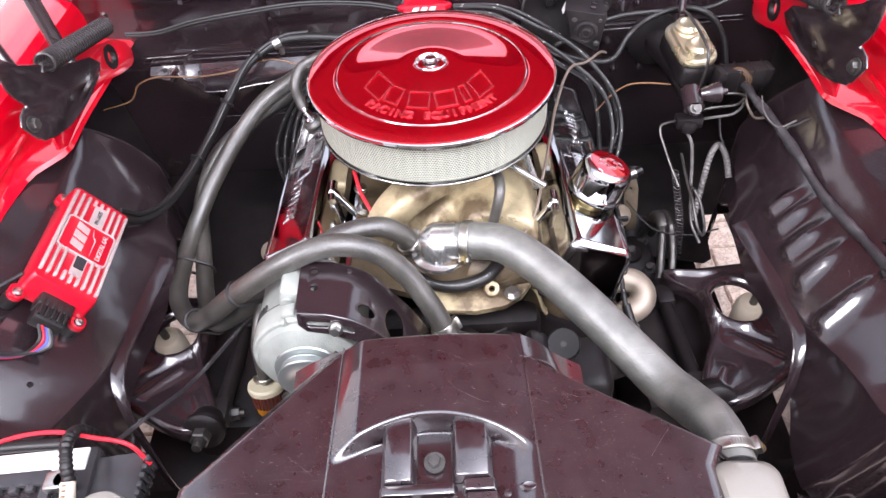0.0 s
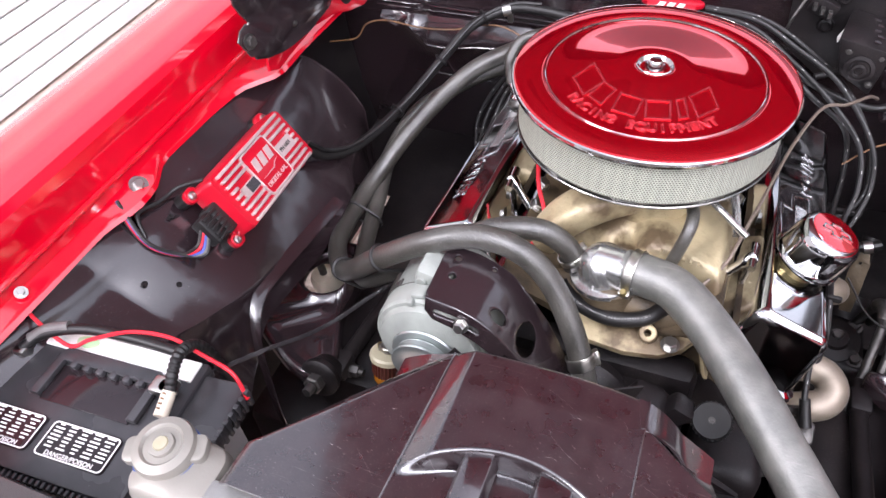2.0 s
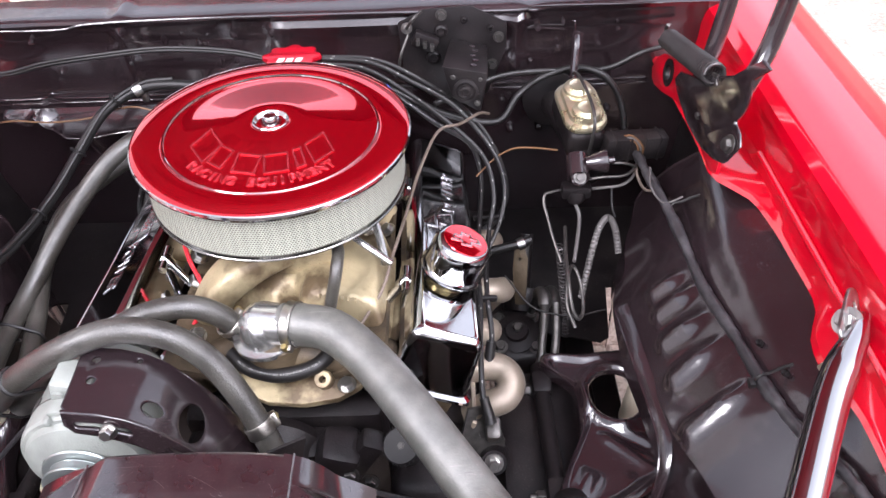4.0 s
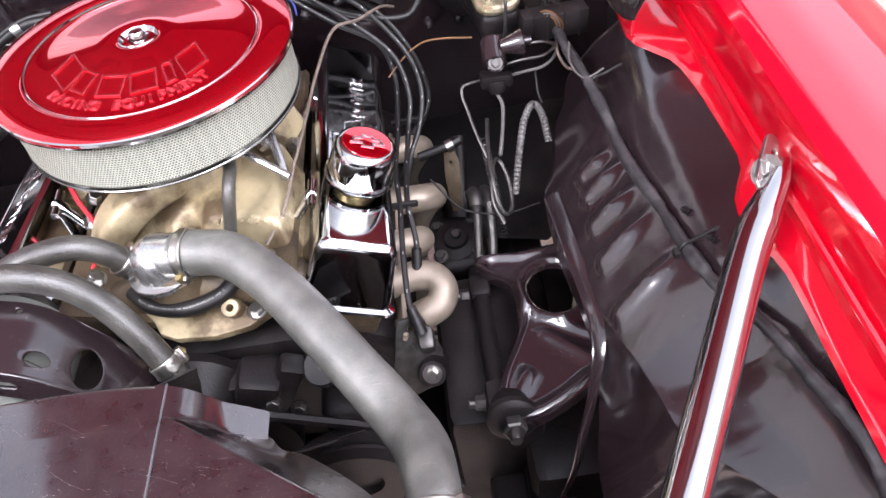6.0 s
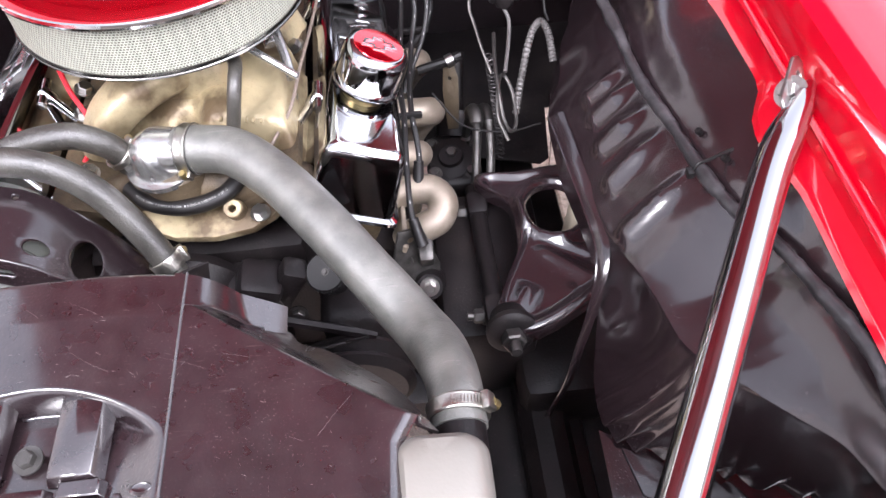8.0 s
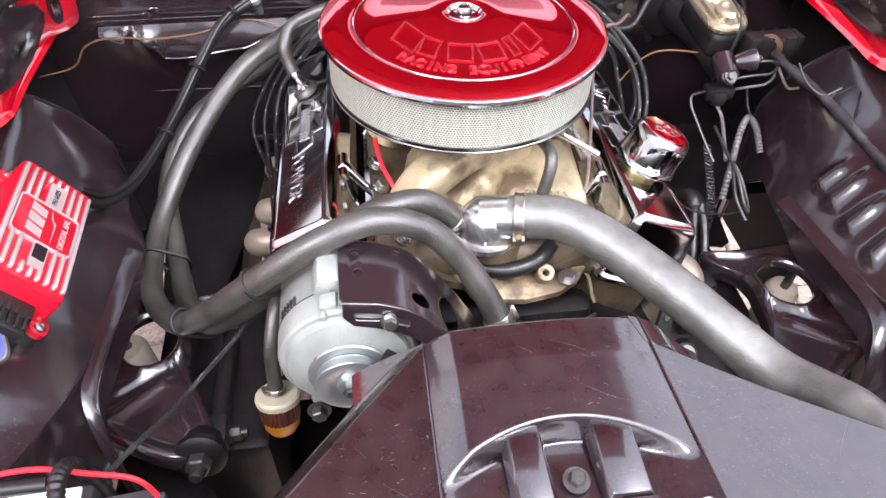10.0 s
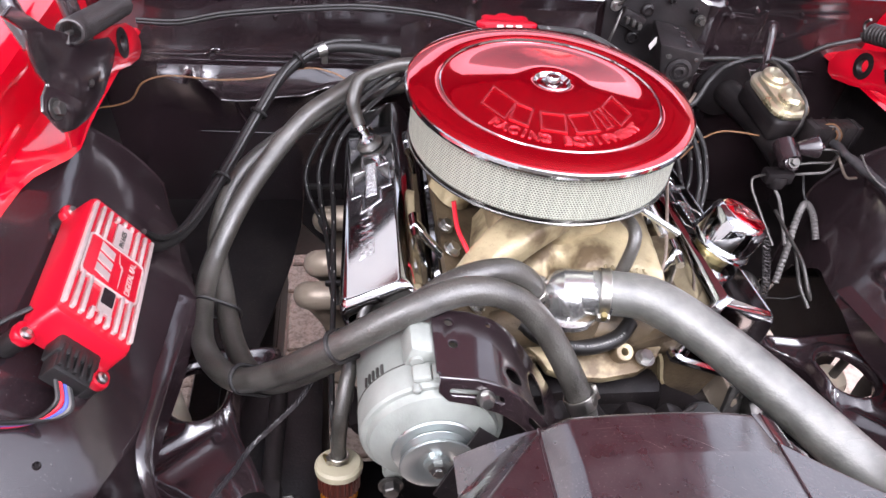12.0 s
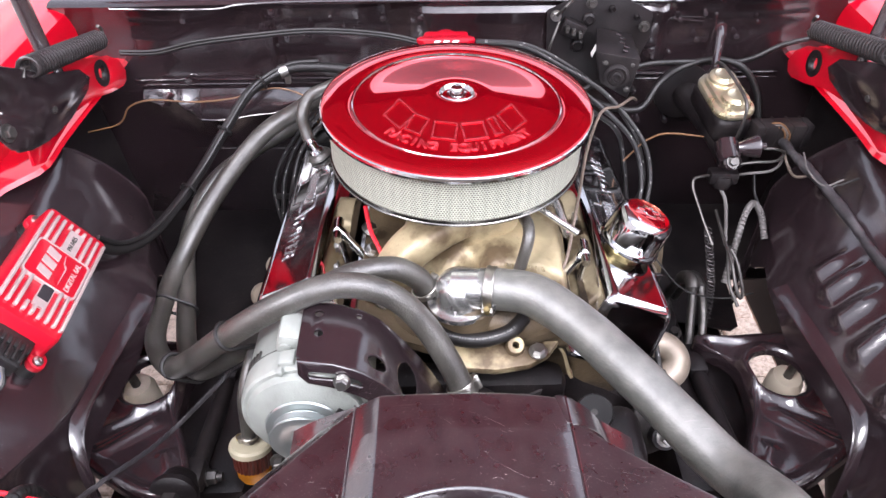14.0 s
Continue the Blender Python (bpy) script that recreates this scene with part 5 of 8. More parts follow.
tube(bm, HB, 0.0140, 18, 10)
part("hose", bm, RUBBER, hb)
hose_clamp((-0.049, 0.699, 0.795), (0.4, 0.1, -0.85), 0.0148, hb, radians(60), 0.009, 0.8)
bm = bmesh.new()
lathe(bm, [(0, -0.02), (0.010, -0.02), (0.010, 0.0), (0.015, 0.002), (0.015, 0.014), (0, 0.014)], axis_pose((-0.043, 0.702, 0.772), (-0.3, 0, 1)), 6)
part("fitting", bm, DARKSTEEL, hb)


def cable_tie(p, q, along, r, parent):
    p, q, d = Vector(p), Vector(q), Vector(along).normalized()
    e = (q - p)
    e = (e - d * e.dot(d))
    ln = e.length
    e = e.normalized()
    f = d.cross(e)
    line = []
    for k in range(24):
        s = 2 * math.pi * k / 24
        c = p if math.cos(s) < 0 else p + e * ln
        line.append(c + (r + 0.0015) * (math.cos(s) * e + math.sin(s) * f))
    line.append(line[0])
    bm = bmesh.new()
    tube(bm, line, 0.0025, 6, 1, ends=False)
    head = line[6]
    box(bm, (0.005, 0.005, 0.005), Matrix.Translation(head), 0.001)
    part("cable_tie", bm, CABLE, parent, "thin black cable tie")


cable_tie((-0.446, 0.835, 0.641), (-0.414, 0.83, 0.626), (0.05, 1.0, 0.0), 0.0145, ha)
cable_tie((-0.375, 0.673, 0.688), (-0.352, 0.683, 0.667), (0.7, -0.5, 0.6), 0.0145, ha)
cable_tie((-0.268, 0.612, 0.810), (-0.240, 0.652, 0.775), (0.8, -0.1, 0.6), 0.0145, ha)

# bypass hose between the water outlet and the pump, with unreadable print
by = thing("bypass_hose", (0.02, 0.67, 0.75), "black rubber bypass hose with small pale lettering", "hose")
bm = bmesh.new()
BY = [(-0.055, 0.690, 0.752), (-0.030, 0.668, 0.748), (0.010, 0.656, 0.748), (0.050, 0.664, 0.752), (0.072, 0.684, 0.758)]
tube(bm, BY, 0.0095, 14)
part("hose", bm, CABLE, by)
bm = bmesh.new()
line = spline(BY, 40)
text = "MEETS LOW PERMEATION REQUIREMENTS FOR C"
for k, ch in enumerate(text):
    i = 26 + int(k * 2.75)
    if ch == " ":
        continue
    d = (line[i + 1] - line[i - 1]).normalized()
    up = Vector((0, -0.55, 0.83))
    up = (up - d * up.dot(d)).normalized()
    fore = up.cross(d)
    words(bm, ch, 0.0036, Matrix.Translation(line[i] + up * 0.0096) @ Matrix(((d.x, fore.x, up.x, 0), (d.y, fore.y, up.y, 0), (d.z, fore.z, up.z, 0), (0, 0, 0, 1))), 0.0001)
part("lettering", bm, PRINT, by, "small pale printed words")

# ---- fan shroud ----
shroud = thing("fan_shroud", (-0.01, 0.38, 0.60), "scuffed black plastic fan shroud over the radiator", "fan shroud")


def shroud_edges(y):
    right = curve0([(0.25, 0.236), (0.302, 0.238), (0.322, 0.249), (0.432, 0.086), (0.47, 0.078)], y)
    return lerp(-0.244, -0.106, max(0.0, (y - 0.305) / 0.157)), right


def crescent(x):
    s = (x + 0.013) / 0.098
    return 0.362 - 0.040 * s * s


def shroud_z(x, y):
    z = 0.903 - 0.022 * (y - 0.26) / 0.20
    s = (x + 0.013) / 0.094
    if abs(s) < 1:
        ramp = min(1.0, (1 + s) / 0.25)
        hump = 0.005 * (1 - s * s) + (0.015 * (ramp + 0.25 * ramp * (1 - ramp)) if s < 0 else 0.015 - 0.006 * s ** 3)
        k = min(1.0, max(0.0, (y - crescent(x) + 0.008) / 0.011))
        k = k * k * (3 - 2 * k)
        if s > 0:
            k += (1 - k) * s ** 8
        z += hump * k * (0.35 + 0.65 * min(1, (y - 0.28) / 0.14)) - 0.010 * (1 - k) * (1 - s ** 4)
    elif s >= 1:
        z += 0.009 * (0.35 + 0.65 * min(1, (y - 0.28) / 0.14)) * max(0.0, 1 - (x - 0.081) / 0.12) ** 2
    return z


def shroud_top(u, v):
    y = lerp(0.262, 0.462, v)
    a, b = shroud_edges(y)
    x = lerp(a, b, u)
    edge = min(u, 1 - u)
    z = shroud_z(x, y)
    if edge < 0.02:
        z -= 0.006 * (1 - edge / 0.02) ** 2
    if v > 0.97:
        z -= 0.004 * ((v - 0.97) / 0.03) ** 2
    return Vector((x, y, z))


bm = bmesh.new()
sheet(bm, shroud_top, 160, 200, 0.0025)
top = part("top_panel", bm, PLASTIC, shroud, "scratched black plastic top panel", 60)


RIGHT_HEM = spline([(0.088, 0.434, 0.881), (0.125, 0.437, 0.846), (0.146, 0.434, 0.831), (0.156, 0.424, 0.826), (0.183, 0.409, 0.832), (0.232, 0.365, 0.848), (0.262, 0.318, 0.868)], 20)


def flap(side):
    def place(u, v):
        y = lerp(0.462, 0.300, u) if side < 0 else lerp(0.432, 0.316, u)
        a, b = shroud_edges(y)
        x = (a if side < 0 else b)
        top = Vector((x, y, shroud_z(x, y) - 0.006))
        lx = lerp(0.157, 0.272, u ** 0.85) - (0.012 if side > 0 else 0.022)
        low = Vector((side * lx, lerp(0.466, 0.315, u), lerp(0.832, 0.872, u)))
        if side > 0:
            low = RIGHT_HEM[int(round(u * (len(RIGHT_HEM) - 1)))]
            q = top.lerp(low, v)
            q.z -= 0.009 * math.sin(math.pi * v) * math.sin(math.pi * min(1.0, u * 1.6))
            return q
        q = top.lerp(low, v)
        q.z += 0.010 * math.sin(math.pi * v) * (1 - u)
        return q
    return place


def skirt(side):
    def place(u, v):
        q = flap(side)(u, 1.0)
        return Vector((q.x - side * (0.004 + 0.05 * v), q.y - 0.01 * v, q.z - 0.001 - v * 0.38))
    return place


for side in (-1, 1):
    bm = bmesh.new()
    sheet(bm, flap(side), 40, 14, 0.0022)
    part("rolled_shoulder", bm, PLASTIC, shroud, "smooth curved shoulder of the shroud")
    bm = bmesh.new()
    sheet(bm, skirt(side), 30, 6, 0.0025)
    part("side_wall", bm, PLASTIC, shroud)
bm = bmesh.new()
sheet(bm, lambda u, v: Vector((-0.012 + 0.24 * math.sin(radians(lerp(-41, 41, u))), lerp(0.40, 0.469 - 0.012 * u, v), 0.652 + 0.24 * math.cos(radians(lerp(-41, 41, u))))), 60, 6, 0.003)
part("ring", bm, PLASTIC, shroud, "curved black plastic fan ring")


def ring_blend(u, v):
    """Rounds the top panel over into the fan ring at its rear corner."""
    y = lerp(0.430, 0.4605 - 0.004 * v, u)
    edge = shroud_edges(y)[1] - 0.010
    x = edge + 0.052 * v
    ring = 0.652 + math.sqrt(0.2425 ** 2 - (x + 0.012) ** 2)
    flat = shroud_z(edge, y) + 0.0004 - 0.10 * (x - edge)
    blend = min(1.0, v / 0.8) ** 1.6
    return Vector((x, y, lerp(flat, ring, blend)))


bm = bmesh.new()
sheet(bm, ring_blend, 12, 14, 0.002)
part("rounded_corner", bm, PLASTIC, shroud)
for x0, x1 in ((-0.1065, -0.1090), (0.0790, 0.0845)):
    bm = bmesh.new()
    tube(bm, [(lerp(x0, x1, t), lerp(0.461, 0.265, t), shroud_z(lerp(x0, x1, t), lerp(0.461, 0.265, t)) + 0.0006) for t in (0, 0.25, 0.5, 0.75, 1)], 0.0011, 6, 3)
    part("moulding_seam", bm, PLASTIC, top)
# fine scratches and scuffs in the top panel
rnd = random.Random(21)
bm = bmesh.new()
for k in range(320):
    if k < 296:
        cx, cy = rnd.gauss(*rnd.choice(((0.10, 0.03), (-0.01, 0.045), (0.17, 0.035), (-0.16, 0.035)))), rnd.gauss(0.36, 0.05)
        length = rnd.choice((0.0008, 0.001, 0.0015, 0.002, 0.004))
    else:
        cx, cy, length = rnd.uniform(-0.2, 0.22), rnd.uniform(0.28, 0.44), rnd.choice((0.01, 0.014, 0.02, 0.035))
    turn, bow = rnd.choice((rnd.uniform(0, 3.1), rnd.gauss(-0.3, 0.2))), rnd.uniform(-0.15, 0.15)
    line = []
    for s in (-0.5, -0.2, 0.1, 0.5):
        x, y = cx + length * (s * math.cos(turn) - bow * s * s * math.sin(turn)), cy + length * (s * math.sin(turn) + bow * s * s * math.cos(turn))
        a, b = shroud_edges(y)
        if 0.27 < y < 0.455 and a + 0.01 < x < b - 0.01 and not (abs(x + 0.01) < 0.06 and y < 0.37):
            line.append(Vector((x, y, shroud_z(x, y) + 0.00005)))
    if len(line) == 4:
        tube(bm, line, rnd.uniform(0.00008, 0.00018) if k < 296 else 0.00008, 4, 2)
tagged(part("scratch_mark", bm, SCUFF, top), kind="stuff")
# clip pocket at the front, with its bolt
zc = 0.893


def sloped_block(x0, x1, y0, y1, z0, z1, slope):
    """A moulded pad with slanting side walls."""
    block = bmesh.new()
    a = [block.verts.new((x, y, z0)) for x, y in ((x0, y0), (x1, y0), (x1, y1), (x0, y1))]
    b = [block.verts.new((x, y, z1)) for x, y in ((x0 + slope, y0 + slope * 0.5), (x1 - slope, y0 + slope * 0.5), (x1 - slope, y1), (x0 + slope, y1))]
    for k in range(4):
        j = (k + 1) % 4
        block.faces.new((a[k], a[j], b[j], b[k]))
    block.faces.new(b)
    block.faces.new(a[::-1])
    bmesh.ops.bevel(block, geom=block.edges[:], offset=0.0008, segments=1, affect="EDGES")
    return block


for x0, x1, y0 in ((-0.060, -0.027, 0.297), (0.004, 0.042, 0.300)):
    part("pocket_pad", sloped_block(x0, x1, y0, 0.368, zc - 0.004, zc + 0.009, 0.005), PLASTIC, top)
for x0, x1, y0, y1, z1 in ((-0.062, 0.010, 0.286, 0.2975, 0.004), (0.012, 0.046, 0.288, 0.3005, 0.005), (-0.066, -0.030, 0.262, 0.285, 0.006), (-0.026, 0.008, 0.262, 0.285, 0.003), (0.014, 0.048, 0.262, 0.287, 0.006)):
    part("pocket_step", sloped_block(x0, x1, y0, y1, zc - 0.006, zc + z1, 0.004), PLASTIC, top)
bm = bmesh.new()
bolt(bm, (-0.011, 0.320, zc - 0.002), (0, -0.1, 1), 0.0062, 0.007, 1.6)
part("mounting_bolt", bm, DARKSTEEL, top, "dusty steel hexagon bolt")
bm = bmesh.new()
lathe(bm, [(0, 0), (0.004, 0), (0.003, 0.002), (0, 0.0022)], Matrix.Translation((0.053, 0.287, shroud_z(0.053, 0.287))), 12)
lathe(bm, [(0.0, 0.0), (0.009, 0.0005), (0.006, 0.003), (0, 0.0015)], Matrix.Translation((0.072, 0.289, shroud_z(0.072, 0.289))) @ Matrix.Diagonal((1, 0.5, 1, 1)), 14)
part("moulded_boss", bm, PLASTIC, top)

# ---- radiator ----
rad = thing("radiator", (0, 0.26, 0.40), "aluminium radiator with pale end tanks and pressure cap", "radiator")
bm = bmesh.new()
box(bm, (0.50, 0.045, 0.44), Matrix.Translation((0, 0.240, 0.635)), 0.004)
part("core", bm, BLACK_DULL, rad)
bm = bmesh.new()
box(bm, (0.51, 0.062, 0.030), Matrix.Translation((0.0, 0.236, 0.876)), 0.004)
box(bm, (0.51, 0.010, 0.012), Matrix.Translation((0.0, 0.212, 0.894)), 0.002)
part("top_rail", bm, COREBAR, rad, "bare aluminium top rail")
for side in (-1, 1):
    x = 0.262 if side > 0 else -0.288
    bm = bmesh.new()
    lv = []
    for z, w, d in ((0.42, 0.064 if side > 0 else 0.074, 0.066), (0.86, 0.066 if side > 0 else 0.076, 0.070), (0.882, 0.065 if side > 0 else 0.075, 0.069), (0.893, 0.058 if side > 0 else 0.070, 0.064), (0.899, 0.048, 0.054), (0.901, 0.032, 0.034)):
        lv.append([bm.verts.new((x + px, (0.274 if side > 0 else 0.262) + py, z - 0.10 * px)) for px, py in rounded(w, d, min(0.016, d * 0.45), 5)])
    for a, b in zip(lv, lv[1:]):
        for k in range(len(a)):
            j = (k + 1) % len(a)
            bm.faces.new((a[k], a[j], b[j], b[k]))
    bm.faces.new(lv[-1])
    part("end_tank", bm, TANK, rad, "pale painted rounded end tank")
bm = bmesh.new()
tube(bm, [(0.278, 0.285, 0.823), (0.278, 0.315, 0.823), (0.278, 0.345, 0.823)], 0.0203, 18)
part("inlet_neck", bm, BLACK_DULL, rad)
bm = bmesh.new()
lathe(bm, [(0.018, -0.03), (0.029, -0.03), (0.0295, -0.006), (0.031, -0.003), (0.027, 0.0)], Matrix.Translation((-0.301, 0.269, 0.900)), 32)
part("filler_neck", bm, BLUE, rad, "filler neck with blue ring")
RC = Matrix.Translation((-0.303, 0.271, 0.905)) @ Matrix.Rotation(radians(4), 4, "X") @ Matrix.Diagonal((0.82, 0.82, 1, 1))
bm = bmesh.new()
lathe(bm, [(0.031, -0.010), (0.0345, -0.010), (0.0350, 0.002), (0.0330, 0.006), (0.024, 0.0085), (0.0225, 0.0075), (0.021, 0.0055), (0.0145, 0.0060), (0.0135, 0.0090), (0.0085, 0.0098), (0, 0.0098)], RC, 40)
for a in (20, 200):
    plate(bm, [rounded(0.020, 0.026, 0.007)], 0.010, RC @ Matrix.Rotation(radians(a), 4, "Z") @ Matrix.Translation((0.034, 0, -0.004)), 0.002)
pcap = part("pressure_cap", bm, TANK, rad, "pale metal radiator pressure cap")
bm = bmesh.new()
lathe(bm, [(0, 0.0098), (0.0085, 0.0098), (0.0075, 0.0112), (0, 0.0115)], RC, 20)
part("cap_rivet", bm, GOLD, pcap, "brass centre rivet")

# ---- alternator and its bracket ----
alt = thing("alternator", (-0.175, 0.58, 0.69), "silver cast alternator with zinc pulley", "alternator")
AL = axis_pose((-0.175, 0.535, 0.766), (0.02, -1, 0.06))
bm = bmesh.new()
lathe(bm, [(0, -0.125), (0.045, -0.125), (0.064, -0.115), (0.070, -0.100), (0.0705, -0.036), (0.0712, -0.034), (0.0712, -0.012), (0.0700, -0.006), (0.0680, -0.0035), (0.0640, -0.003), (0.0630, -0.001), (0.0610, 0.004), (0.050, 0.009), (0.041, 0.012), (0.036, 0.013), (0.0, 0.013)], AL, 64)
body = part("housing", bm, ALU, alt, "silver cast housing", 25)


def round_housing(angle, y, r):
    """A spot on the housing: x points outwards, y along the shaft."""
    a = radians(angle)
    out, turn = Vector((math.cos(a), 0, math.sin(a))), Vector((math.sin(a), 0, -math.cos(a)))
    at = Vector((-0.175, y, 0.766)) + out * r
    return Matrix(((out.x, 0, -turn.x, at.x), (0, 1, 0, at.y), (out.z, 0, -turn.z, at.z), (0, 0, 0, 1)))


bm = bmesh.new()
tube(bm, [round_housing(104, y, 0.0735).translation for y in (0.567, 0.578, 0.590, 0.602)], 0.0065, 14, 2)
part("bolt_barrel", bm, ALU, body)
for angle, y, size in ((90, 0.586, (0.010, 0.030, 0.026)), (101, 0.5565, (0.010, 0.019, 0.018)), (88, 0.5565, (0.007, 0.017, 0.014)), (106, 0.541, (0.008, 0.010, 0.008)), (236, 0.557, (0.010, 0.018, 0.018)), (330, 0.557, (0.010, 0.018, 0.018))):
    bm = bmesh.new()
    box(bm, size, round_housing(angle, y, 0.0700), 0.003)
    part("boss", bm, ALU, body)
bm = bmesh.new()
lathe(bm, [(0.0700, -0.0346), (0.0718, -0.0346), (0.0718, -0.0336), (0.0700, -0.0336)], AL, 64, close=True)
part("housing_joint", bm, DARKSTEEL, body, "dark joint line round the housing")
for k in range(5):
    bm = bmesh.new()
    box(bm, (0.0024, 0.0105, 0.0028), round_housing(134 + 5 * k, 0.5775, 0.0706), 0.0005)
    part("cooling_slot", bm, DARKSTEEL, body, "dark cooling slot")
bm = bmesh.new()
box(bm, (0.034, 0.040, 0.030), Matrix.Translation((-0.186, 0.590, 0.836)) @ Matrix.Rotation(0.25, 4, "Y"), 0.006)
part("adjusting_ear", bm, ALU, body)
bm = bmesh.new()
box(bm, (0.026, 0.030, 0.024), Matrix.Translation((-0.208, 0.552, 0.694)), 0.007)
part("pivot_ear", bm, ALU, body)
bm = bmesh.new()
lathe(bm, [(0, 0.0135), (0.040, 0.0135), (0.0415, 0.015), (0.0405, 0.017), (0.030, 0.0185), (0.0, 0.019)], AL, 64)
part("cooling_fan", bm, PULLEY, alt, "smooth zinc fan disc")
bm = bmesh.new()
lathe(bm, [(0, 0.018), (0.020, 0.018), (0.033, 0.0195), (0.033, 0.0205), (0.026, 0.025), (0.0350, 0.0300), (0.0356, 0.0315), (0.0345, 0.0325), (0.0225, 0.0335), (0.019, 0.0315), (0.0125, 0.0305), (0.012, 0.034), (0, 0.034)], AL, 48)
part("pulley", bm, PULLEY, alt, "bright zinc grooved pulley")
bm = bmesh.new()
lathe(bm, [(0, 0.033), (0.0085, 0.033), (0.0085, 0.040), (0.006, 0.0415), (0.006, 0.044), (0, 0.044)], AL, 6)
part("pulley_nut", bm, STEEL, alt)
bm = bmesh.new()
bolt(bm, (-0.213, 0.53, 0.690), (0, -1, 0.1), 0.009, 0.010)
part("pivot_bolt", bm, DARKSTEEL, alt)

br = thing("alternator_bracket", (-0.10, 0.58, 0.80), "black steel alternator bracket with slot and holes", "bracket")
BEND = [(-0.18, 0.853), (-0.14, 0.846), (-0.115, 0.835), (-0.095, 0.818), (-0.073, 0.790), (-0.045, 0.748), (-0.015, 0.700)]


def bent(bm, where):
    """Creases a flat cut piece finely, then lays it along a line."""
    for k in range(24):
        bmesh.ops.bisect_plane(bm, geom=bm.verts[:] + bm.edges[:] + bm.faces[:], plane_co=(-0.175 + 0.007 * k, 0, 0), plane_no=(1, 0, 0))
    for v in bm.verts:
        v.co = where(v.co)
    return bm


def bend_z(s):
    for (a, p), (b, q) in zip(BEND, BEND[1:]):
        if s <= b:
            return p + (q - p) * (s - a) / (b - a)
    return BEND[-1][1]


bm = bmesh.new()
plate(bm, [[(-0.176, 0.612), (-0.170, 0.620), (-0.10, 0.622), (-0.055, 0.615), (-0.018, 0.60), (-0.015, 0.548), (-0.05, 0.545), (-0.12, 0.543), (-0.170, 0.542), (-0.176, 0.548)],
           circle(-0.160, 0.606, 0.0055, 14), circle(-0.158, 0.580, 0.0055, 14), circle(-0.119, 0.612, 0.004, 12), circle(-0.098, 0.563, 0.0100, 20), circle(-0.068, 0.570, 0.020, 24, 0.55, 1.2)], 0.004, Matrix(), 0.0012)
bent(bm, lambda c: Vector((c.x, c.y, bend_z(c.x) - 0.06 * (0.62 - c.y) + c.z)))
part("top_plate", bm, BLACK, br)
bm = bmesh.new()
plate(bm, [[(-0.174, 0.002), (-0.02, 0.002), (-0.012, -0.020), (-0.05, -0.026), (-0.12, -0.024), (-0.165, -0.020), (-0.174, -0.012)], rounded(0.056, 0.0090, 0.0042, 5, -0.138, -0.011), rounded(0.045, 0.010, 0.0045, 5, -0.062, -0.012)], 0.004, Matrix(), 0.0012)
bent(bm, lambda c: Vector((c.x, 0.541 - c.z + 0.35 * c.y, bend_z(c.x) - 0.005 + c.y)))
part("slotted_lip", bm, BLACK, br)
bm = bmesh.new()
bolt(bm, (-0.131, 0.533, 0.826), (0, -0.9, 0.4), 0.0068, 0.009, 1.3)
part("adjusting_bolt", bm, STEEL, br, "bright adjusting bolt")

# ---- fuel filter canister beside the alternator ----
can = thing("fuel_filter", (-0.267, 0.60, 0.56), "ivory and amber inline fuel filter on hose", "fuel filter")
FM = axis_pose((-0.266, 0.582, 0.648), (0.0, 0.30, 1))
bm = bmesh.new()
lathe(bm, [(0, 0.010), (0.008, 0.010), (0.008, 0.004), (0.0235, 0.0035), (0.0262, 0.001), (0.0268, -0.002), (0.0262, -0.006), (0.024, -0.007), (0, -0.007)], FM, 36)
part("filter_cap", bm, mat("aged_ivory_plastic", (0.42, 0.385, 0.27), 0.42, 0.0, 0.1, 30, 0.08, 300), can, "aged ivory plastic cap")
bm = bmesh.new()
lathe(bm, [(0, -0.007), (0.0232, -0.007), (0.0228, -0.030), (0, -0.030)], FM, 168)
for v in bm.verts:
    q = FM.inverted() @ v.co
    grow = 1 + 0.035 * math.cos(28 * math.atan2(q.y, q.x))
    v.co = FM @ Vector((q.x * grow, q.y * grow, q.z))
part("ribbed_collar", bm, mat("dark_red_brown_plastic", (0.075, 0.018, 0.012), 0.35, 0.0, 0.2, 40, 0.1, 300), can, "dark red-brown ribbed collar")
bm = bmesh.new()
lathe(bm, [(0, -0.030), (0.0215, -0.030), (0.0212, -0.042), (0.017, -0.050), (0.008, -0.053), (0, -0.053)], FM, 30)
part("bowl", bm, AMBER, can, "amber bowl of the filter")
bm = bmesh.new()
tube(bm, [FM @ Vector((0, 0, 0.002)), FM @ Vector((0, 0.002, 0.035)), (-0.262, 0.600, 0.725), (-0.252, 0.640, 0.755), (-0.240, 0.70, 0.74)], 0.0085, 12)
part("fuel_hose", bm, RUBBER, can)
hose_clamp(FM @ Vector((0, 0, 0.010)), FM.to_3x3() @ Vector((0, 0, 1)), 0.009, can, 0.4, 0.007, 0.6)

# ---- power steering pump ----
ps = thing("steering_pump", (0.165, 0.585, 0.60), "black power steering pump with knurled cap", "pump")
bm = bmesh.new()
box(bm, (0.09, 0.10, 0.10), Matrix.Translation((0.180, 0.60, 0.590)), 0.025, 4)
lathe(bm, [(0.0, -0.045), (0.017, -0.045), (0.017, -0.012), (0.019, -0.008), (0, -0.008)], axis_pose((0.154, 0.598, 0.682), (-0.1, -0.3, 1)), 24)
part("reservoir", bm, BLACK_DULL, ps)
bm = bmesh.new()
PM = axis_pose((0.154, 0.598, 0.676), (-0.12, -0.45, 1))
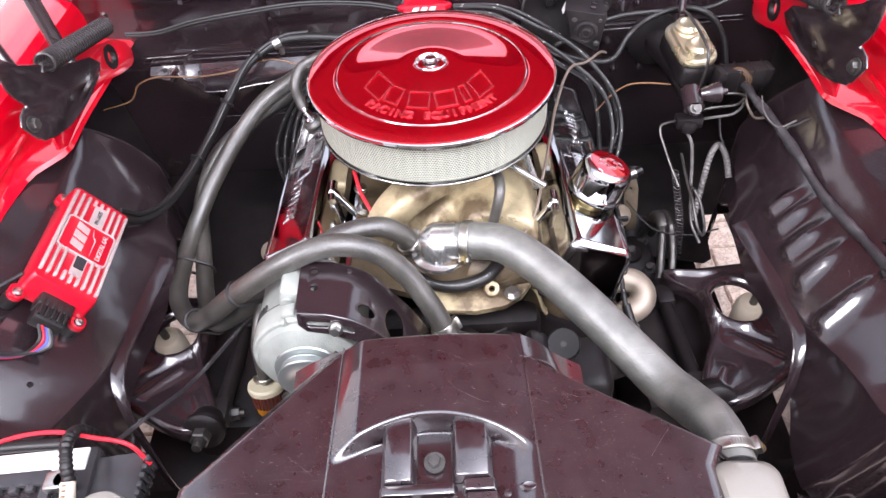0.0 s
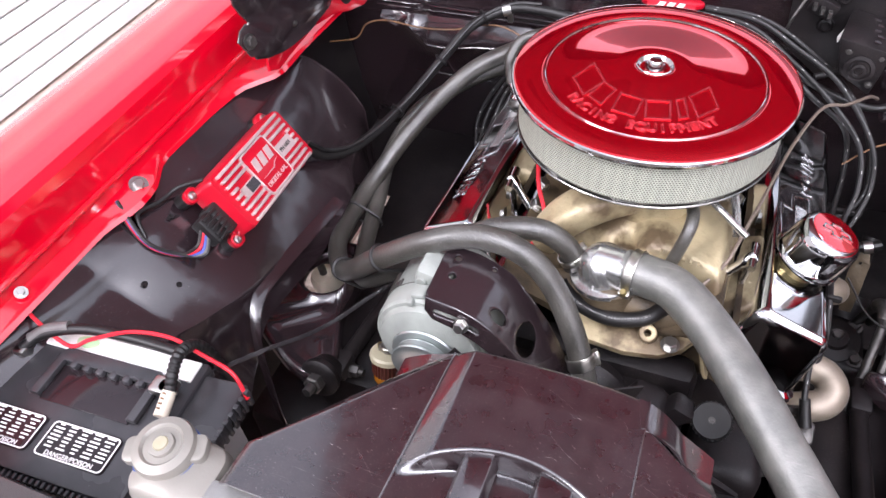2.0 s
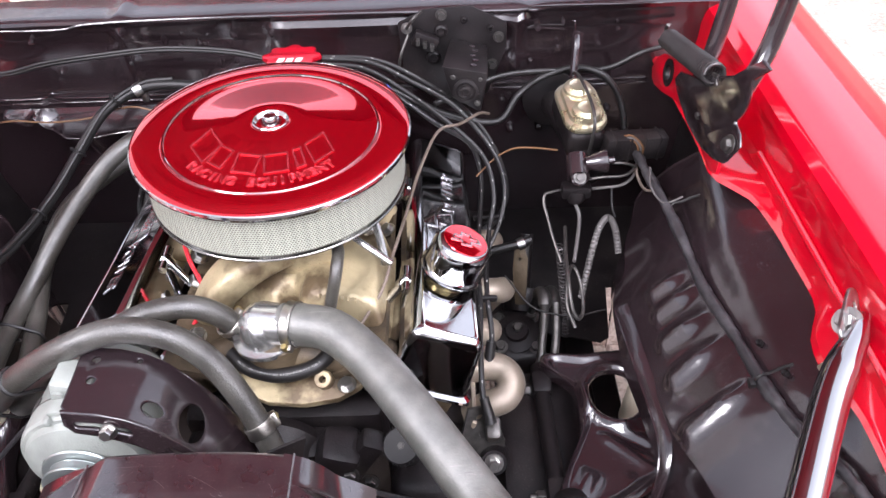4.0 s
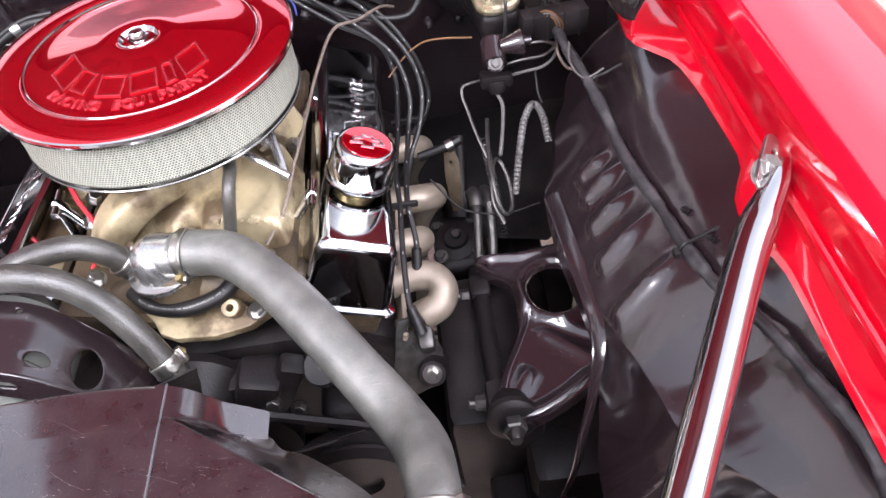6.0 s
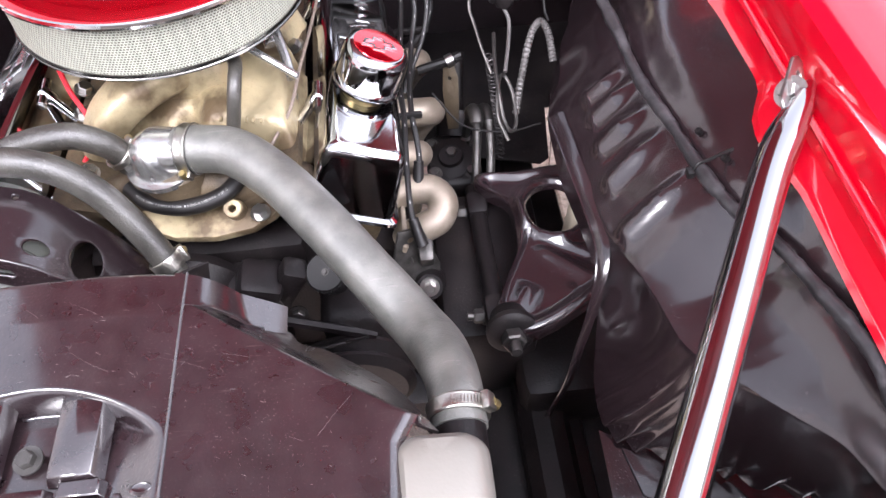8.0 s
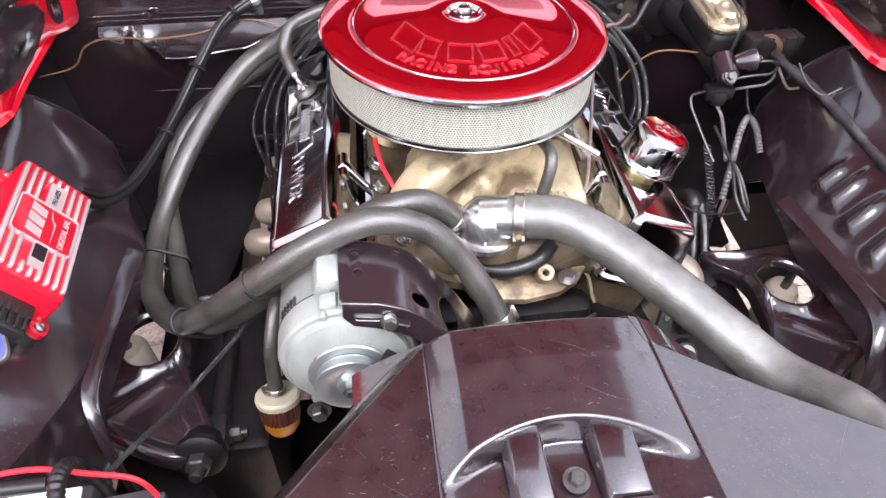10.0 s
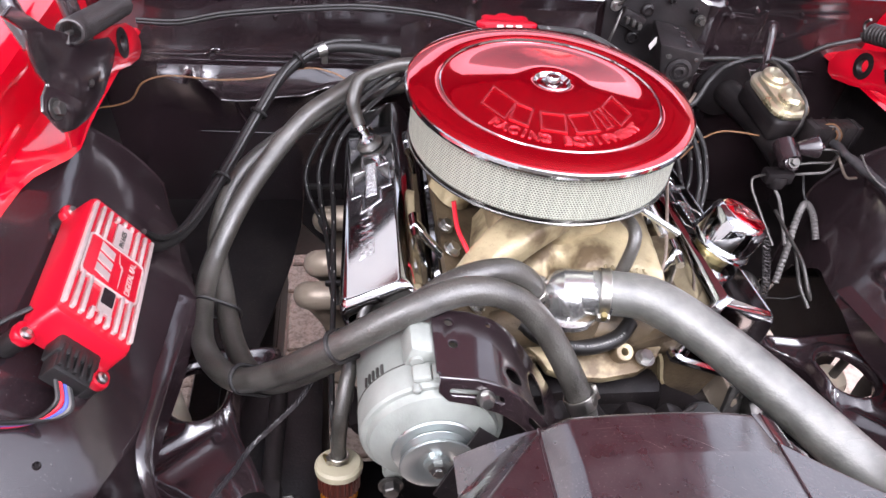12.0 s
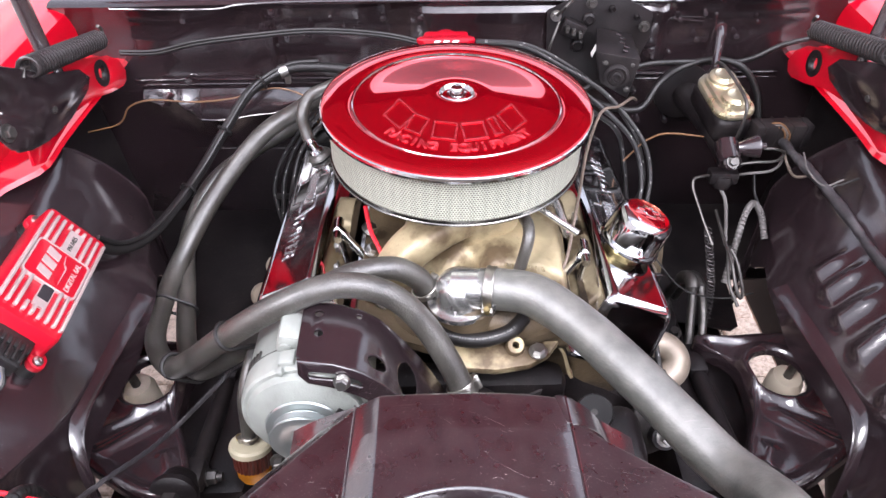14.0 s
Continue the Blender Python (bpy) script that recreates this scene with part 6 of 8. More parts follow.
lathe(bm, [(0, 0), (0.0225, 0), (0.0225, 0.011), (0.021, 0.0135), (0, 0.0130)], PM, 40)
knob = part("knurled_cap", bm, CABLE, ps, "black knurled plastic cap")
for k in range(28):
    bm = bmesh.new()
    box(bm, (0.002, 0.0022, 0.010), PM @ Matrix.Rotation(2 * math.pi * k / 28, 4, "Z") @ Matrix.Translation((0.0228, 0, 0.006)), 0.0006)
    part("knurl", bm, CABLE, knob)
bm = bmesh.new()
bolt(bm, PM @ Vector((0, 0, 0.0128)), PM.to_3x3() @ Vector((0, 0, 1)), 0.003, 0.003)
part("cap_rivet", bm, DARKSTEEL, ps)
bm = bmesh.new()
plate(bm, [[(-0.03, -0.06), (0.03, -0.05), (0.035, 0.0), (0.015, 0.06), (-0.015, 0.06), (-0.03, 0.0)], circle(0, 0.045, 0.006)], 0.006, Matrix.Translation((0.250, 0.655, 0.585)) @ Matrix.Rotation(radians(70), 4, "X") @ Matrix.Rotation(0.3, 4, "Y"), 0.001)
box(bm, (0.02, 0.03, 0.035), Matrix.Translation((0.268, 0.66, 0.612)) @ Matrix.Rotation(0.4, 4, "X"), 0.006)
part("pump_bracket", bm, DARKSTEEL, ps, "greasy steel mounting bracket")
bm = bmesh.new()
lathe(bm, [(0, 0), (0.017, 0), (0.020, -0.012), (0.02, -0.04), (0, -0.04)], axis_pose((0.268, 0.632, 0.575), (-0.05, -0.75, 0.65)), 24)
part("bracket_cup", bm, BLACK_DULL, ps)
bm = bmesh.new()
bolt(bm, (0.268, 0.632, 0.576), (-0.05, -0.75, 0.65), 0.0075, 0.012, 1.7)
part("pulley_bolt", bm, STEEL, ps, "bright flanged bolt")
# ---- ignition box on the inner fender ----
ig = thing("ignition_box", (-0.52, 0.72, 0.76), "red finned ignition control box with pale lettering", "ignition box")
ey = Vector((-0.07, 0.99, -0.08)).normalized()
ex = Vector((0.613, 0.0, -0.79))
ex = (ex - ey * ex.dot(ey)).normalized()
ez = ex.cross(ey)
mid = Vector((-0.4985, 0.723, 0.8155))
IG = Matrix(((ex.x, ey.x, ez.x, mid.x), (ex.y, ey.y, ez.y, mid.y), (ex.z, ey.z, ez.z, mid.z), (0, 0, 0, 1)))
W, LN, H = 0.086, 0.190, 0.050
bm = bmesh.new()
lv = []
for z, w, l in ((-H, W + 0.004, LN + 0.006), (-0.010, W + 0.001, LN + 0.001), (-0.0055, W - 0.002, LN - 0.003), (-0.0048, W - 0.008, LN - 0.012)):
    lv.append([bm.verts.new(IG @ Vector((px, py, z))) for px, py in rounded(w, l, 0.007, 4)])
for a, b in zip(lv, lv[1:]):
    for k in range(len(a)):
        j = (k + 1) % len(a)
        bm.faces.new((a[k], a[j], b[j], b[k]))
bm.faces.new(lv[-1])
bm.faces.new(lv[0][::-1])
case = part("case", bm, MSDRED, ig, "red anodised case")
for k in range(9):
    x = -0.0385 + 0.0096 * k
    for y0, y1 in ((-0.083, -0.030), (0.030, 0.083)):
        if k in (0, 8):
            if y0 > 0:
                continue
            y0, y1 = -0.083, 0.083
        if y0 > 0 and 3 <= k <= 5:
            y0, y1 = 0.0745, 0.083
        if y0 < 0 and 3 <= k <= 5 and abs(x) < 0.012:
            y0, y1 = -0.083, -0.068
        bm = bmesh.new()
        box(bm, (0.0046, y1 - y0, 0.0065), IG @ Matrix.Translation((x, (y0 + y1) / 2, -0.0025)), 0.0012)
        part("fin", bm, BARE, case, "bare machined cooling fin")
bm = bmesh.new()
plate(bm, [rounded(0.068, 0.063, 0.006)], 0.004, IG @ Matrix.Translation((0.0, 0.0, -0.0028)), 0.0006)
part("badge_panel", bm, MSDRED, case)
bm = bmesh.new()
plate(bm, [rounded(0.070, 0.065, 0.007), rounded(0.067, 0.062, 0.006)], 0.0050, IG @ Matrix.Translation((0.0, 0.0, -0.0024)), 0.0006)
part("badge_border", bm, BARE, case)
TX = IG @ Matrix.Rotation(radians(90), 4, "Z")
bm = bmesh.new()
words(bm, "DIGITAL 6AL", 0.0096, TX @ Matrix.Translation((-0.0, -0.0215, -0.0004)), 0.0004, 0.95, 0.0001)
part("lettering", bm, BARE, case, "pale printed words")
bm = bmesh.new()
for k, sh in enumerate((-0.017, 0.0, 0.017)):
    plate(bm, [[(-0.0075, -0.009), (0.0045, -0.009), (0.0095, 0.009), (-0.0030, 0.009)]], 0.0010, TX @ Matrix.Translation((sh, 0.011, -0.0004)))
plate(bm, [[(-0.026, -0.0030), (0.010, -0.0022), (0.012, 0.002), (0.026, 0.004), (0.008, -0.0005), (0.006, -0.0042)]], 0.0010, TX @ Matrix.Translation((0.0, -0.0065, -0.0004)))
part("maker_mark", bm, BARE, case, "pale slanted maker's blocks and swoosh")
bm = bmesh.new()
plate(bm, [rounded(0.020, 0.044, 0.001)], 0.003, IG @ Matrix.Translation((0.002, 0.052, -0.0025)))
part("number_plate", bm, BARE, case)
bm = bmesh.new()
words(bm, "PN 6425", 0.0082, TX @ Matrix.Translation((0.052, -0.002, -0.0008)), 0.0004, 0.95, 0.0002)
part("lettering", bm, DARKSTEEL, case)
bm = bmesh.new()
plate(bm, [rounded(0.017, 0.036, 0.002)], 0.003, IG @ Matrix.Translation((0.003, -0.050, -0.0028)))
part("window_frame", bm, BARE, case)
bm = bmesh.new()
plate(bm, [rounded(0.014, 0.022, 0.001)], 0.003, IG @ Matrix.Translation((0.003, -0.045, -0.0020)))
part("dial_window", bm, GLASSBLACK, case)
for px, py in ((-0.042, -0.099), (0.042, -0.099), (-0.042, 0.094), (0.042, 0.094)):
    bm = bmesh.new()
    plate(bm, [rounded(0.017, 0.020, 0.007)], 0.010, IG @ Matrix.Translation((px, py, -0.046)), 0.002)
    part("mounting_foot", bm, MSDRED, case)
    bm = bmesh.new()
    lathe(bm, [(0.0, 0), (0.0065, 0), (0.006, 0.003), (0.003, 0.0042), (0, 0.003)], IG @ Matrix.Translation((px, py - 0.003 * (1 if py < 0 else -1), -0.041)), 18)
    part("screw", bm, STEEL, case)
    bm = bmesh.new()
    lathe(bm, [(0, 0), (0.011, 0), (0.011, -0.022), (0, -0.022)], IG @ Matrix.Translation((px, py, -0.050)), 18)
    part("rubber_foot", bm, CABLE, case)
bm = bmesh.new()
box(bm, (0.046, 0.022, 0.026), IG @ Matrix.Translation((0.004, -0.104, -0.0360)), 0.004)
box(bm, (0.040, 0.024, 0.022), IG @ Matrix.Translation((0.004, -0.124, -0.037)), 0.003)
plug = part("connector", bm, CABLE, ig, "black ribbed plug")
for k in range(5):
    bm = bmesh.new()
    box(bm, (0.004, 0.028, 0.028), IG @ Matrix.Translation((-0.012 + 0.008 * k, -0.118, -0.036)), 0.001)
    part("rib", bm, CABLE, plug)
pl = IG @ Vector((0.002, -0.134, -0.038))
for k, (mm, dx) in enumerate(((CABLE, -0.006), (WIRERED, -0.002), (WIREBLUE, 0.003), (WIREGREY, 0.006), (CABLE, 0.009))):
    bm = bmesh.new()
    s = pl + ex * dx
    tube(bm, [s, s + Vector((0.002, -0.02, -0.012)), (-0.545 + dx * 0.4, 0.555, 0.782 + dx * 0.3), (-0.572 + dx * 0.3, 0.540, 0.806 + dx * 0.5), (-0.600, 0.548 + dx * 0.4, 0.832 + dx * 0.5), (-0.622 + dx * 0.2, 0.562, 0.852)], 0.0024, 8)
    part("lead", bm, mm, plug)
bm = bmesh.new()
s = IG @ Vector((-0.046, -0.07, -0.04))
tube(bm, [s, s + Vector((-0.03, -0.02, -0.005)), (-0.592, 0.60, 0.826), (-0.598, 0.565, 0.832), (-0.578, 0.545, 0.812)], 0.0028, 8)
part("lead", bm, CABLE, plug)

# ---- battery ----
bt = thing("battery", (-0.512, 0.315, 0.61), "grey-black car battery with pale label strip and handle", "battery")
BT = Matrix.Translation((-0.512, 0.318, 0.80)) @ Matrix.Rotation(radians(3), 4, "Z")
bm = bmesh.new()
box(bm, (0.252, 0.172, 0.165), BT @ Matrix.Translation((0, 0, -0.108)), 0.006)
part("lower_case", bm, BATTLIGHT, bt, "light grey lower case")
bm = bmesh.new()
box(bm, (0.254, 0.174, 0.024), BT @ Matrix.Translation((0, 0, -0.014)), 0.004)
cover = part("cover", bm, BATTERY, bt, "dark grey ribbed cover")
bm = bmesh.new()
box(bm, (0.200, 0.026, 0.004), BT @ Matrix.Translation((0.018, 0.071, -0.001)), 0.001)
part("label_strip", bm, WHITE, cover, "white label strip")
bm = bmesh.new()
plate(bm, [circle(-0.03, 0.072, 0.010, 20, 1.5, 0.8)], 0.001, BT @ Matrix.Translation((0, 0, 0.0016)))
part("printed_dot", bm, mat("green_print", (0.45, 0.62, 0.36), 0.5), cover)
bm = bmesh.new()
for k in range(34):
    box(bm, (0.004, 0.010, 0.012), BT @ Matrix.Translation((-0.122 + 0.0074 * k, -0.088, -0.012)), 0.001)
part("ribs", bm, BATTERY, cover)
for x, w in ((-0.052, 0.088), (0.046, 0.088)):
    bm = bmesh.new()
    plate(bm, [rounded(w, 0.042, 0.006)], 0.003, BT @ Matrix.Translation((x, -0.045, -0.0005)))
    lab = part("warning_label", bm, GLASSBLACK, cover, "dark warning label with pale print bars")
    bm = bmesh.new()
    plate(bm, [rounded(w - 0.002, 0.040, 0.005), rounded(w - 0.005, 0.037, 0.004)], 0.0034, BT @ Matrix.Translation((x, -0.045, -0.0003)))
    rnd = random.Random(int(w * 1000 + x * 1000))
    for c in range(5):
        for r in range(7):
            ln = rnd.uniform(0.005, 0.013)
            box(bm, (ln, 0.0018, 0.0006), BT @ Matrix.Translation((x - 0.032 + 0.016 * c, -0.0535 + 0.0043 * r, 0.0012)))
    part("print_mark", bm, WHITE, lab)
    bm = bmesh.new()
    words(bm, "DANGER/POISON", 0.0074, BT @ Matrix.Translation((x, -0.0605, 0.0012)), 0.0003, 1.05, 0.0001)
    part("lettering", bm, WHITE, lab, "white warning words")
# carrying handle lying in its recess
bm = bmesh.new()
plate(bm, [[(-0.062, 0.048), (0.062, 0.048), (0.068, 0.040), (0.068, -0.012), (0.060, -0.012), (0.060, 0.034), (-0.060, 0.034), (-0.060, -0.012), (-0.068, -0.012), (-0.068, 0.040)]], 0.008, BT @ Matrix.Translation((0.022, 0.008, 0.004)), 0.0015)
for k in range(6):
    box(bm, (0.010, 0.012, 0.010), BT @ Matrix.Translation((-0.022 + 0.018 * k, 0.040, 0.003)), 0.003)
part("handle", bm, BATTERY, bt, "folded grey carrying handle")
bm = bmesh.new()
box(bm, (0.118, 0.045, 0.002), BT @ Matrix.Translation((0.022, 0.015, -0.0005)), 0.0005)
part("handle_recess", bm, GLASSBLACK, cover)
for x in (-0.095, 0.105):
    bm = bmesh.new()
    lathe(bm, [(0, 0), (0.009, 0), (0.008, 0.016), (0, 0.016)], BT @ Matrix.Translation((x, 0.040, 0)), 16)
    box(bm, (0.030, 0.022, 0.012), BT @ Matrix.Translation((x - 0.004, 0.040, 0.010)), 0.004)
    part("terminal", bm, STEEL, bt, "grey lead terminal clamp")
# battery leads
lead = thing("battery_lead", (-0.39, 0.39, 0.80), "thick black battery cable with ribbed sleeve", "cable")
bm = bmesh.new()
LB = [(-0.395, 0.352, 0.818), (-0.398, 0.372, 0.835), (-0.400, 0.392, 0.842), (-0.402, 0.412, 0.828), (-0.405, 0.428, 0.79), (-0.405, 0.44, 0.70)]
tube(bm, LB, lambda t: 0.0066 + 0.0007 * math.sin(t * 130), 12, 16)
part("sleeve", bm, CABLE, lead)
bm = bmesh.new()
tube(bm, [(-0.393, 0.330, 0.812), (-0.395, 0.342, 0.815), (-0.396, 0.356, 0.822)], 0.0078, 14)
part("ferrule", bm, IVORY, lead, "pale crimped ferrule with orange print")
bm = bmesh.new()
for k in range(4):
    box(bm, (0.004, 0.0022, 0.001), Matrix.Translation((-0.3945, 0.334 + 0.0048 * k, 0.8225 + 0.0022 * k)) @ Matrix.Rotation(0.5, 4, "X"))
part("print_mark", bm, WIREORANGE, lead)
neg = thing("battery_lead", (-0.61, 0.33, 0.80), "grey battery cable with crimped lug", "cable")
bm = bmesh.new()
tube(bm, [(-0.607, 0.352, 0.812), (-0.585, 0.372, 0.822), (-0.54, 0.392, 0.824), (-0.48, 0.402, 0.818), (-0.42, 0.405, 0.815)], 0.0062, 12)
part("cable", bm, CABLE, neg)
bm = bmesh.new()
tube(bm, [(-0.600, 0.362, 0.818), (-0.585, 0.376, 0.824), (-0.560, 0.388, 0.826)], 0.0075, 12)
part("sleeve", bm, WIREGREY, neg)
rw = thing("red_wire", (-0.5, 0.40, 0.81), "thin red wire lying over the battery", "wire")
bm = bmesh.new()
tube(bm, [(-0.640, 0.395, 0.84), (-0.60, 0.380, 0.83), (-0.555, 0.372, 0.812), (-0.53, 0.385, 0.818), (-0.48, 0.402, 0.832), (-0.43, 0.410, 0.832), (-0.385, 0.405, 0.825), (-0.350, 0.402, 0.812), (-0.332, 0.392, 0.785)], 0.0024, 10)
part("wire", bm, WIRERED, rw)
bm = bmesh.new()
box(bm, (0.055, 0.075, 0.022), Matrix.Translation((-0.362, 0.365, 0.782)) @ Matrix.Rotation(0.1, 4, "Z"), 0.004)
jb = thing("cable_cover", (-0.362, 0.365, 0.77), "grey-black plastic cable cover beside the battery", "cable cover")
shell = part("shell", bm, BATTERY, jb)
for k in range(7):
    bm = bmesh.new()
    box(bm, (0.006, 0.006, 0.026), Matrix.Translation((-0.334, 0.335 + 0.010 * k, 0.782)), 0.001)
    part("rib", bm, BATTERY, shell)
bm = bmesh.new()
strap = spline([(-0.425, 0.42, 0.745), (-0.398, 0.50, 0.705), (-0.378, 0.56, 0.67), (-0.362, 0.606, 0.652), (-0.335, 0.62, 0.674), (-0.311, 0.633, 0.694), (-0.299, 0.66, 0.69), (-0.293, 0.70, 0.66)], 40)
for turn in range(3):
    tube(bm, [q + 0.0013 * Vector((math.cos(k * 0.22 + 2.1 * turn), 0.3 * math.sin(k * 0.22 + 2.1 * turn), math.sin(k * 0.22 + 2.1 * turn))) for k, q in enumerate(strap)], 0.0019, 6, 1)
solo("starter_cable", bm, TAPE, (-0.362, 0.606, 0.652), "thin taped black cable running down to the engine", "cable")

# ---- chrome brace rod ----
rod = thing("fender_brace", (0.52, 0.43, 0.85), "polished chrome brace rod bolted to the fender", "brace rod")
ra, rb = Vector((0.618, 0.600, 0.893)), Vector((0.378, 0.190, 0.862))
d = (rb - ra).normalized()
bm = bmesh.new()
bend = Vector((0.014, 0.0, 0.004))
tube(bm, [ra + d * 0.006 + bend, ra + d * 0.035 + bend * 0.75, ra + d * 0.07 + bend * 0.3, ra + d * 0.12, ra + d * 0.25, rb], lambda t: 0.0055 + 0.011 * min(1, t * 2.4) ** 0.8, 28, 8)
part("tube", bm, CHROME, rod, "polished chrome tube")
bm = bmesh.new()
plate(bm, [rounded(0.070, 0.028, 0.012), circle(-0.016, 0.0, 0.006)], 0.004, Matrix.Translation(ra + d * 0.005) @ d.to_track_quat("X", "Z").to_matrix().to_4x4() @ Matrix.Rotation(radians(-50), 4, "X"), 0.001)
part("flattened_end", bm, STEEL, rod, "flattened bare steel end")
bm = bmesh.new()
bolt(bm, (0.611, 0.590, 0.893), (-0.75, -0.15, 0.62), 0.009, 0.010, 1.7)
part("brace_bolt", bm, STEEL, rod, "bright hexagon bolt and washer")
bm = bmesh.new()
box(bm, (0.022, 0.030, 0.012), Matrix.Translation((0.598, 0.556, 0.848)) @ Matrix.Rotation(0.6, 4, "Y"), 0.002)
for k in range(3):
    box(bm, (0.004, 0.004, 0.004), Matrix.Translation((0.590, 0.548 + 0.008 * k, 0.857)), 0.0006)
part("clip_nut", bm, GOLD, rod, "brassy clip nut")

# ---- control arms ----
ARM_EDGE = [(-0.054, -0.012), (-0.057, -0.055), (-0.068, -0.092), (-0.085, -0.120), (-0.105, -0.150), (-0.108, -0.172), (-0.080, -0.192), (-0.060, -0.194), (-0.024, -0.178), (0.022, -0.150), (0.075, -0.115), (0.115, -0.06), (0.125, 0.02), (0.10, 0.075), (0.05, 0.088), (0.0, 0.084), (-0.045, 0.080), (-0.090, 0.085), (-0.100, 0.072), (-0.094, 0.054), (-0.068, 0.038), (-0.057, 0.018)]


def arm_reach(a):
    """Distance from the hole's middle to the arm's edge in a direction."""
    c, s = math.cos(a), math.sin(a)
    best = 0.0
    for (xa, ya), (xb, yb) in zip(ARM_EDGE, ARM_EDGE[1:] + ARM_EDGE[:1]):
        den = c * (yb - ya) - s * (xb - xa)
        if abs(den) > 1e-9:
            r, t = (xa * (yb - ya) - ya * (xb - xa)) / den, (xa * s - ya * c) / den
            if r > 0 and -1e-6 <= t <= 1 + 1e-6:
                best = max(best, r)
    return best


def pressed_arm(side, u, v):
    """A stamped arm round its big hole: raised rims, turned-down edges and two long ribs."""
    a = 2 * math.pi * u
    hole = 1 / math.hypot(math.cos(a) / 0.037, math.sin(a) / 0.044)
    ro = sum(w * arm_reach(a + k * 0.05) for k, w in ((-1, 0.25), (0, 0.5), (1, 0.25)))
    span = max(0.004, ro - hole)
    t = min(1.0, max(0.0, (v - 0.06) / 0.86))
    r = lerp(hole, hole + span, t)
    x, y = r * math.cos(a), r * math.sin(a)
    into, out = t * span, (1 - t) * span
    z = 0.598 - 0.10 * y + 0.012 * math.exp(-((into - 0.008) / 0.009) ** 2) + 0.008 * math.exp(-((out - 0.010) / 0.010) ** 2)
    for xa, ya, xb, yb in ((-0.030, -0.068, 0.030, -0.125), (-0.004, -0.058, 0.060, -0.100), (-0.055, -0.125, -0.075, -0.155)):
        ln = math.hypot(xb - xa, yb - ya)
        s = ((x - xa) * (xb - xa) + (y - ya) * (yb - ya)) / ln ** 2
        d = ((x - xa) * (yb - ya) - (y - ya) * (xb - xa)) / ln
        z += 0.007 * math.exp(-(d / 0.009) ** 2) * math.exp(-max(0.0, abs(s - 0.5) - 0.42) ** 2 / 0.02)
    if v < 0.06:
        z -= 0.010 * (1 - v / 0.06)
    if v > 0.92:
        z -= 0.022 * (v - 0.92) / 0.08
    return Vector((side * (0.442 + x), 0.718 + y, z))


arms = {}
for side in (-1, 1):
    arm = thing("control_arm", (side * 0.42, 0.66, 0.56), "gloss black pressed upper control arm with large hole", "control arm", "control arms")
    arms[side] = arm
    bm = bmesh.new()
    sheet(bm, lambda u, v: pressed_arm(side, u, v), 120, 34, 0.003)
    pressed = part("pressed_arm", bm, BLACK, arm, "gloss black pressed steel arm", 60)
    bm = bmesh.new()
    tube(bm, [(side * 0.345, 0.80, 0.560), (side * 0.345, 0.70, 0.572), (side * 0.345, 0.545, 0.600)], 0.012, 14)
    box(bm, (0.03, 0.04, 0.03), Matrix.Translation((side * 0.345, 0.762, 0.566)), 0.008)
    box(bm, (0.03, 0.04, 0.03), Matrix.Translation((side * 0.345, 0.572, 0.596)), 0.008)
    part("cross_shaft", bm, BLACK_DULL, arm, "dull black cross shaft")
    for yy, zz in ((0.760, 0.560), (0.572, 0.590)):
        bm = bmesh.new()
        bolt(bm, (side * 0.331, yy, zz), (-side, 0, 0.1), 0.0095, 0.012, 1.2)
        lathe(bm, [(0, 0), (0.0055, 0), (0.0055, 0.022), (0, 0.022)], axis_pose((side * 0.331, yy, zz), (-side, 0, 0.1)), 12)
        part("shaft_bolt", bm, DARKSTEEL, arm)
    # bushing with big nut at the front
    bm = bmesh.new()
    JM = axis_pose((side * 0.357, 0.532, 0.612), (0.0, -0.93, 0.30))
    lathe(bm, [(0, -0.03), (0.022, -0.03), (0.026, -0.012), (0.030, -0.008), (0.030, 0.0), (0.026, 0.004), (0.017, 0.006), (0, 0.006)], JM, 30)
    part("bushing", bm, BLACK_DULL, arm, "black rubber bushing and washer")
    bm = bmesh.new()
    lathe(bm, [(0, 0.006), (0.0145, 0.006), (0.0145, 0.018), (0.012, 0.020), (0, 0.020)], JM, 6)
    lathe(bm, [(0, 0.02), (0.0072, 0.02), (0.0072, 0.032), (0.006, 0.034), (0, 0.034)], JM, 16)
    part("bushing_nut", bm, DARKSTEEL, arm, "steel nut on a threaded end")

for side in (-1, 1):
    bm = bmesh.new()
    foot = axis_pose((side * 0.512, 0.800, 0.418), (side * 0.05, -0.05, 1))
    lathe(bm, [(0, 0), (0.027, 0), (0.027, 0.07), (0.022, 0.08), (0.0, 0.08)], foot, 24)
    sh = part("shock_absorber", bm, IVORY, arms[side], "beige shock absorber below the arm")
    bm = bmesh.new()
    lathe(bm, [(0, 0.08), (0.007, 0.08), (0.007, 0.16), (0.0, 0.16)], foot, 14)
    part("piston_rod", bm, DARKSTEEL, sh)

# ---- taped harness on the inner fender ----
har = thing("wiring_harness", (0.55, 0.65, 0.78), "thick harness wrapped in glossy black tape", "wiring harness")
bm = bmesh.new()
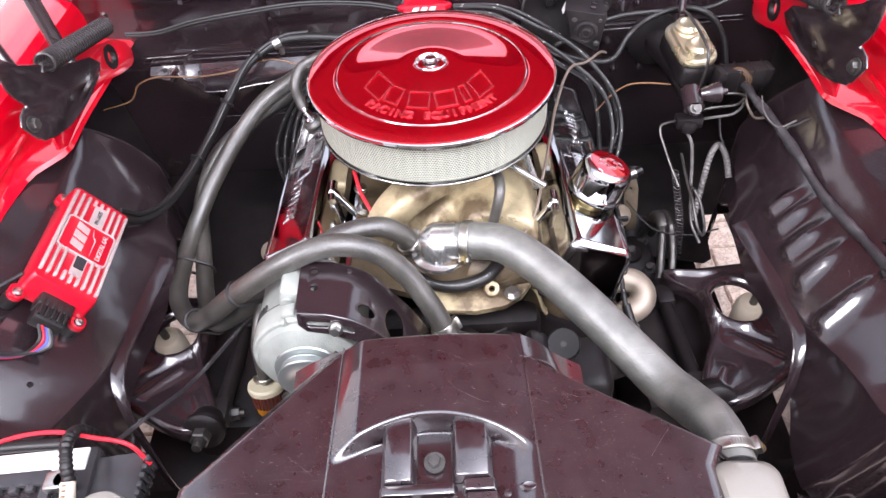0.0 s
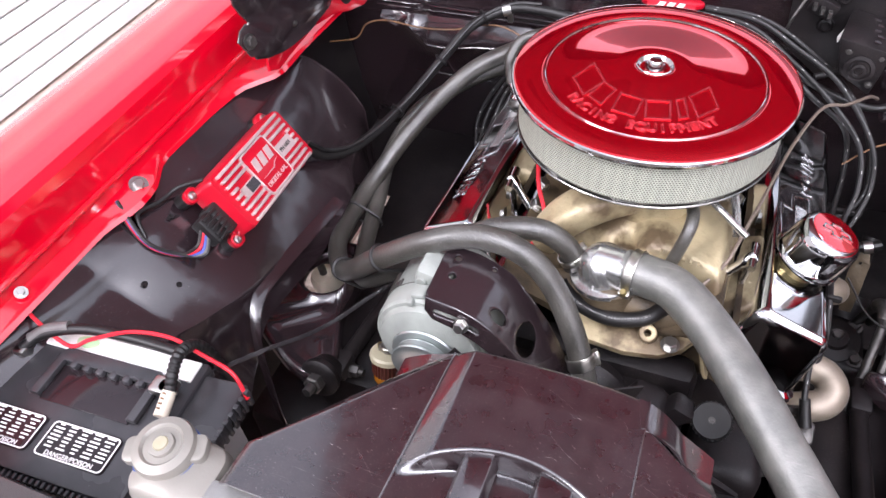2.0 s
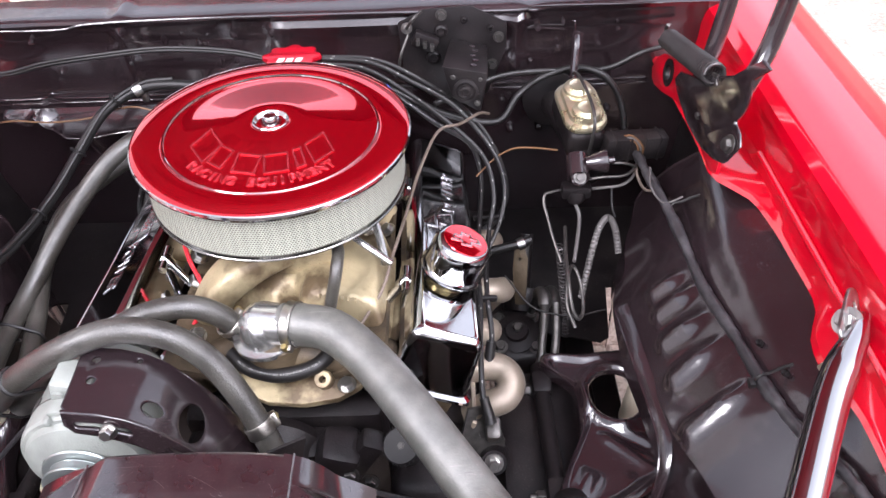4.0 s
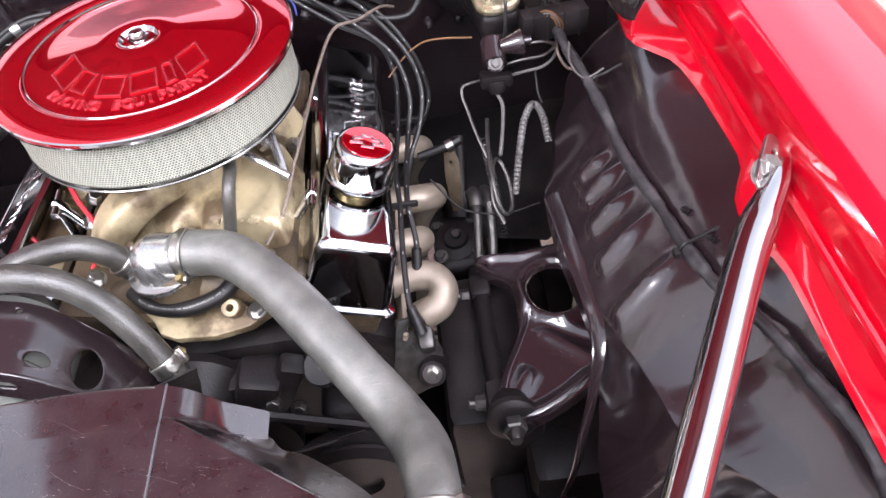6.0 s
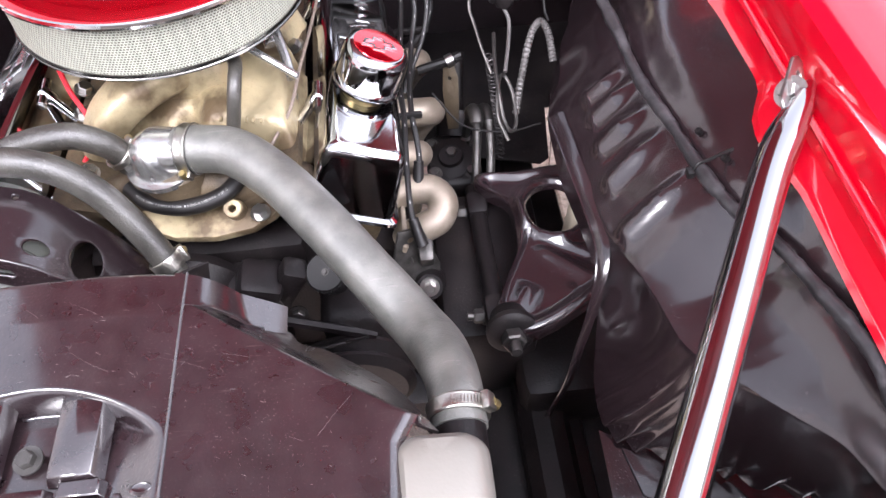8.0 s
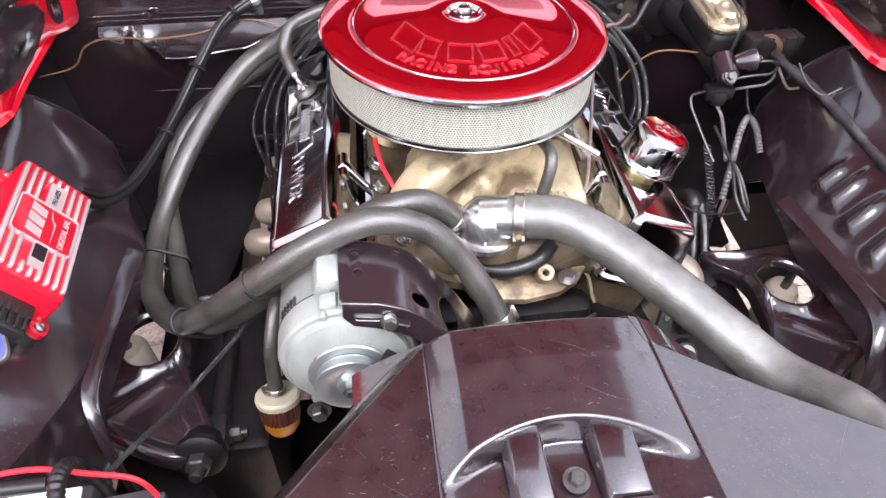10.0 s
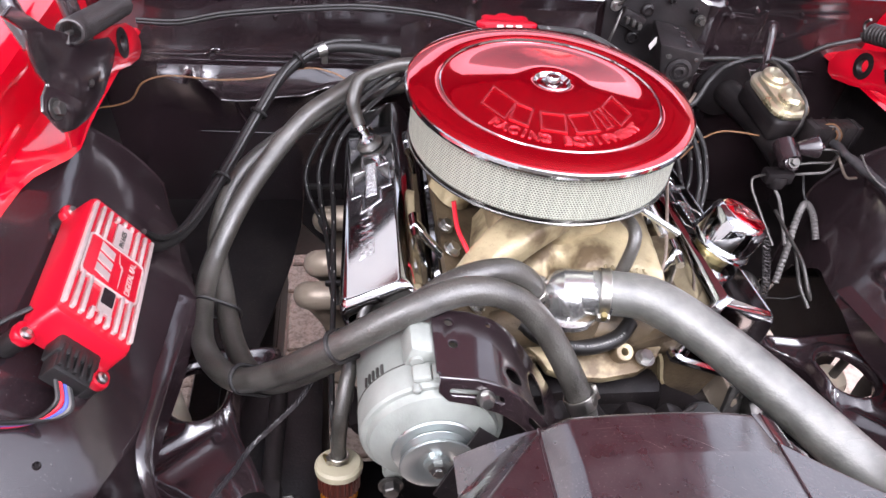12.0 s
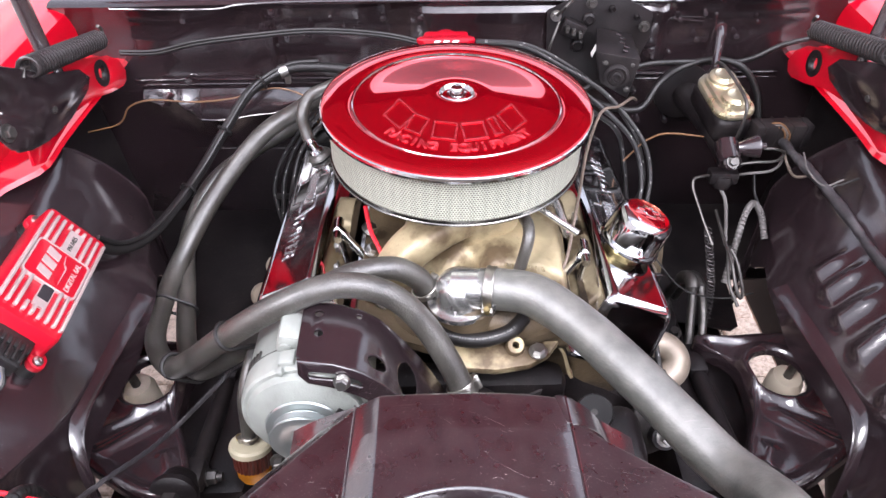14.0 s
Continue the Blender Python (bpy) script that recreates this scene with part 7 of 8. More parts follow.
HR = [(0.510, 1.045, 0.782), (0.513, 1.005, 0.782), (0.516, 0.965, 0.785), (0.524, 0.90, 0.786), (0.530, 0.835, 0.783), (0.535, 0.752, 0.780), (0.546, 0.664, 0.789), (0.553, 0.588, 0.797), (0.566, 0.526, 0.805), (0.582, 0.481, 0.815), (0.594, 0.422, 0.824), (0.606, 0.362, 0.830), (0.606, 0.300, 0.825), (0.60, 0.23, 0.80)]
rnd = random.Random(4)
wob = [rnd.uniform(-1, 1) for _ in range(400)]
tube(bm, HR, lambda t: 0.0070 + 0.0008 * wob[int(t * 140)] + 0.0008 * math.sin(t * 50), 12, 12)
part("taped_sleeve", bm, TAPE, har)
for y, x, z in ((0.592, 0.553, 0.798), (0.90, 0.538, 0.784)):
    bm = bmesh.new()
    tube(bm, [(x - 0.012, y - 0.002, z - 0.008), (x - 0.006, y, z + 0.008), (x + 0.006, y + 0.003, z + 0.009), (x + 0.022, y + 0.008, z + 0.012), (x + 0.032, y + 0.010, z + 0.014)], 0.0018, 6)
    box(bm, (0.007, 0.010, 0.008), Matrix.Translation((x - 0.012, y - 0.002, z - 0.002)), 0.001)
    part("strap", bm, CABLE, har, "black strap into the panel")
# ---- steering gear and lines ----
sg = thing("steering_gear", (0.325, 0.90, 0.45), "dark greasy steering gear box with steel lines", "steering gear")
bm = bmesh.new()
box(bm, (0.085, 0.12, 0.11), Matrix.Translation((0.328, 0.910, 0.462)), 0.02, 3)
lathe(bm, [(0, 0), (0.036, 0), (0.036, 0.012), (0.02, 0.016), (0.018, 0.022), (0, 0.022)], axis_pose((0.324, 0.903, 0.512), (-0.1, -0.2, 1)), 28)
tube(bm, [(0.335, 0.95, 0.48), (0.345, 1.02, 0.54), (0.352, 1.07, 0.59)], 0.012, 14)
lathe(bm, [(0, -0.02), (0.032, -0.02), (0.034, 0.0), (0.03, 0.02), (0, 0.02)], axis_pose((0.340, 0.985, 0.515), (0.1, 0.6, 0.6)), 20)
part("gear_case", bm, BLACK_DULL, sg)
for x, y in ((0.295, 0.877), (0.352, 0.874), (0.295, 0.938), (0.352, 0.940), (0.324, 0.902)):
    bm = bmesh.new()
    bolt(bm, (x, y, 0.517 if x != 0.324 else 0.532), (-0.1, -0.25, 1), 0.008, 0.008)
    part("gear_bolt", bm, DARKSTEEL, sg)
for k, pts in enumerate(([(0.350, 0.955, 0.50), (0.356, 0.915, 0.60), (0.360, 0.88, 0.625), (0.355, 0.84, 0.585), (0.345, 0.80, 0.55), (0.31, 0.74, 0.50)], [(0.372, 0.955, 0.52), (0.376, 0.92, 0.60), (0.378, 0.87, 0.60), (0.372, 0.82, 0.56), (0.352, 0.77, 0.52)])):
    bm = bmesh.new()
    tube(bm, pts, lambda t: 0.0065 + (0.004 if 0.2 < t < 0.45 else 0), 12, 10)
    part("pressure_line", bm, DARKSTEEL, sg, "dark steel hydraulic line")

# ---- brassy bracket and clip behind the header ----
ck = thing("line_bracket", (0.335, 0.985, 0.52), "brassy stamped bracket with bright steel clip", "bracket")
bm = bmesh.new()
plate(bm, [[(-0.008, -0.06), (0.008, -0.06), (0.011, -0.02), (0.013, 0.02), (0.006, 0.045), (-0.008, 0.04), (-0.012, 0.0)], circle(0, 0.02, 0.003)], 0.002, Matrix.Translation((0.333, 0.985, 0.585)) @ Matrix.Rotation(radians(62), 4, "X") @ Matrix.Rotation(radians(-12), 4, "Y"), 0.0006)
part("strip", bm, VALLEY, ck, "brassy stamped strip")
bm = bmesh.new()
lathe(bm, [(0.0085, -0.006), (0.0100, -0.006), (0.0102, 0.0), (0.0100, 0.006), (0.0085, 0.006)], axis_pose((0.335, 1.005, 0.628), (0.9, 0.2, 0.25)), 24, close=True)
part("clip", bm, STEEL, ck, "bright steel clip")
bm = bmesh.new()
tube(bm, [(0.285, 1.0, 0.618), (0.305, 1.002, 0.622), (0.335, 1.005, 0.628), (0.352, 1.01, 0.632)], 0.0075, 10)
part("plug_end", bm, CABLE, ck)

# ---- master cylinder ----
mc = thing("master_cylinder", (0.415, 1.06, 0.80), "black master cylinder with gold plated lid", "master cylinder")
MC = Matrix.Translation((0.428, 1.098, 0.826)) @ Matrix.Rotation(radians(8), 4, "Z") @ Matrix.Rotation(radians(10), 4, "X")
bm = bmesh.new()
lv = []
for z, w, l, r in ((-0.002, 0.066, 0.108, 0.026), (0.004, 0.068, 0.110, 0.027), (0.008, 0.064, 0.106, 0.025), (0.010, 0.054, 0.096, 0.022), (0.016, 0.050, 0.090, 0.020), (0.017, 0.044, 0.084, 0.018)):
    lv.append([bm.verts.new(MC @ Vector((px, py, z))) for px, py in rounded(w, l, r, 6)])
for a, b in zip(lv, lv[1:]):
    for k in range(len(a)):
        j = (k + 1) % len(a)
        bm.faces.new((a[k], a[j], b[j], b[k]))
bm.faces.new(lv[-1])
for yy in (-0.026, 0.026):
    lathe(bm, [(0.023, 0.014), (0.021, 0.022), (0.014, 0.026), (0.008, 0.0235), (0, 0.024)], MC @ Matrix.Translation((0, yy, 0)), 28)
part("lid", bm, GOLD, mc, "gold zinc plated lid with two domes")
bm = bmesh.new()
tube(bm, [MC @ Vector((0.0, 0.07, -0.01)), MC @ Vector((0.004, 0.055, 0.026)), MC @ Vector((0.008, 0.0, 0.030)), MC @ Vector((0.004, -0.055, 0.026)), MC @ Vector((0, -0.068, -0.02)), MC @ Vector((0, -0.06, -0.045))], 0.0026, 8)
part("bail_wire", bm, DARKSTEEL, mc, "spring wire clip over the lid")
bm = bmesh.new()
box(bm, (0.060, 0.112, 0.045), MC @ Matrix.Translation((0, 0, -0.026)), 0.012, 3)
tube(bm, [(0.40, 1.23, 0.772), MC @ Vector((0, 0.0, -0.06)), MC @ Vector((0, -0.085, -0.06))], 0.024, 18)
lathe(bm, [(0, 0), (0.05, 0), (0.05, 0.012), (0.03, 0.02), (0, 0.02)], axis_pose((0.40, 1.225, 0.772), (0, -1, 0.1)), 24)
part("cylinder_body", bm, BLACK_DULL, mc)
bm = bmesh.new()
tube(bm, [(0.415, 1.020, 0.789), (0.414, 1.002, 0.783), (0.414, 0.985, 0.777)], 0.017, 18)
lathe(bm, [(0.011, 0.0), (0.0125, 0.002), (0.0125, 0.006), (0.010, 0.008), (0.0, 0.008)], axis_pose((0.414, 0.985, 0.777), (0, -0.75, 0.66)), 20)
part("cylinder_nose", bm, BLACK, mc, "glossy black nose of the cylinder")
bm = bmesh.new()
bolt(bm, (0.414, 0.978, 0.783), (0, -0.75, 0.66), 0.0065, 0.005)
part("end_plug", bm, DARKSTEEL, mc, "dark steel end plug")
bm = bmesh.new()
lathe(bm, [(0, 0), (0.009, 0), (0.0105, 0.004), (0.0175, 0.027), (0.0175, 0.031), (0.014, 0.033), (0.006, 0.033), (0.005, 0.043), (0, 0.043)], axis_pose((0.425, 1.000, 0.793), (0.031, 0.000, 0.003)), 24)
part("pressure_switch", bm, BLACK, mc, "glossy black conical switch")
bm = bmesh.new()
box(bm, (0.046, 0.024, 0.022), Matrix.Translation((0.415, 1.000, 0.742)), 0.005)
lathe(bm, [(0, 0), (0.016, 0), (0.017, 0.008), (0.011, 0.020), (0, 0.022)], axis_pose((0.415, 1.000, 0.742), (0, -0.3, -1)), 20)
part("proportioning_valve", bm, BLACK_DULL, mc, "dark steel brake valve block")
bm = bmesh.new()
PG = Matrix.Translation((0.508, 1.050, 0.788)) @ Matrix.Rotation(radians(4), 4, "Y") @ Matrix.Rotation(radians(8), 4, "Z")
box(bm, (0.098, 0.030, 0.040), PG, 0.004)
for k in range(4):
    box(bm, (0.003, 0.034, 0.042), PG @ Matrix.Translation((-0.036 + 0.024 * k, 0, 0)), 0.001)
part("switch_plug", bm, BLACK_DULL, mc, "black plug on the brake switch")
for k, mm in enumerate((WIREORANGE, WIREGREY, WIREORANGE)):
    bm = bmesh.new()
    tube(bm, [PG @ Vector((-0.028, 0.004 - 0.006 * k, 0.012)), PG @ Vector((-0.012, -0.010 - 0.002 * k, 0.024 - 0.003 * k)), PG @ Vector((0.006 - 0.004 * k, -0.018, 0.008)), PG @ Vector((0.010 - 0.004 * k, -0.014, -0.016))], 0.0015, 6)
    part("plug_lead", bm, mm, mc)
for k, pts in enumerate(([(0.465, 0.998, 0.793), (0.482, 0.995, 0.794), (0.499, 1.000, 0.784), (0.505, 1.010, 0.767)],
                         [(0.429, 0.990, 0.770), (0.452, 0.985, 0.777), (0.479, 0.985, 0.778), (0.495, 0.995, 0.779), (0.505, 1.010, 0.781)],
                         [(0.436, 0.998, 0.745), (0.454, 0.985, 0.757), (0.478, 0.985, 0.760), (0.495, 0.995, 0.763), (0.506, 1.010, 0.767)],
                         [(0.504, 1.010, 0.780), (0.504, 0.990, 0.771), (0.516, 0.980, 0.754), (0.538, 0.985, 0.749)],
                         [(0.393, 0.998, 0.745), (0.376, 0.990, 0.748), (0.365, 0.985, 0.747), (0.363, 0.975, 0.737), (0.367, 0.960, 0.725), (0.374, 0.930, 0.706), (0.384, 0.900, 0.684)],
                         [(0.414, 0.990, 0.723), (0.419, 0.975, 0.712), (0.414, 0.945, 0.700), (0.403, 0.900, 0.685)],
                         [(0.475, 1.020, 0.729), (0.475, 1.000, 0.707), (0.478, 0.985, 0.698)])):
    bm = bmesh.new()
    tube(bm, pts, 0.0022 if k != 5 else 0.0028, 8)
    part("brake_line", bm, (DARKSTEEL, DARKSTEEL, WIREGREY, WIRETAN, DARKSTEEL, WIREGREY, CABLE)[k], mc, "thin steel brake line")
bm = bmesh.new()
line = []
for k in range(160):
    t = k / 159
    base = spline([(0.384, 0.93, 0.69), (0.388, 0.90, 0.65), (0.392, 0.88, 0.61), (0.395, 0.87, 0.55)], 20)[int(t * 60)]
    line.append(base + 0.006 * Vector((math.cos(k * 1.1), math.sin(k * 1.1), 0)))
tube(bm, line, 0.0014, 5, 1)
part("coiled_guard", bm, SPRING, mc, "coiled wire guard on the brake line")
bm = bmesh.new()
tube(bm, [(0.421, 0.90, 0.605), (0.432, 0.925, 0.655), (0.447, 0.955, 0.697), (0.463, 0.971, 0.709), (0.473, 0.957, 0.698), (0.477, 0.930, 0.670)], lambda t: 0.0052 + 0.0008 * math.sin(t * 260), 10, 24)
solo("spring_sleeved_hose", bm, WIREGREY, (0.45, 0.93, 0.65), "pale hooked hose in a coiled spring sleeve", "hose")
bm = bmesh.new()
lp = [(0.392, 0.94, 0.72), (0.385, 0.88, 0.72), (0.383, 0.83, 0.715), (0.386, 0.80, 0.692), (0.395, 0.795, 0.675), (0.405, 0.815, 0.672), (0.405, 0.85, 0.69), (0.396, 0.87, 0.705), (0.386, 0.85, 0.71), (0.380, 0.81, 0.69), (0.390, 0.785, 0.668)]
tube(bm, lp, 0.0026, 8)
solo("looped_wire", bm, DARKSTEEL, (0.39, 0.85, 0.69), "loose grey wire hanging in a loop", "wire")

# ---- wiper motor on the firewall ----
wm = thing("wiper_motor", (0.23, 1.17, 0.84), "dull black wiper motor on a bolted plate", "wiper motor")
bm = bmesh.new()
plate(bm, [[(-0.085, 0.055), (-0.045, 0.075), (0.03, 0.078), (0.085, 0.05), (0.085, 0.01), (0.055, -0.07), (-0.02, -0.085), (-0.08, -0.04)]], 0.004, Matrix.Translation((0.232, 1.196, 0.875)) @ Matrix.Rotation(radians(86), 4, "X"), 0.001)
part("mounting_plate", bm, BLACK_DULL, wm)
bm = bmesh.new()
corners = [(0.228, 1.192, 0.906), (0.287, 1.192, 0.893), (0.285, 1.192, 0.828), (0.236, 1.192, 0.840), (0.213, 1.112, 0.901), (0.284, 1.100, 0.892), (0.272, 1.100, 0.823), (0.226, 1.114, 0.845)]
vs = [bm.verts.new(q) for q in corners]
for f in ((0, 1, 2, 3), (4, 5, 6, 7), (0, 1, 5, 4), (1, 2, 6, 5), (2, 3, 7, 6), (3, 0, 4, 7)):
    bm.faces.new([vs[k] for k in f])
bmesh.ops.recalc_face_normals(bm, faces=bm.faces[:])
bmesh.ops.bevel(bm, geom=bm.edges[:], offset=0.004, segments=2, affect="EDGES", profile=0.5)
motor = part("motor_case", bm, BLACK_DULL, wm, "dull black square motor case")
MF = axis_pose((0.250, 1.104, 0.862), (-0.15, -0.98, 0.12))
bm = bmesh.new()
lathe(bm, [(0, 0), (0.020, 0), (0.020, 0.004), (0.015, 0.0055), (0.013, 0.003), (0.0105, 0.003), (0.0095, 0.008), (0.006, 0.009), (0.005, 0.005), (0, 0.005)], MF, 28)
part("bearing_boss", bm, BLACK_DULL, motor)
for px, py in ((-0.020, 0.022), (0.022, 0.020), (0.018, -0.020)):
    bm = bmesh.new()
    bolt(bm, MF @ Vector((px, py, 0.0)), MF.to_3x3() @ Vector((0, 0, 1)), 0.0035, 0.003)
    part("case_screw", bm, DARKSTEEL, motor)
for k in range(5):
    bm = bmesh.new()
    box(bm, (0.009, 0.006, 0.002), Matrix.Translation((0.262 + 0.004 * (k % 2), 1.118 + 0.015 * k, 0.8975)) @ Matrix.Rotation(radians(11), 4, "Y"), 0.0006)
    part("case_rib", bm, BLACK, motor)
bm = bmesh.new()
plate(bm, [[(-0.005, -0.011), (0.004, -0.010), (0.006, 0.011), (-0.003, 0.012)]], 0.001, Matrix.Translation((0.2195, 1.150, 0.884)) @ Matrix.Rotation(radians(11), 4, "Z") @ Matrix.Rotation(radians(-82), 4, "Y") @ Matrix.Rotation(radians(70), 4, "Z"))
part("paper_tag", bm, WHITE, motor, "small white paper tag")
bm = bmesh.new()
box(bm, (0.040, 0.016, 0.026), Matrix.Translation((0.188, 1.186, 0.905)) @ Matrix.Rotation(radians(24), 4, "Y"), 0.003)
block = part("terminal_block", bm, BLACK_DULL, wm, "black terminal block with spade tabs")
for k in range(3):
    bm = bmesh.new()
    box(bm, (0.006, 0.012, 0.010), Matrix.Translation((0.177 + 0.011 * k, 1.175, 0.910 - 0.005 * k)), 0.001)
    part("spade_tab", bm, DARKSTEEL, block)
for x, z, r in ((0.214, 0.918, 0.011), (0.200, 0.873, 0.012), (0.250, 0.935, 0.006), (0.292, 0.920, 0.005)):
    bm = bmesh.new()
    lathe(bm, [(0, 0), (r, 0), (r * 0.9, 0.004), (r * 0.6, 0.006), (r * 0.5, 0.003), (0, 0.003)], axis_pose((x, 1.194, z), (0, -1, 0.07)), 18)
    part("pressed_boss", bm, BLACK_DULL, wm)
for x, z in ((0.160, 0.925), (0.305, 0.905), (0.295, 0.858), (0.215, 0.945)):
    bm = bmesh.new()
    bolt(bm, (x, 1.192, z), (0, -1, 0.1), 0.006, 0.009, 1.5)
    part("plate_bolt", bm, STEEL if x == 0.160 else DARKSTEEL, wm)
bm = bmesh.new()
tube(bm, [(0.163, 1.17, 0.925), (0.150, 1.15, 0.90), (0.145, 1.155, 0.87)], 0.0022, 8)
tube(bm, [(0.160, 1.18, 0.93), (0.172, 1.17, 0.95), (0.185, 1.185, 0.955)], 0.0025, 8)
part("ground_strap", bm, DARKSTEEL, wm)

# ---- distributor behind the cleaner ----
ds = thing("distributor", (-0.005, 1.135, 0.80), "red distributor cap with plug leads", "distributor")
DM = axis_pose((-0.005, 1.135, 0.848), (0.0, -0.05, 1))
bm = bmesh.new()
lathe(bm, [(0, -0.10), (0.03, -0.10), (0.035, -0.02), (0.052, -0.015), (0.052, 0.03), (0.046, 0.042), (0, 0.046)], DM, 30)
part("cap", bm, MSDRED, ds, "red distributor cap")
for k in range(8):
    bm = bmesh.new()
    lathe(bm, [(0, 0.03), (0.008, 0.03), (0.008, 0.050), (0, 0.050)], DM @ Matrix.Rotation(radians(45 * k), 4, "Z") @ Matrix.Translation((0.038, 0, 0)), 10)
    part("terminal", bm, CABLE, ds)
bm = bmesh.new()
for k in range(3):
    plate(bm, [[(-0.006, -0.006), (0.003, -0.006), (0.006, 0.006), (-0.003, 0.006)]], 0.001, DM @ Matrix.Translation((-0.014 + 0.014 * k, -0.012, 0.0465)))
part("maker_mark", bm, WHITE, ds)


bm = bmesh.new()
ring = [((0.040 + 0.004 * math.cos(8 * a)) * math.cos(a), (0.034 + 0.004 * math.cos(8 * a)) * math.sin(a)) for a in [2 * math.pi * k / 64 for k in range(64)]]
plate(bm, [ring], 0.008, Matrix.Translation((-0.018, 1.145, 0.907)) @ Matrix.Rotation(radians(-3), 4, "X"), 0.002)
keeper = part("wire_retainer", bm, MSDRED, ds, "scalloped red plug wire retainer")
bm = bmesh.new()
for k in range(3):
    plate(bm, [[(-0.006, -0.006), (0.003, -0.006), (0.006, 0.006), (-0.003, 0.006)]], 0.0012, Matrix.Translation((-0.032 + 0.014 * k, 1.126, 0.9125)))
part("maker_mark", bm, WHITE, keeper)


def plug_wire(points, label="black plug lead with pale print marks"):
    w = thing("plug_wire", tuple(points[0]), label, "plug wire", "plug wires")
    bm = bmesh.new()
    tube(bm, points, 0.0038, 10, 10)
    part("lead", bm, CABLE, w)
    lead = bpy.data.objects[[c.name for c in w.children][0]]
    ln = spline(points, 30)
    for k in range(6, len(ln) - 3, 22):
        d = (ln[k + 2] - ln[k]).normalized()
        up = Vector((0.1, -0.6, 0.8))
        up = (up - d * up.dot(d)).normalized()
        m = Matrix.Translation(ln[k] + up * 0.0041) @ Matrix((( d.x, up.cross(d).x, up.x, 0), (d.y, up.cross(d).y, up.y, 0), (d.z, up.cross(d).z, up.z, 0), (0, 0, 0, 1)))
        bm = bmesh.new()
        box(bm, (0.0042, 0.0010, 0.0004), m)
        part("print_mark", bm, PRINT, lead)
    bm = bmesh.new()
    a, b = Vector(points[-2]), Vector(points[-1])
    d = (b - a).normalized()
    lathe(bm, [(0, -0.035), (0.0065, -0.035), (0.0075, -0.01), (0.0085, 0.0), (0, 0.0)], axis_pose(b, d), 12)
    part("boot", bm, CABLE, w)
    return w


plug_wire([(0.03, 1.14, 0.905), (0.103, 1.133, 0.90), (0.165, 1.12, 0.872), (0.232, 1.098, 0.838), (0.289, 1.050, 0.785), (0.306, 1.02, 0.737), (0.298, 0.985, 0.70), (0.278, 0.95, 0.672), (0.262, 0.93, 0.64)])
plug_wire([(0.03, 1.13, 0.902), (0.095, 1.12, 0.897), (0.150, 1.10, 0.872), (0.220, 1.060, 0.835), (0.274, 1.035, 0.785), (0.288, 1.0, 0.737), (0.279, 0.96, 0.705), (0.270, 0.88, 0.70), (0.268, 0.815, 0.703), (0.272, 0.77, 0.675), (0.266, 0.745, 0.64)])
plug_wire([(0.03, 1.12, 0.900), (0.090, 1.105, 0.893), (0.140, 1.09, 0.868), (0.200, 1.07, 0.828), (0.254, 1.07, 0.785), (0.270, 1.05, 0.735), (0.264, 0.97, 0.705), (0.256, 0.88, 0.705), (0.258, 0.812, 0.706), (0.255, 0.74, 0.69), (0.255, 0.68, 0.665), (0.264, 0.655, 0.635)])
plug_wire([(0.03, 1.15, 0.903), (0.11, 1.15, 0.895), (0.18, 1.14, 0.862), (0.25, 1.13, 0.81), (0.295, 1.10, 0.755), (0.315, 1.074, 0.69), (0.300, 1.05, 0.65), (0.270, 1.04, 0.625)])
plug_wire([(-0.05, 1.14, 0.89), (-0.13, 1.155, 0.855), (-0.225, 1.145, 0.795), (-0.290, 1.125, 0.725), (-0.318, 1.10, 0.672), (-0.314, 1.07, 0.645), (-0.298, 1.03, 0.635), (-0.280, 0.99, 0.625)])
plug_wire([(-0.05, 1.13, 0.893), (-0.13, 1.14, 0.86), (-0.215, 1.13, 0.80), (-0.270, 1.115, 0.74), (-0.296, 1.09, 0.69), (-0.295, 1.04, 0.665), (-0.286, 0.97, 0.66), (-0.280, 0.90, 0.665), (-0.276, 0.86, 0.66), (-0.268, 0.845, 0.63)])
plug_wire([(-0.05, 1.12, 0.895), (-0.12, 1.12, 0.865), (-0.20, 1.11, 0.805), (-0.258, 1.095, 0.745), (-0.276, 1.06, 0.70), (-0.274, 0.98, 0.685), (-0.274, 0.90, 0.68), (-0.273, 0.845, 0.675), (-0.274, 0.77, 0.67), (-0.275, 0.70, 0.66), (-0.274, 0.652, 0.645), (-0.270, 0.640, 0.615), (-0.268, 0.660, 0.595)])
for side, yy, xx, zz, wide in ((1, 0.812, 0.264, 0.704, 0.036), (1, 0.990, 0.280, 0.700, 0.050), (-1, 0.842, 0.272, 0.672, 0.026), (-1, 1.075, 0.288, 0.658, 0.052)):
    bm = bmesh.new()
    box(bm, (wide, 0.007, 0.010), Matrix.Translation((side * xx, yy, zz)), 0.003)
    solo("wire_separator", bm, CABLE, (side * xx, yy, zz - 0.006), "black plastic plug wire separator", "wire clip", "wire separators")

# ---- firewall wiring ----
bm = bmesh.new()
tube(bm, [(-0.560, 1.195, 0.868), (-0.50, 1.195, 0.868), (-0.43, 1.193, 0.884), (-0.33, 1.19, 0.897), (-0.23, 1.19, 0.904), (-0.12, 1.18, 0.90), (-0.04, 1.16, 0.89)], 0.0032, 8)
tube(bm, [(-0.560, 1.194, 0.873), (-0.50, 1.194, 0.873), (-0.43, 1.192, 0.889), (-0.33, 1.189, 0.902), (-0.23, 1.189, 0.909), (-0.12, 1.179, 0.905), (-0.04, 1.159, 0.895)], 0.0026, 8)
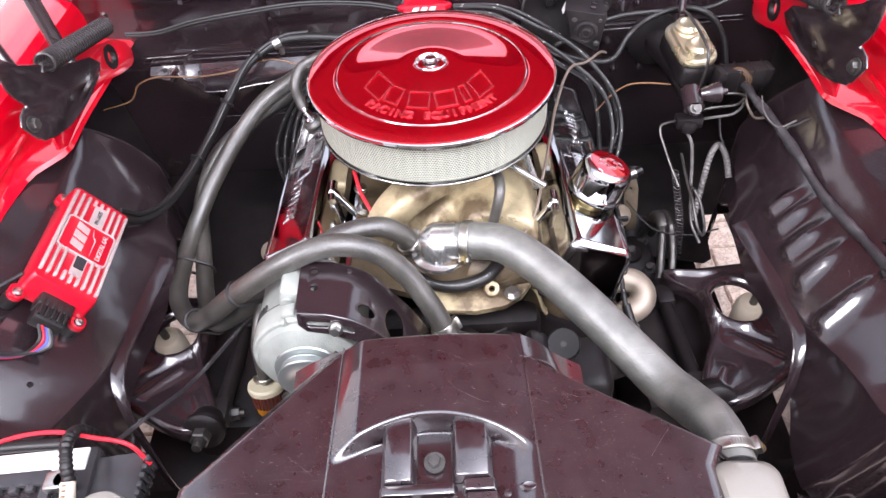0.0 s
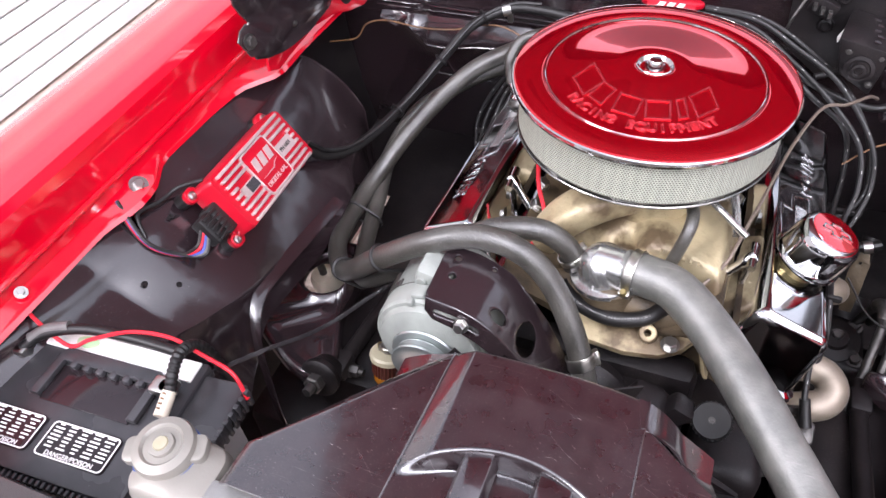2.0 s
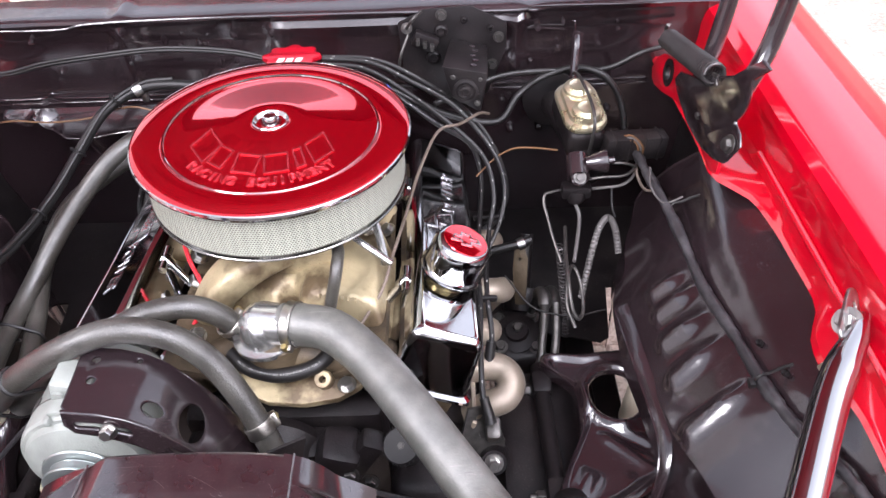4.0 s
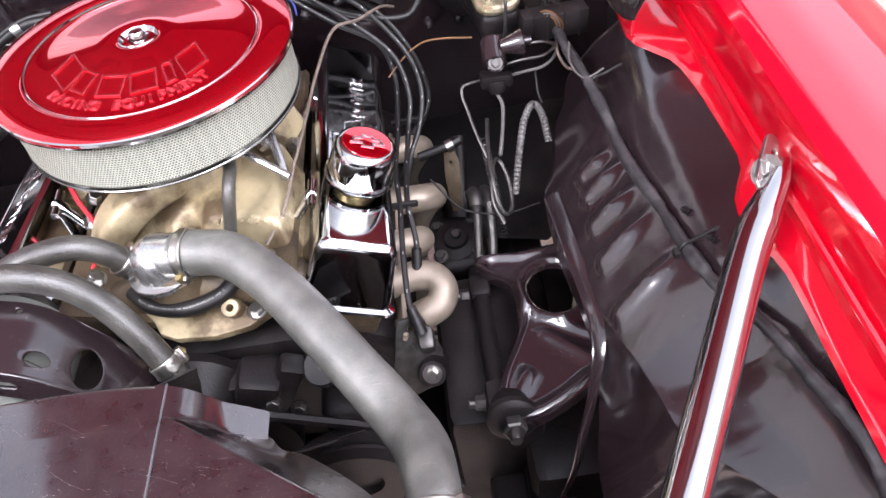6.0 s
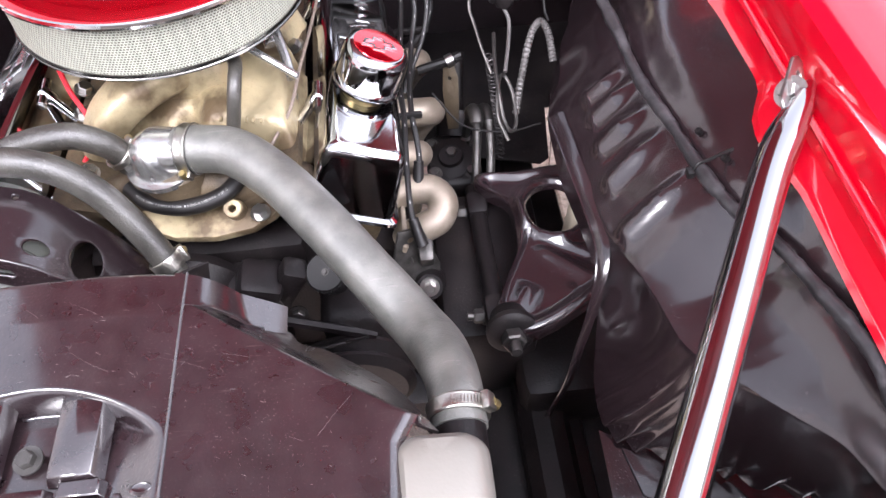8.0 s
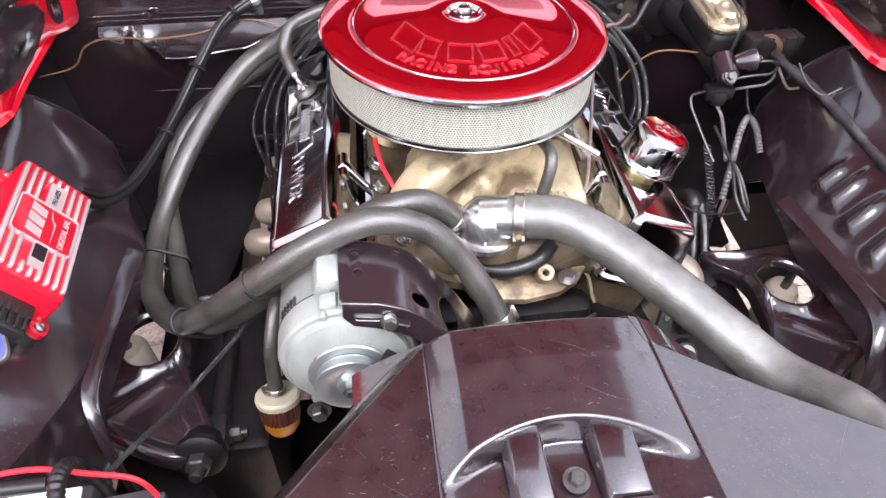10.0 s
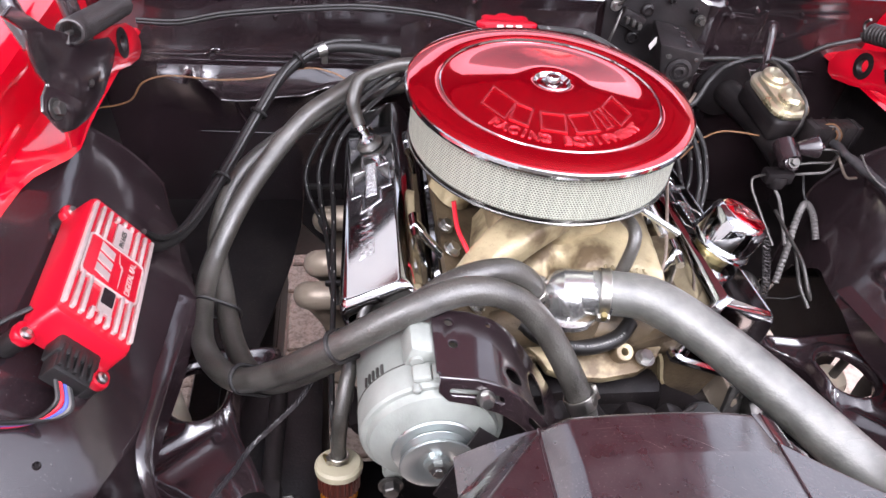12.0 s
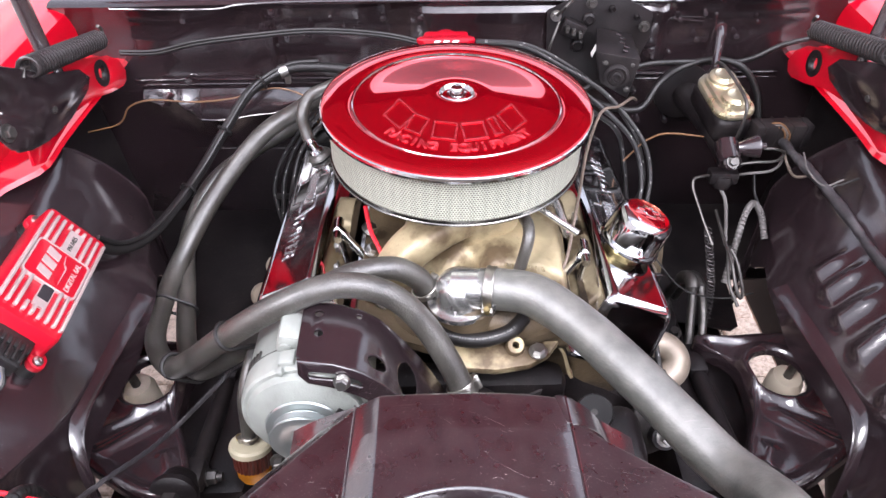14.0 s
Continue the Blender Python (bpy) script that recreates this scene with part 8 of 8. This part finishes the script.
solo("firewall_cable", bm, CABLE, (-0.3, 1.19, 0.9), "twin thin black cable clipped to the firewall", "cable")
bm = bmesh.new()
tube(bm, [(-0.640, 1.15, 0.745), (-0.585, 1.16, 0.755), (-0.560, 1.165, 0.785), (-0.52, 1.17, 0.795), (-0.45, 1.17, 0.790), (-0.383, 1.17, 0.796), (-0.33, 1.17, 0.812), (-0.29, 1.17, 0.812), (-0.25, 1.155, 0.80), (-0.235, 1.13, 0.77)], 0.0014, 8)
solo("firewall_wire", bm, WIREORANGE, (-0.4, 1.17, 0.79), "thin tan wire along the firewall seam", "wire")
hl = thing("ignition_harness", (-0.45, 1.0, 0.74), "black sleeved harness sweeping from firewall to box", "wiring harness")
bm = bmesh.new()
HL = [(-0.17, 1.185, 0.838), (-0.24, 1.190, 0.842), (-0.292, 1.185, 0.838), (-0.345, 1.150, 0.818), (-0.385, 1.10, 0.775), (-0.420, 1.04, 0.735), (-0.448, 0.97, 0.715), (-0.470, 0.90, 0.715), (-0.490, 0.85, 0.735), (-0.500, 0.815, 0.775)]
tube(bm, HL, 0.0085, 12)
part("sleeve", bm, CABLE, hl)
bm = bmesh.new()
tube(bm, [Vector(q) + Vector((0.008, 0.002, 0.010)) for q in HL[1:]], 0.0036, 8)
part("side_wire", bm, CABLE, hl)
for k, t in enumerate((0.30, 0.45, 0.62)):
    ln = spline(HL, 8)
    i = int(t * (len(ln) - 1))
    cable_tie(ln[i], ln[i] + Vector((0.006, 0, 0.008)), ln[i + 1] - ln[i], 0.009, hl)
bm = bmesh.new()
lathe(bm, [(0.0092, -0.007), (0.0108, -0.007), (0.0112, 0.0), (0.0108, 0.007), (0.0092, 0.007)], axis_pose((-0.292, 1.185, 0.838), (0.8, 0.3, 0.2)), 24, close=True)
box(bm, (0.010, 0.008, 0.022), Matrix.Translation((-0.288, 1.192, 0.822)), 0.002)
part("steel_clip", bm, STEEL, hl, "bright steel P-clip")
# booster and speedometer cables on the far side
bm = bmesh.new()
tube(bm, [(0.12, 1.13, 0.86), (0.22, 1.12, 0.81), (0.300, 1.13, 0.787), (0.336, 1.155, 0.82), (0.375, 1.185, 0.832), (0.43, 1.190, 0.846), (0.475, 1.175, 0.840), (0.505, 1.16, 0.803), (0.515, 1.14, 0.755)], 0.0055, 12)
solo("vacuum_hose", bm, CABLE, (0.42, 1.19, 0.86), "black hose arching along the firewall", "hose")
bm = bmesh.new()
tube(bm, [(0.20, 1.12, 0.83), (0.30, 1.17, 0.845), (0.38, 1.19, 0.842), (0.48, 1.19, 0.842), (0.54, 1.19, 0.87), (0.60, 1.19, 0.885)], 0.0045, 10)
solo("hood_cable", bm, CABLE, (0.42, 1.19, 0.845), "thin black cable along the firewall", "cable")
bm = bmesh.new()
tube(bm, [(0.43, 1.196, 0.905), (0.428, 1.18, 0.892), (0.425, 1.165, 0.865), (0.424, 1.155, 0.84)], 0.0065, 10)
plate(bm, [rounded(0.018, 0.05, 0.005)], 0.003, Matrix.Translation((0.430, 1.185, 0.885)) @ Matrix.Rotation(radians(80), 4, "X"))
solo("cable_bracket", bm, BLACK, (0.428, 1.19, 0.87), "small black bracket on the firewall", "bracket")
bm = bmesh.new()
tube(bm, [(0.285, 1.095, 0.825), (0.268, 1.065, 0.845), (0.238, 1.02, 0.857), (0.206, 0.99, 0.865), (0.179, 0.93, 0.842), (0.160, 0.86, 0.82), (0.145, 0.805, 0.805), (0.130, 0.755, 0.785), (0.105, 0.72, 0.765)], 0.0022, 10)
solo("throttle_cable", bm, WIRETAN, (0.157, 0.85, 0.815), "thin braided steel cable over the valve cover", "cable")
bm = bmesh.new()
tube(bm, [(-0.128, 0.82, 0.83), (-0.122, 0.805, 0.80), (-0.108, 0.785, 0.775), (-0.105, 0.76, 0.76), (-0.120, 0.735, 0.745), (-0.13, 0.715, 0.73)], 0.0030, 8)
solo("sensor_wire", bm, WIRERED, (-0.108, 0.785, 0.775), "thin red wire by the intake", "wire")
for k, (mm, pts, nm) in enumerate(((WIREORANGE, [(0.262, 1.03, 0.752), (0.290, 1.045, 0.773), (0.305, 1.05, 0.781), (0.323, 1.05, 0.789), (0.35, 1.05, 0.789), (0.390, 1.05, 0.783)], "thin tan wire to the brake valve"),
                                   (WIREGREY, [(0.515, 0.975, 0.80), (0.508, 0.935, 0.795), (0.520, 0.905, 0.79), (0.545, 0.905, 0.80)], "short pale wire loop on the harness"),
                                   (CABLE, [(0.30, 0.90, 0.66), (0.34, 0.86, 0.63), (0.40, 0.85, 0.62), (0.45, 0.86, 0.62)], "thin black wire beside the control arm"),
                                   (WIREBLUE, [(0.13, 1.09, 0.885), (0.15, 1.07, 0.87), (0.155, 1.05, 0.862)], "short blue wire by the plug leads"))):
    bm = bmesh.new()
    tube(bm, pts, 0.0014, 8)
    solo("loose_wire", bm, mm, pts[1], nm, "wire")
# ---- paving bricks where the ground shows through the bay ----
paving = bpy.data.objects["ground"]
brick_meshes = []
for w, l in ((0.196, 0.096), (0.096, 0.196)):
    bm = bmesh.new()
    box(bm, (w, l, 0.04), Matrix(), 0.005, 1)
    brick_meshes.append(finish("brick", bm, PAVER))
rnd = random.Random(11)
for x0, x1, y0, y1 in ((-9, -1, 5, 22), (2, 10, 1, 16)):
    for a in range(x0, x1):
        for b in range(y0, y1):
            k = (a - b) % 4
            if k in (0, 3):
                at = Vector((a * 0.1 + (0.1 if k == 0 else 0.05), b * 0.1 + (0.05 if k == 0 else 0.1), -0.021 + rnd.uniform(-0.0015, 0.0015)))
                ob = new("brick", brick_meshes[0 if k == 0 else 1])
                ob.parent = paving
                ob.location = at - BASE["ground"]
                ob.rotation_euler = (rnd.uniform(-0.01, 0.01), rnd.uniform(-0.01, 0.01), rnd.uniform(-0.012, 0.012))
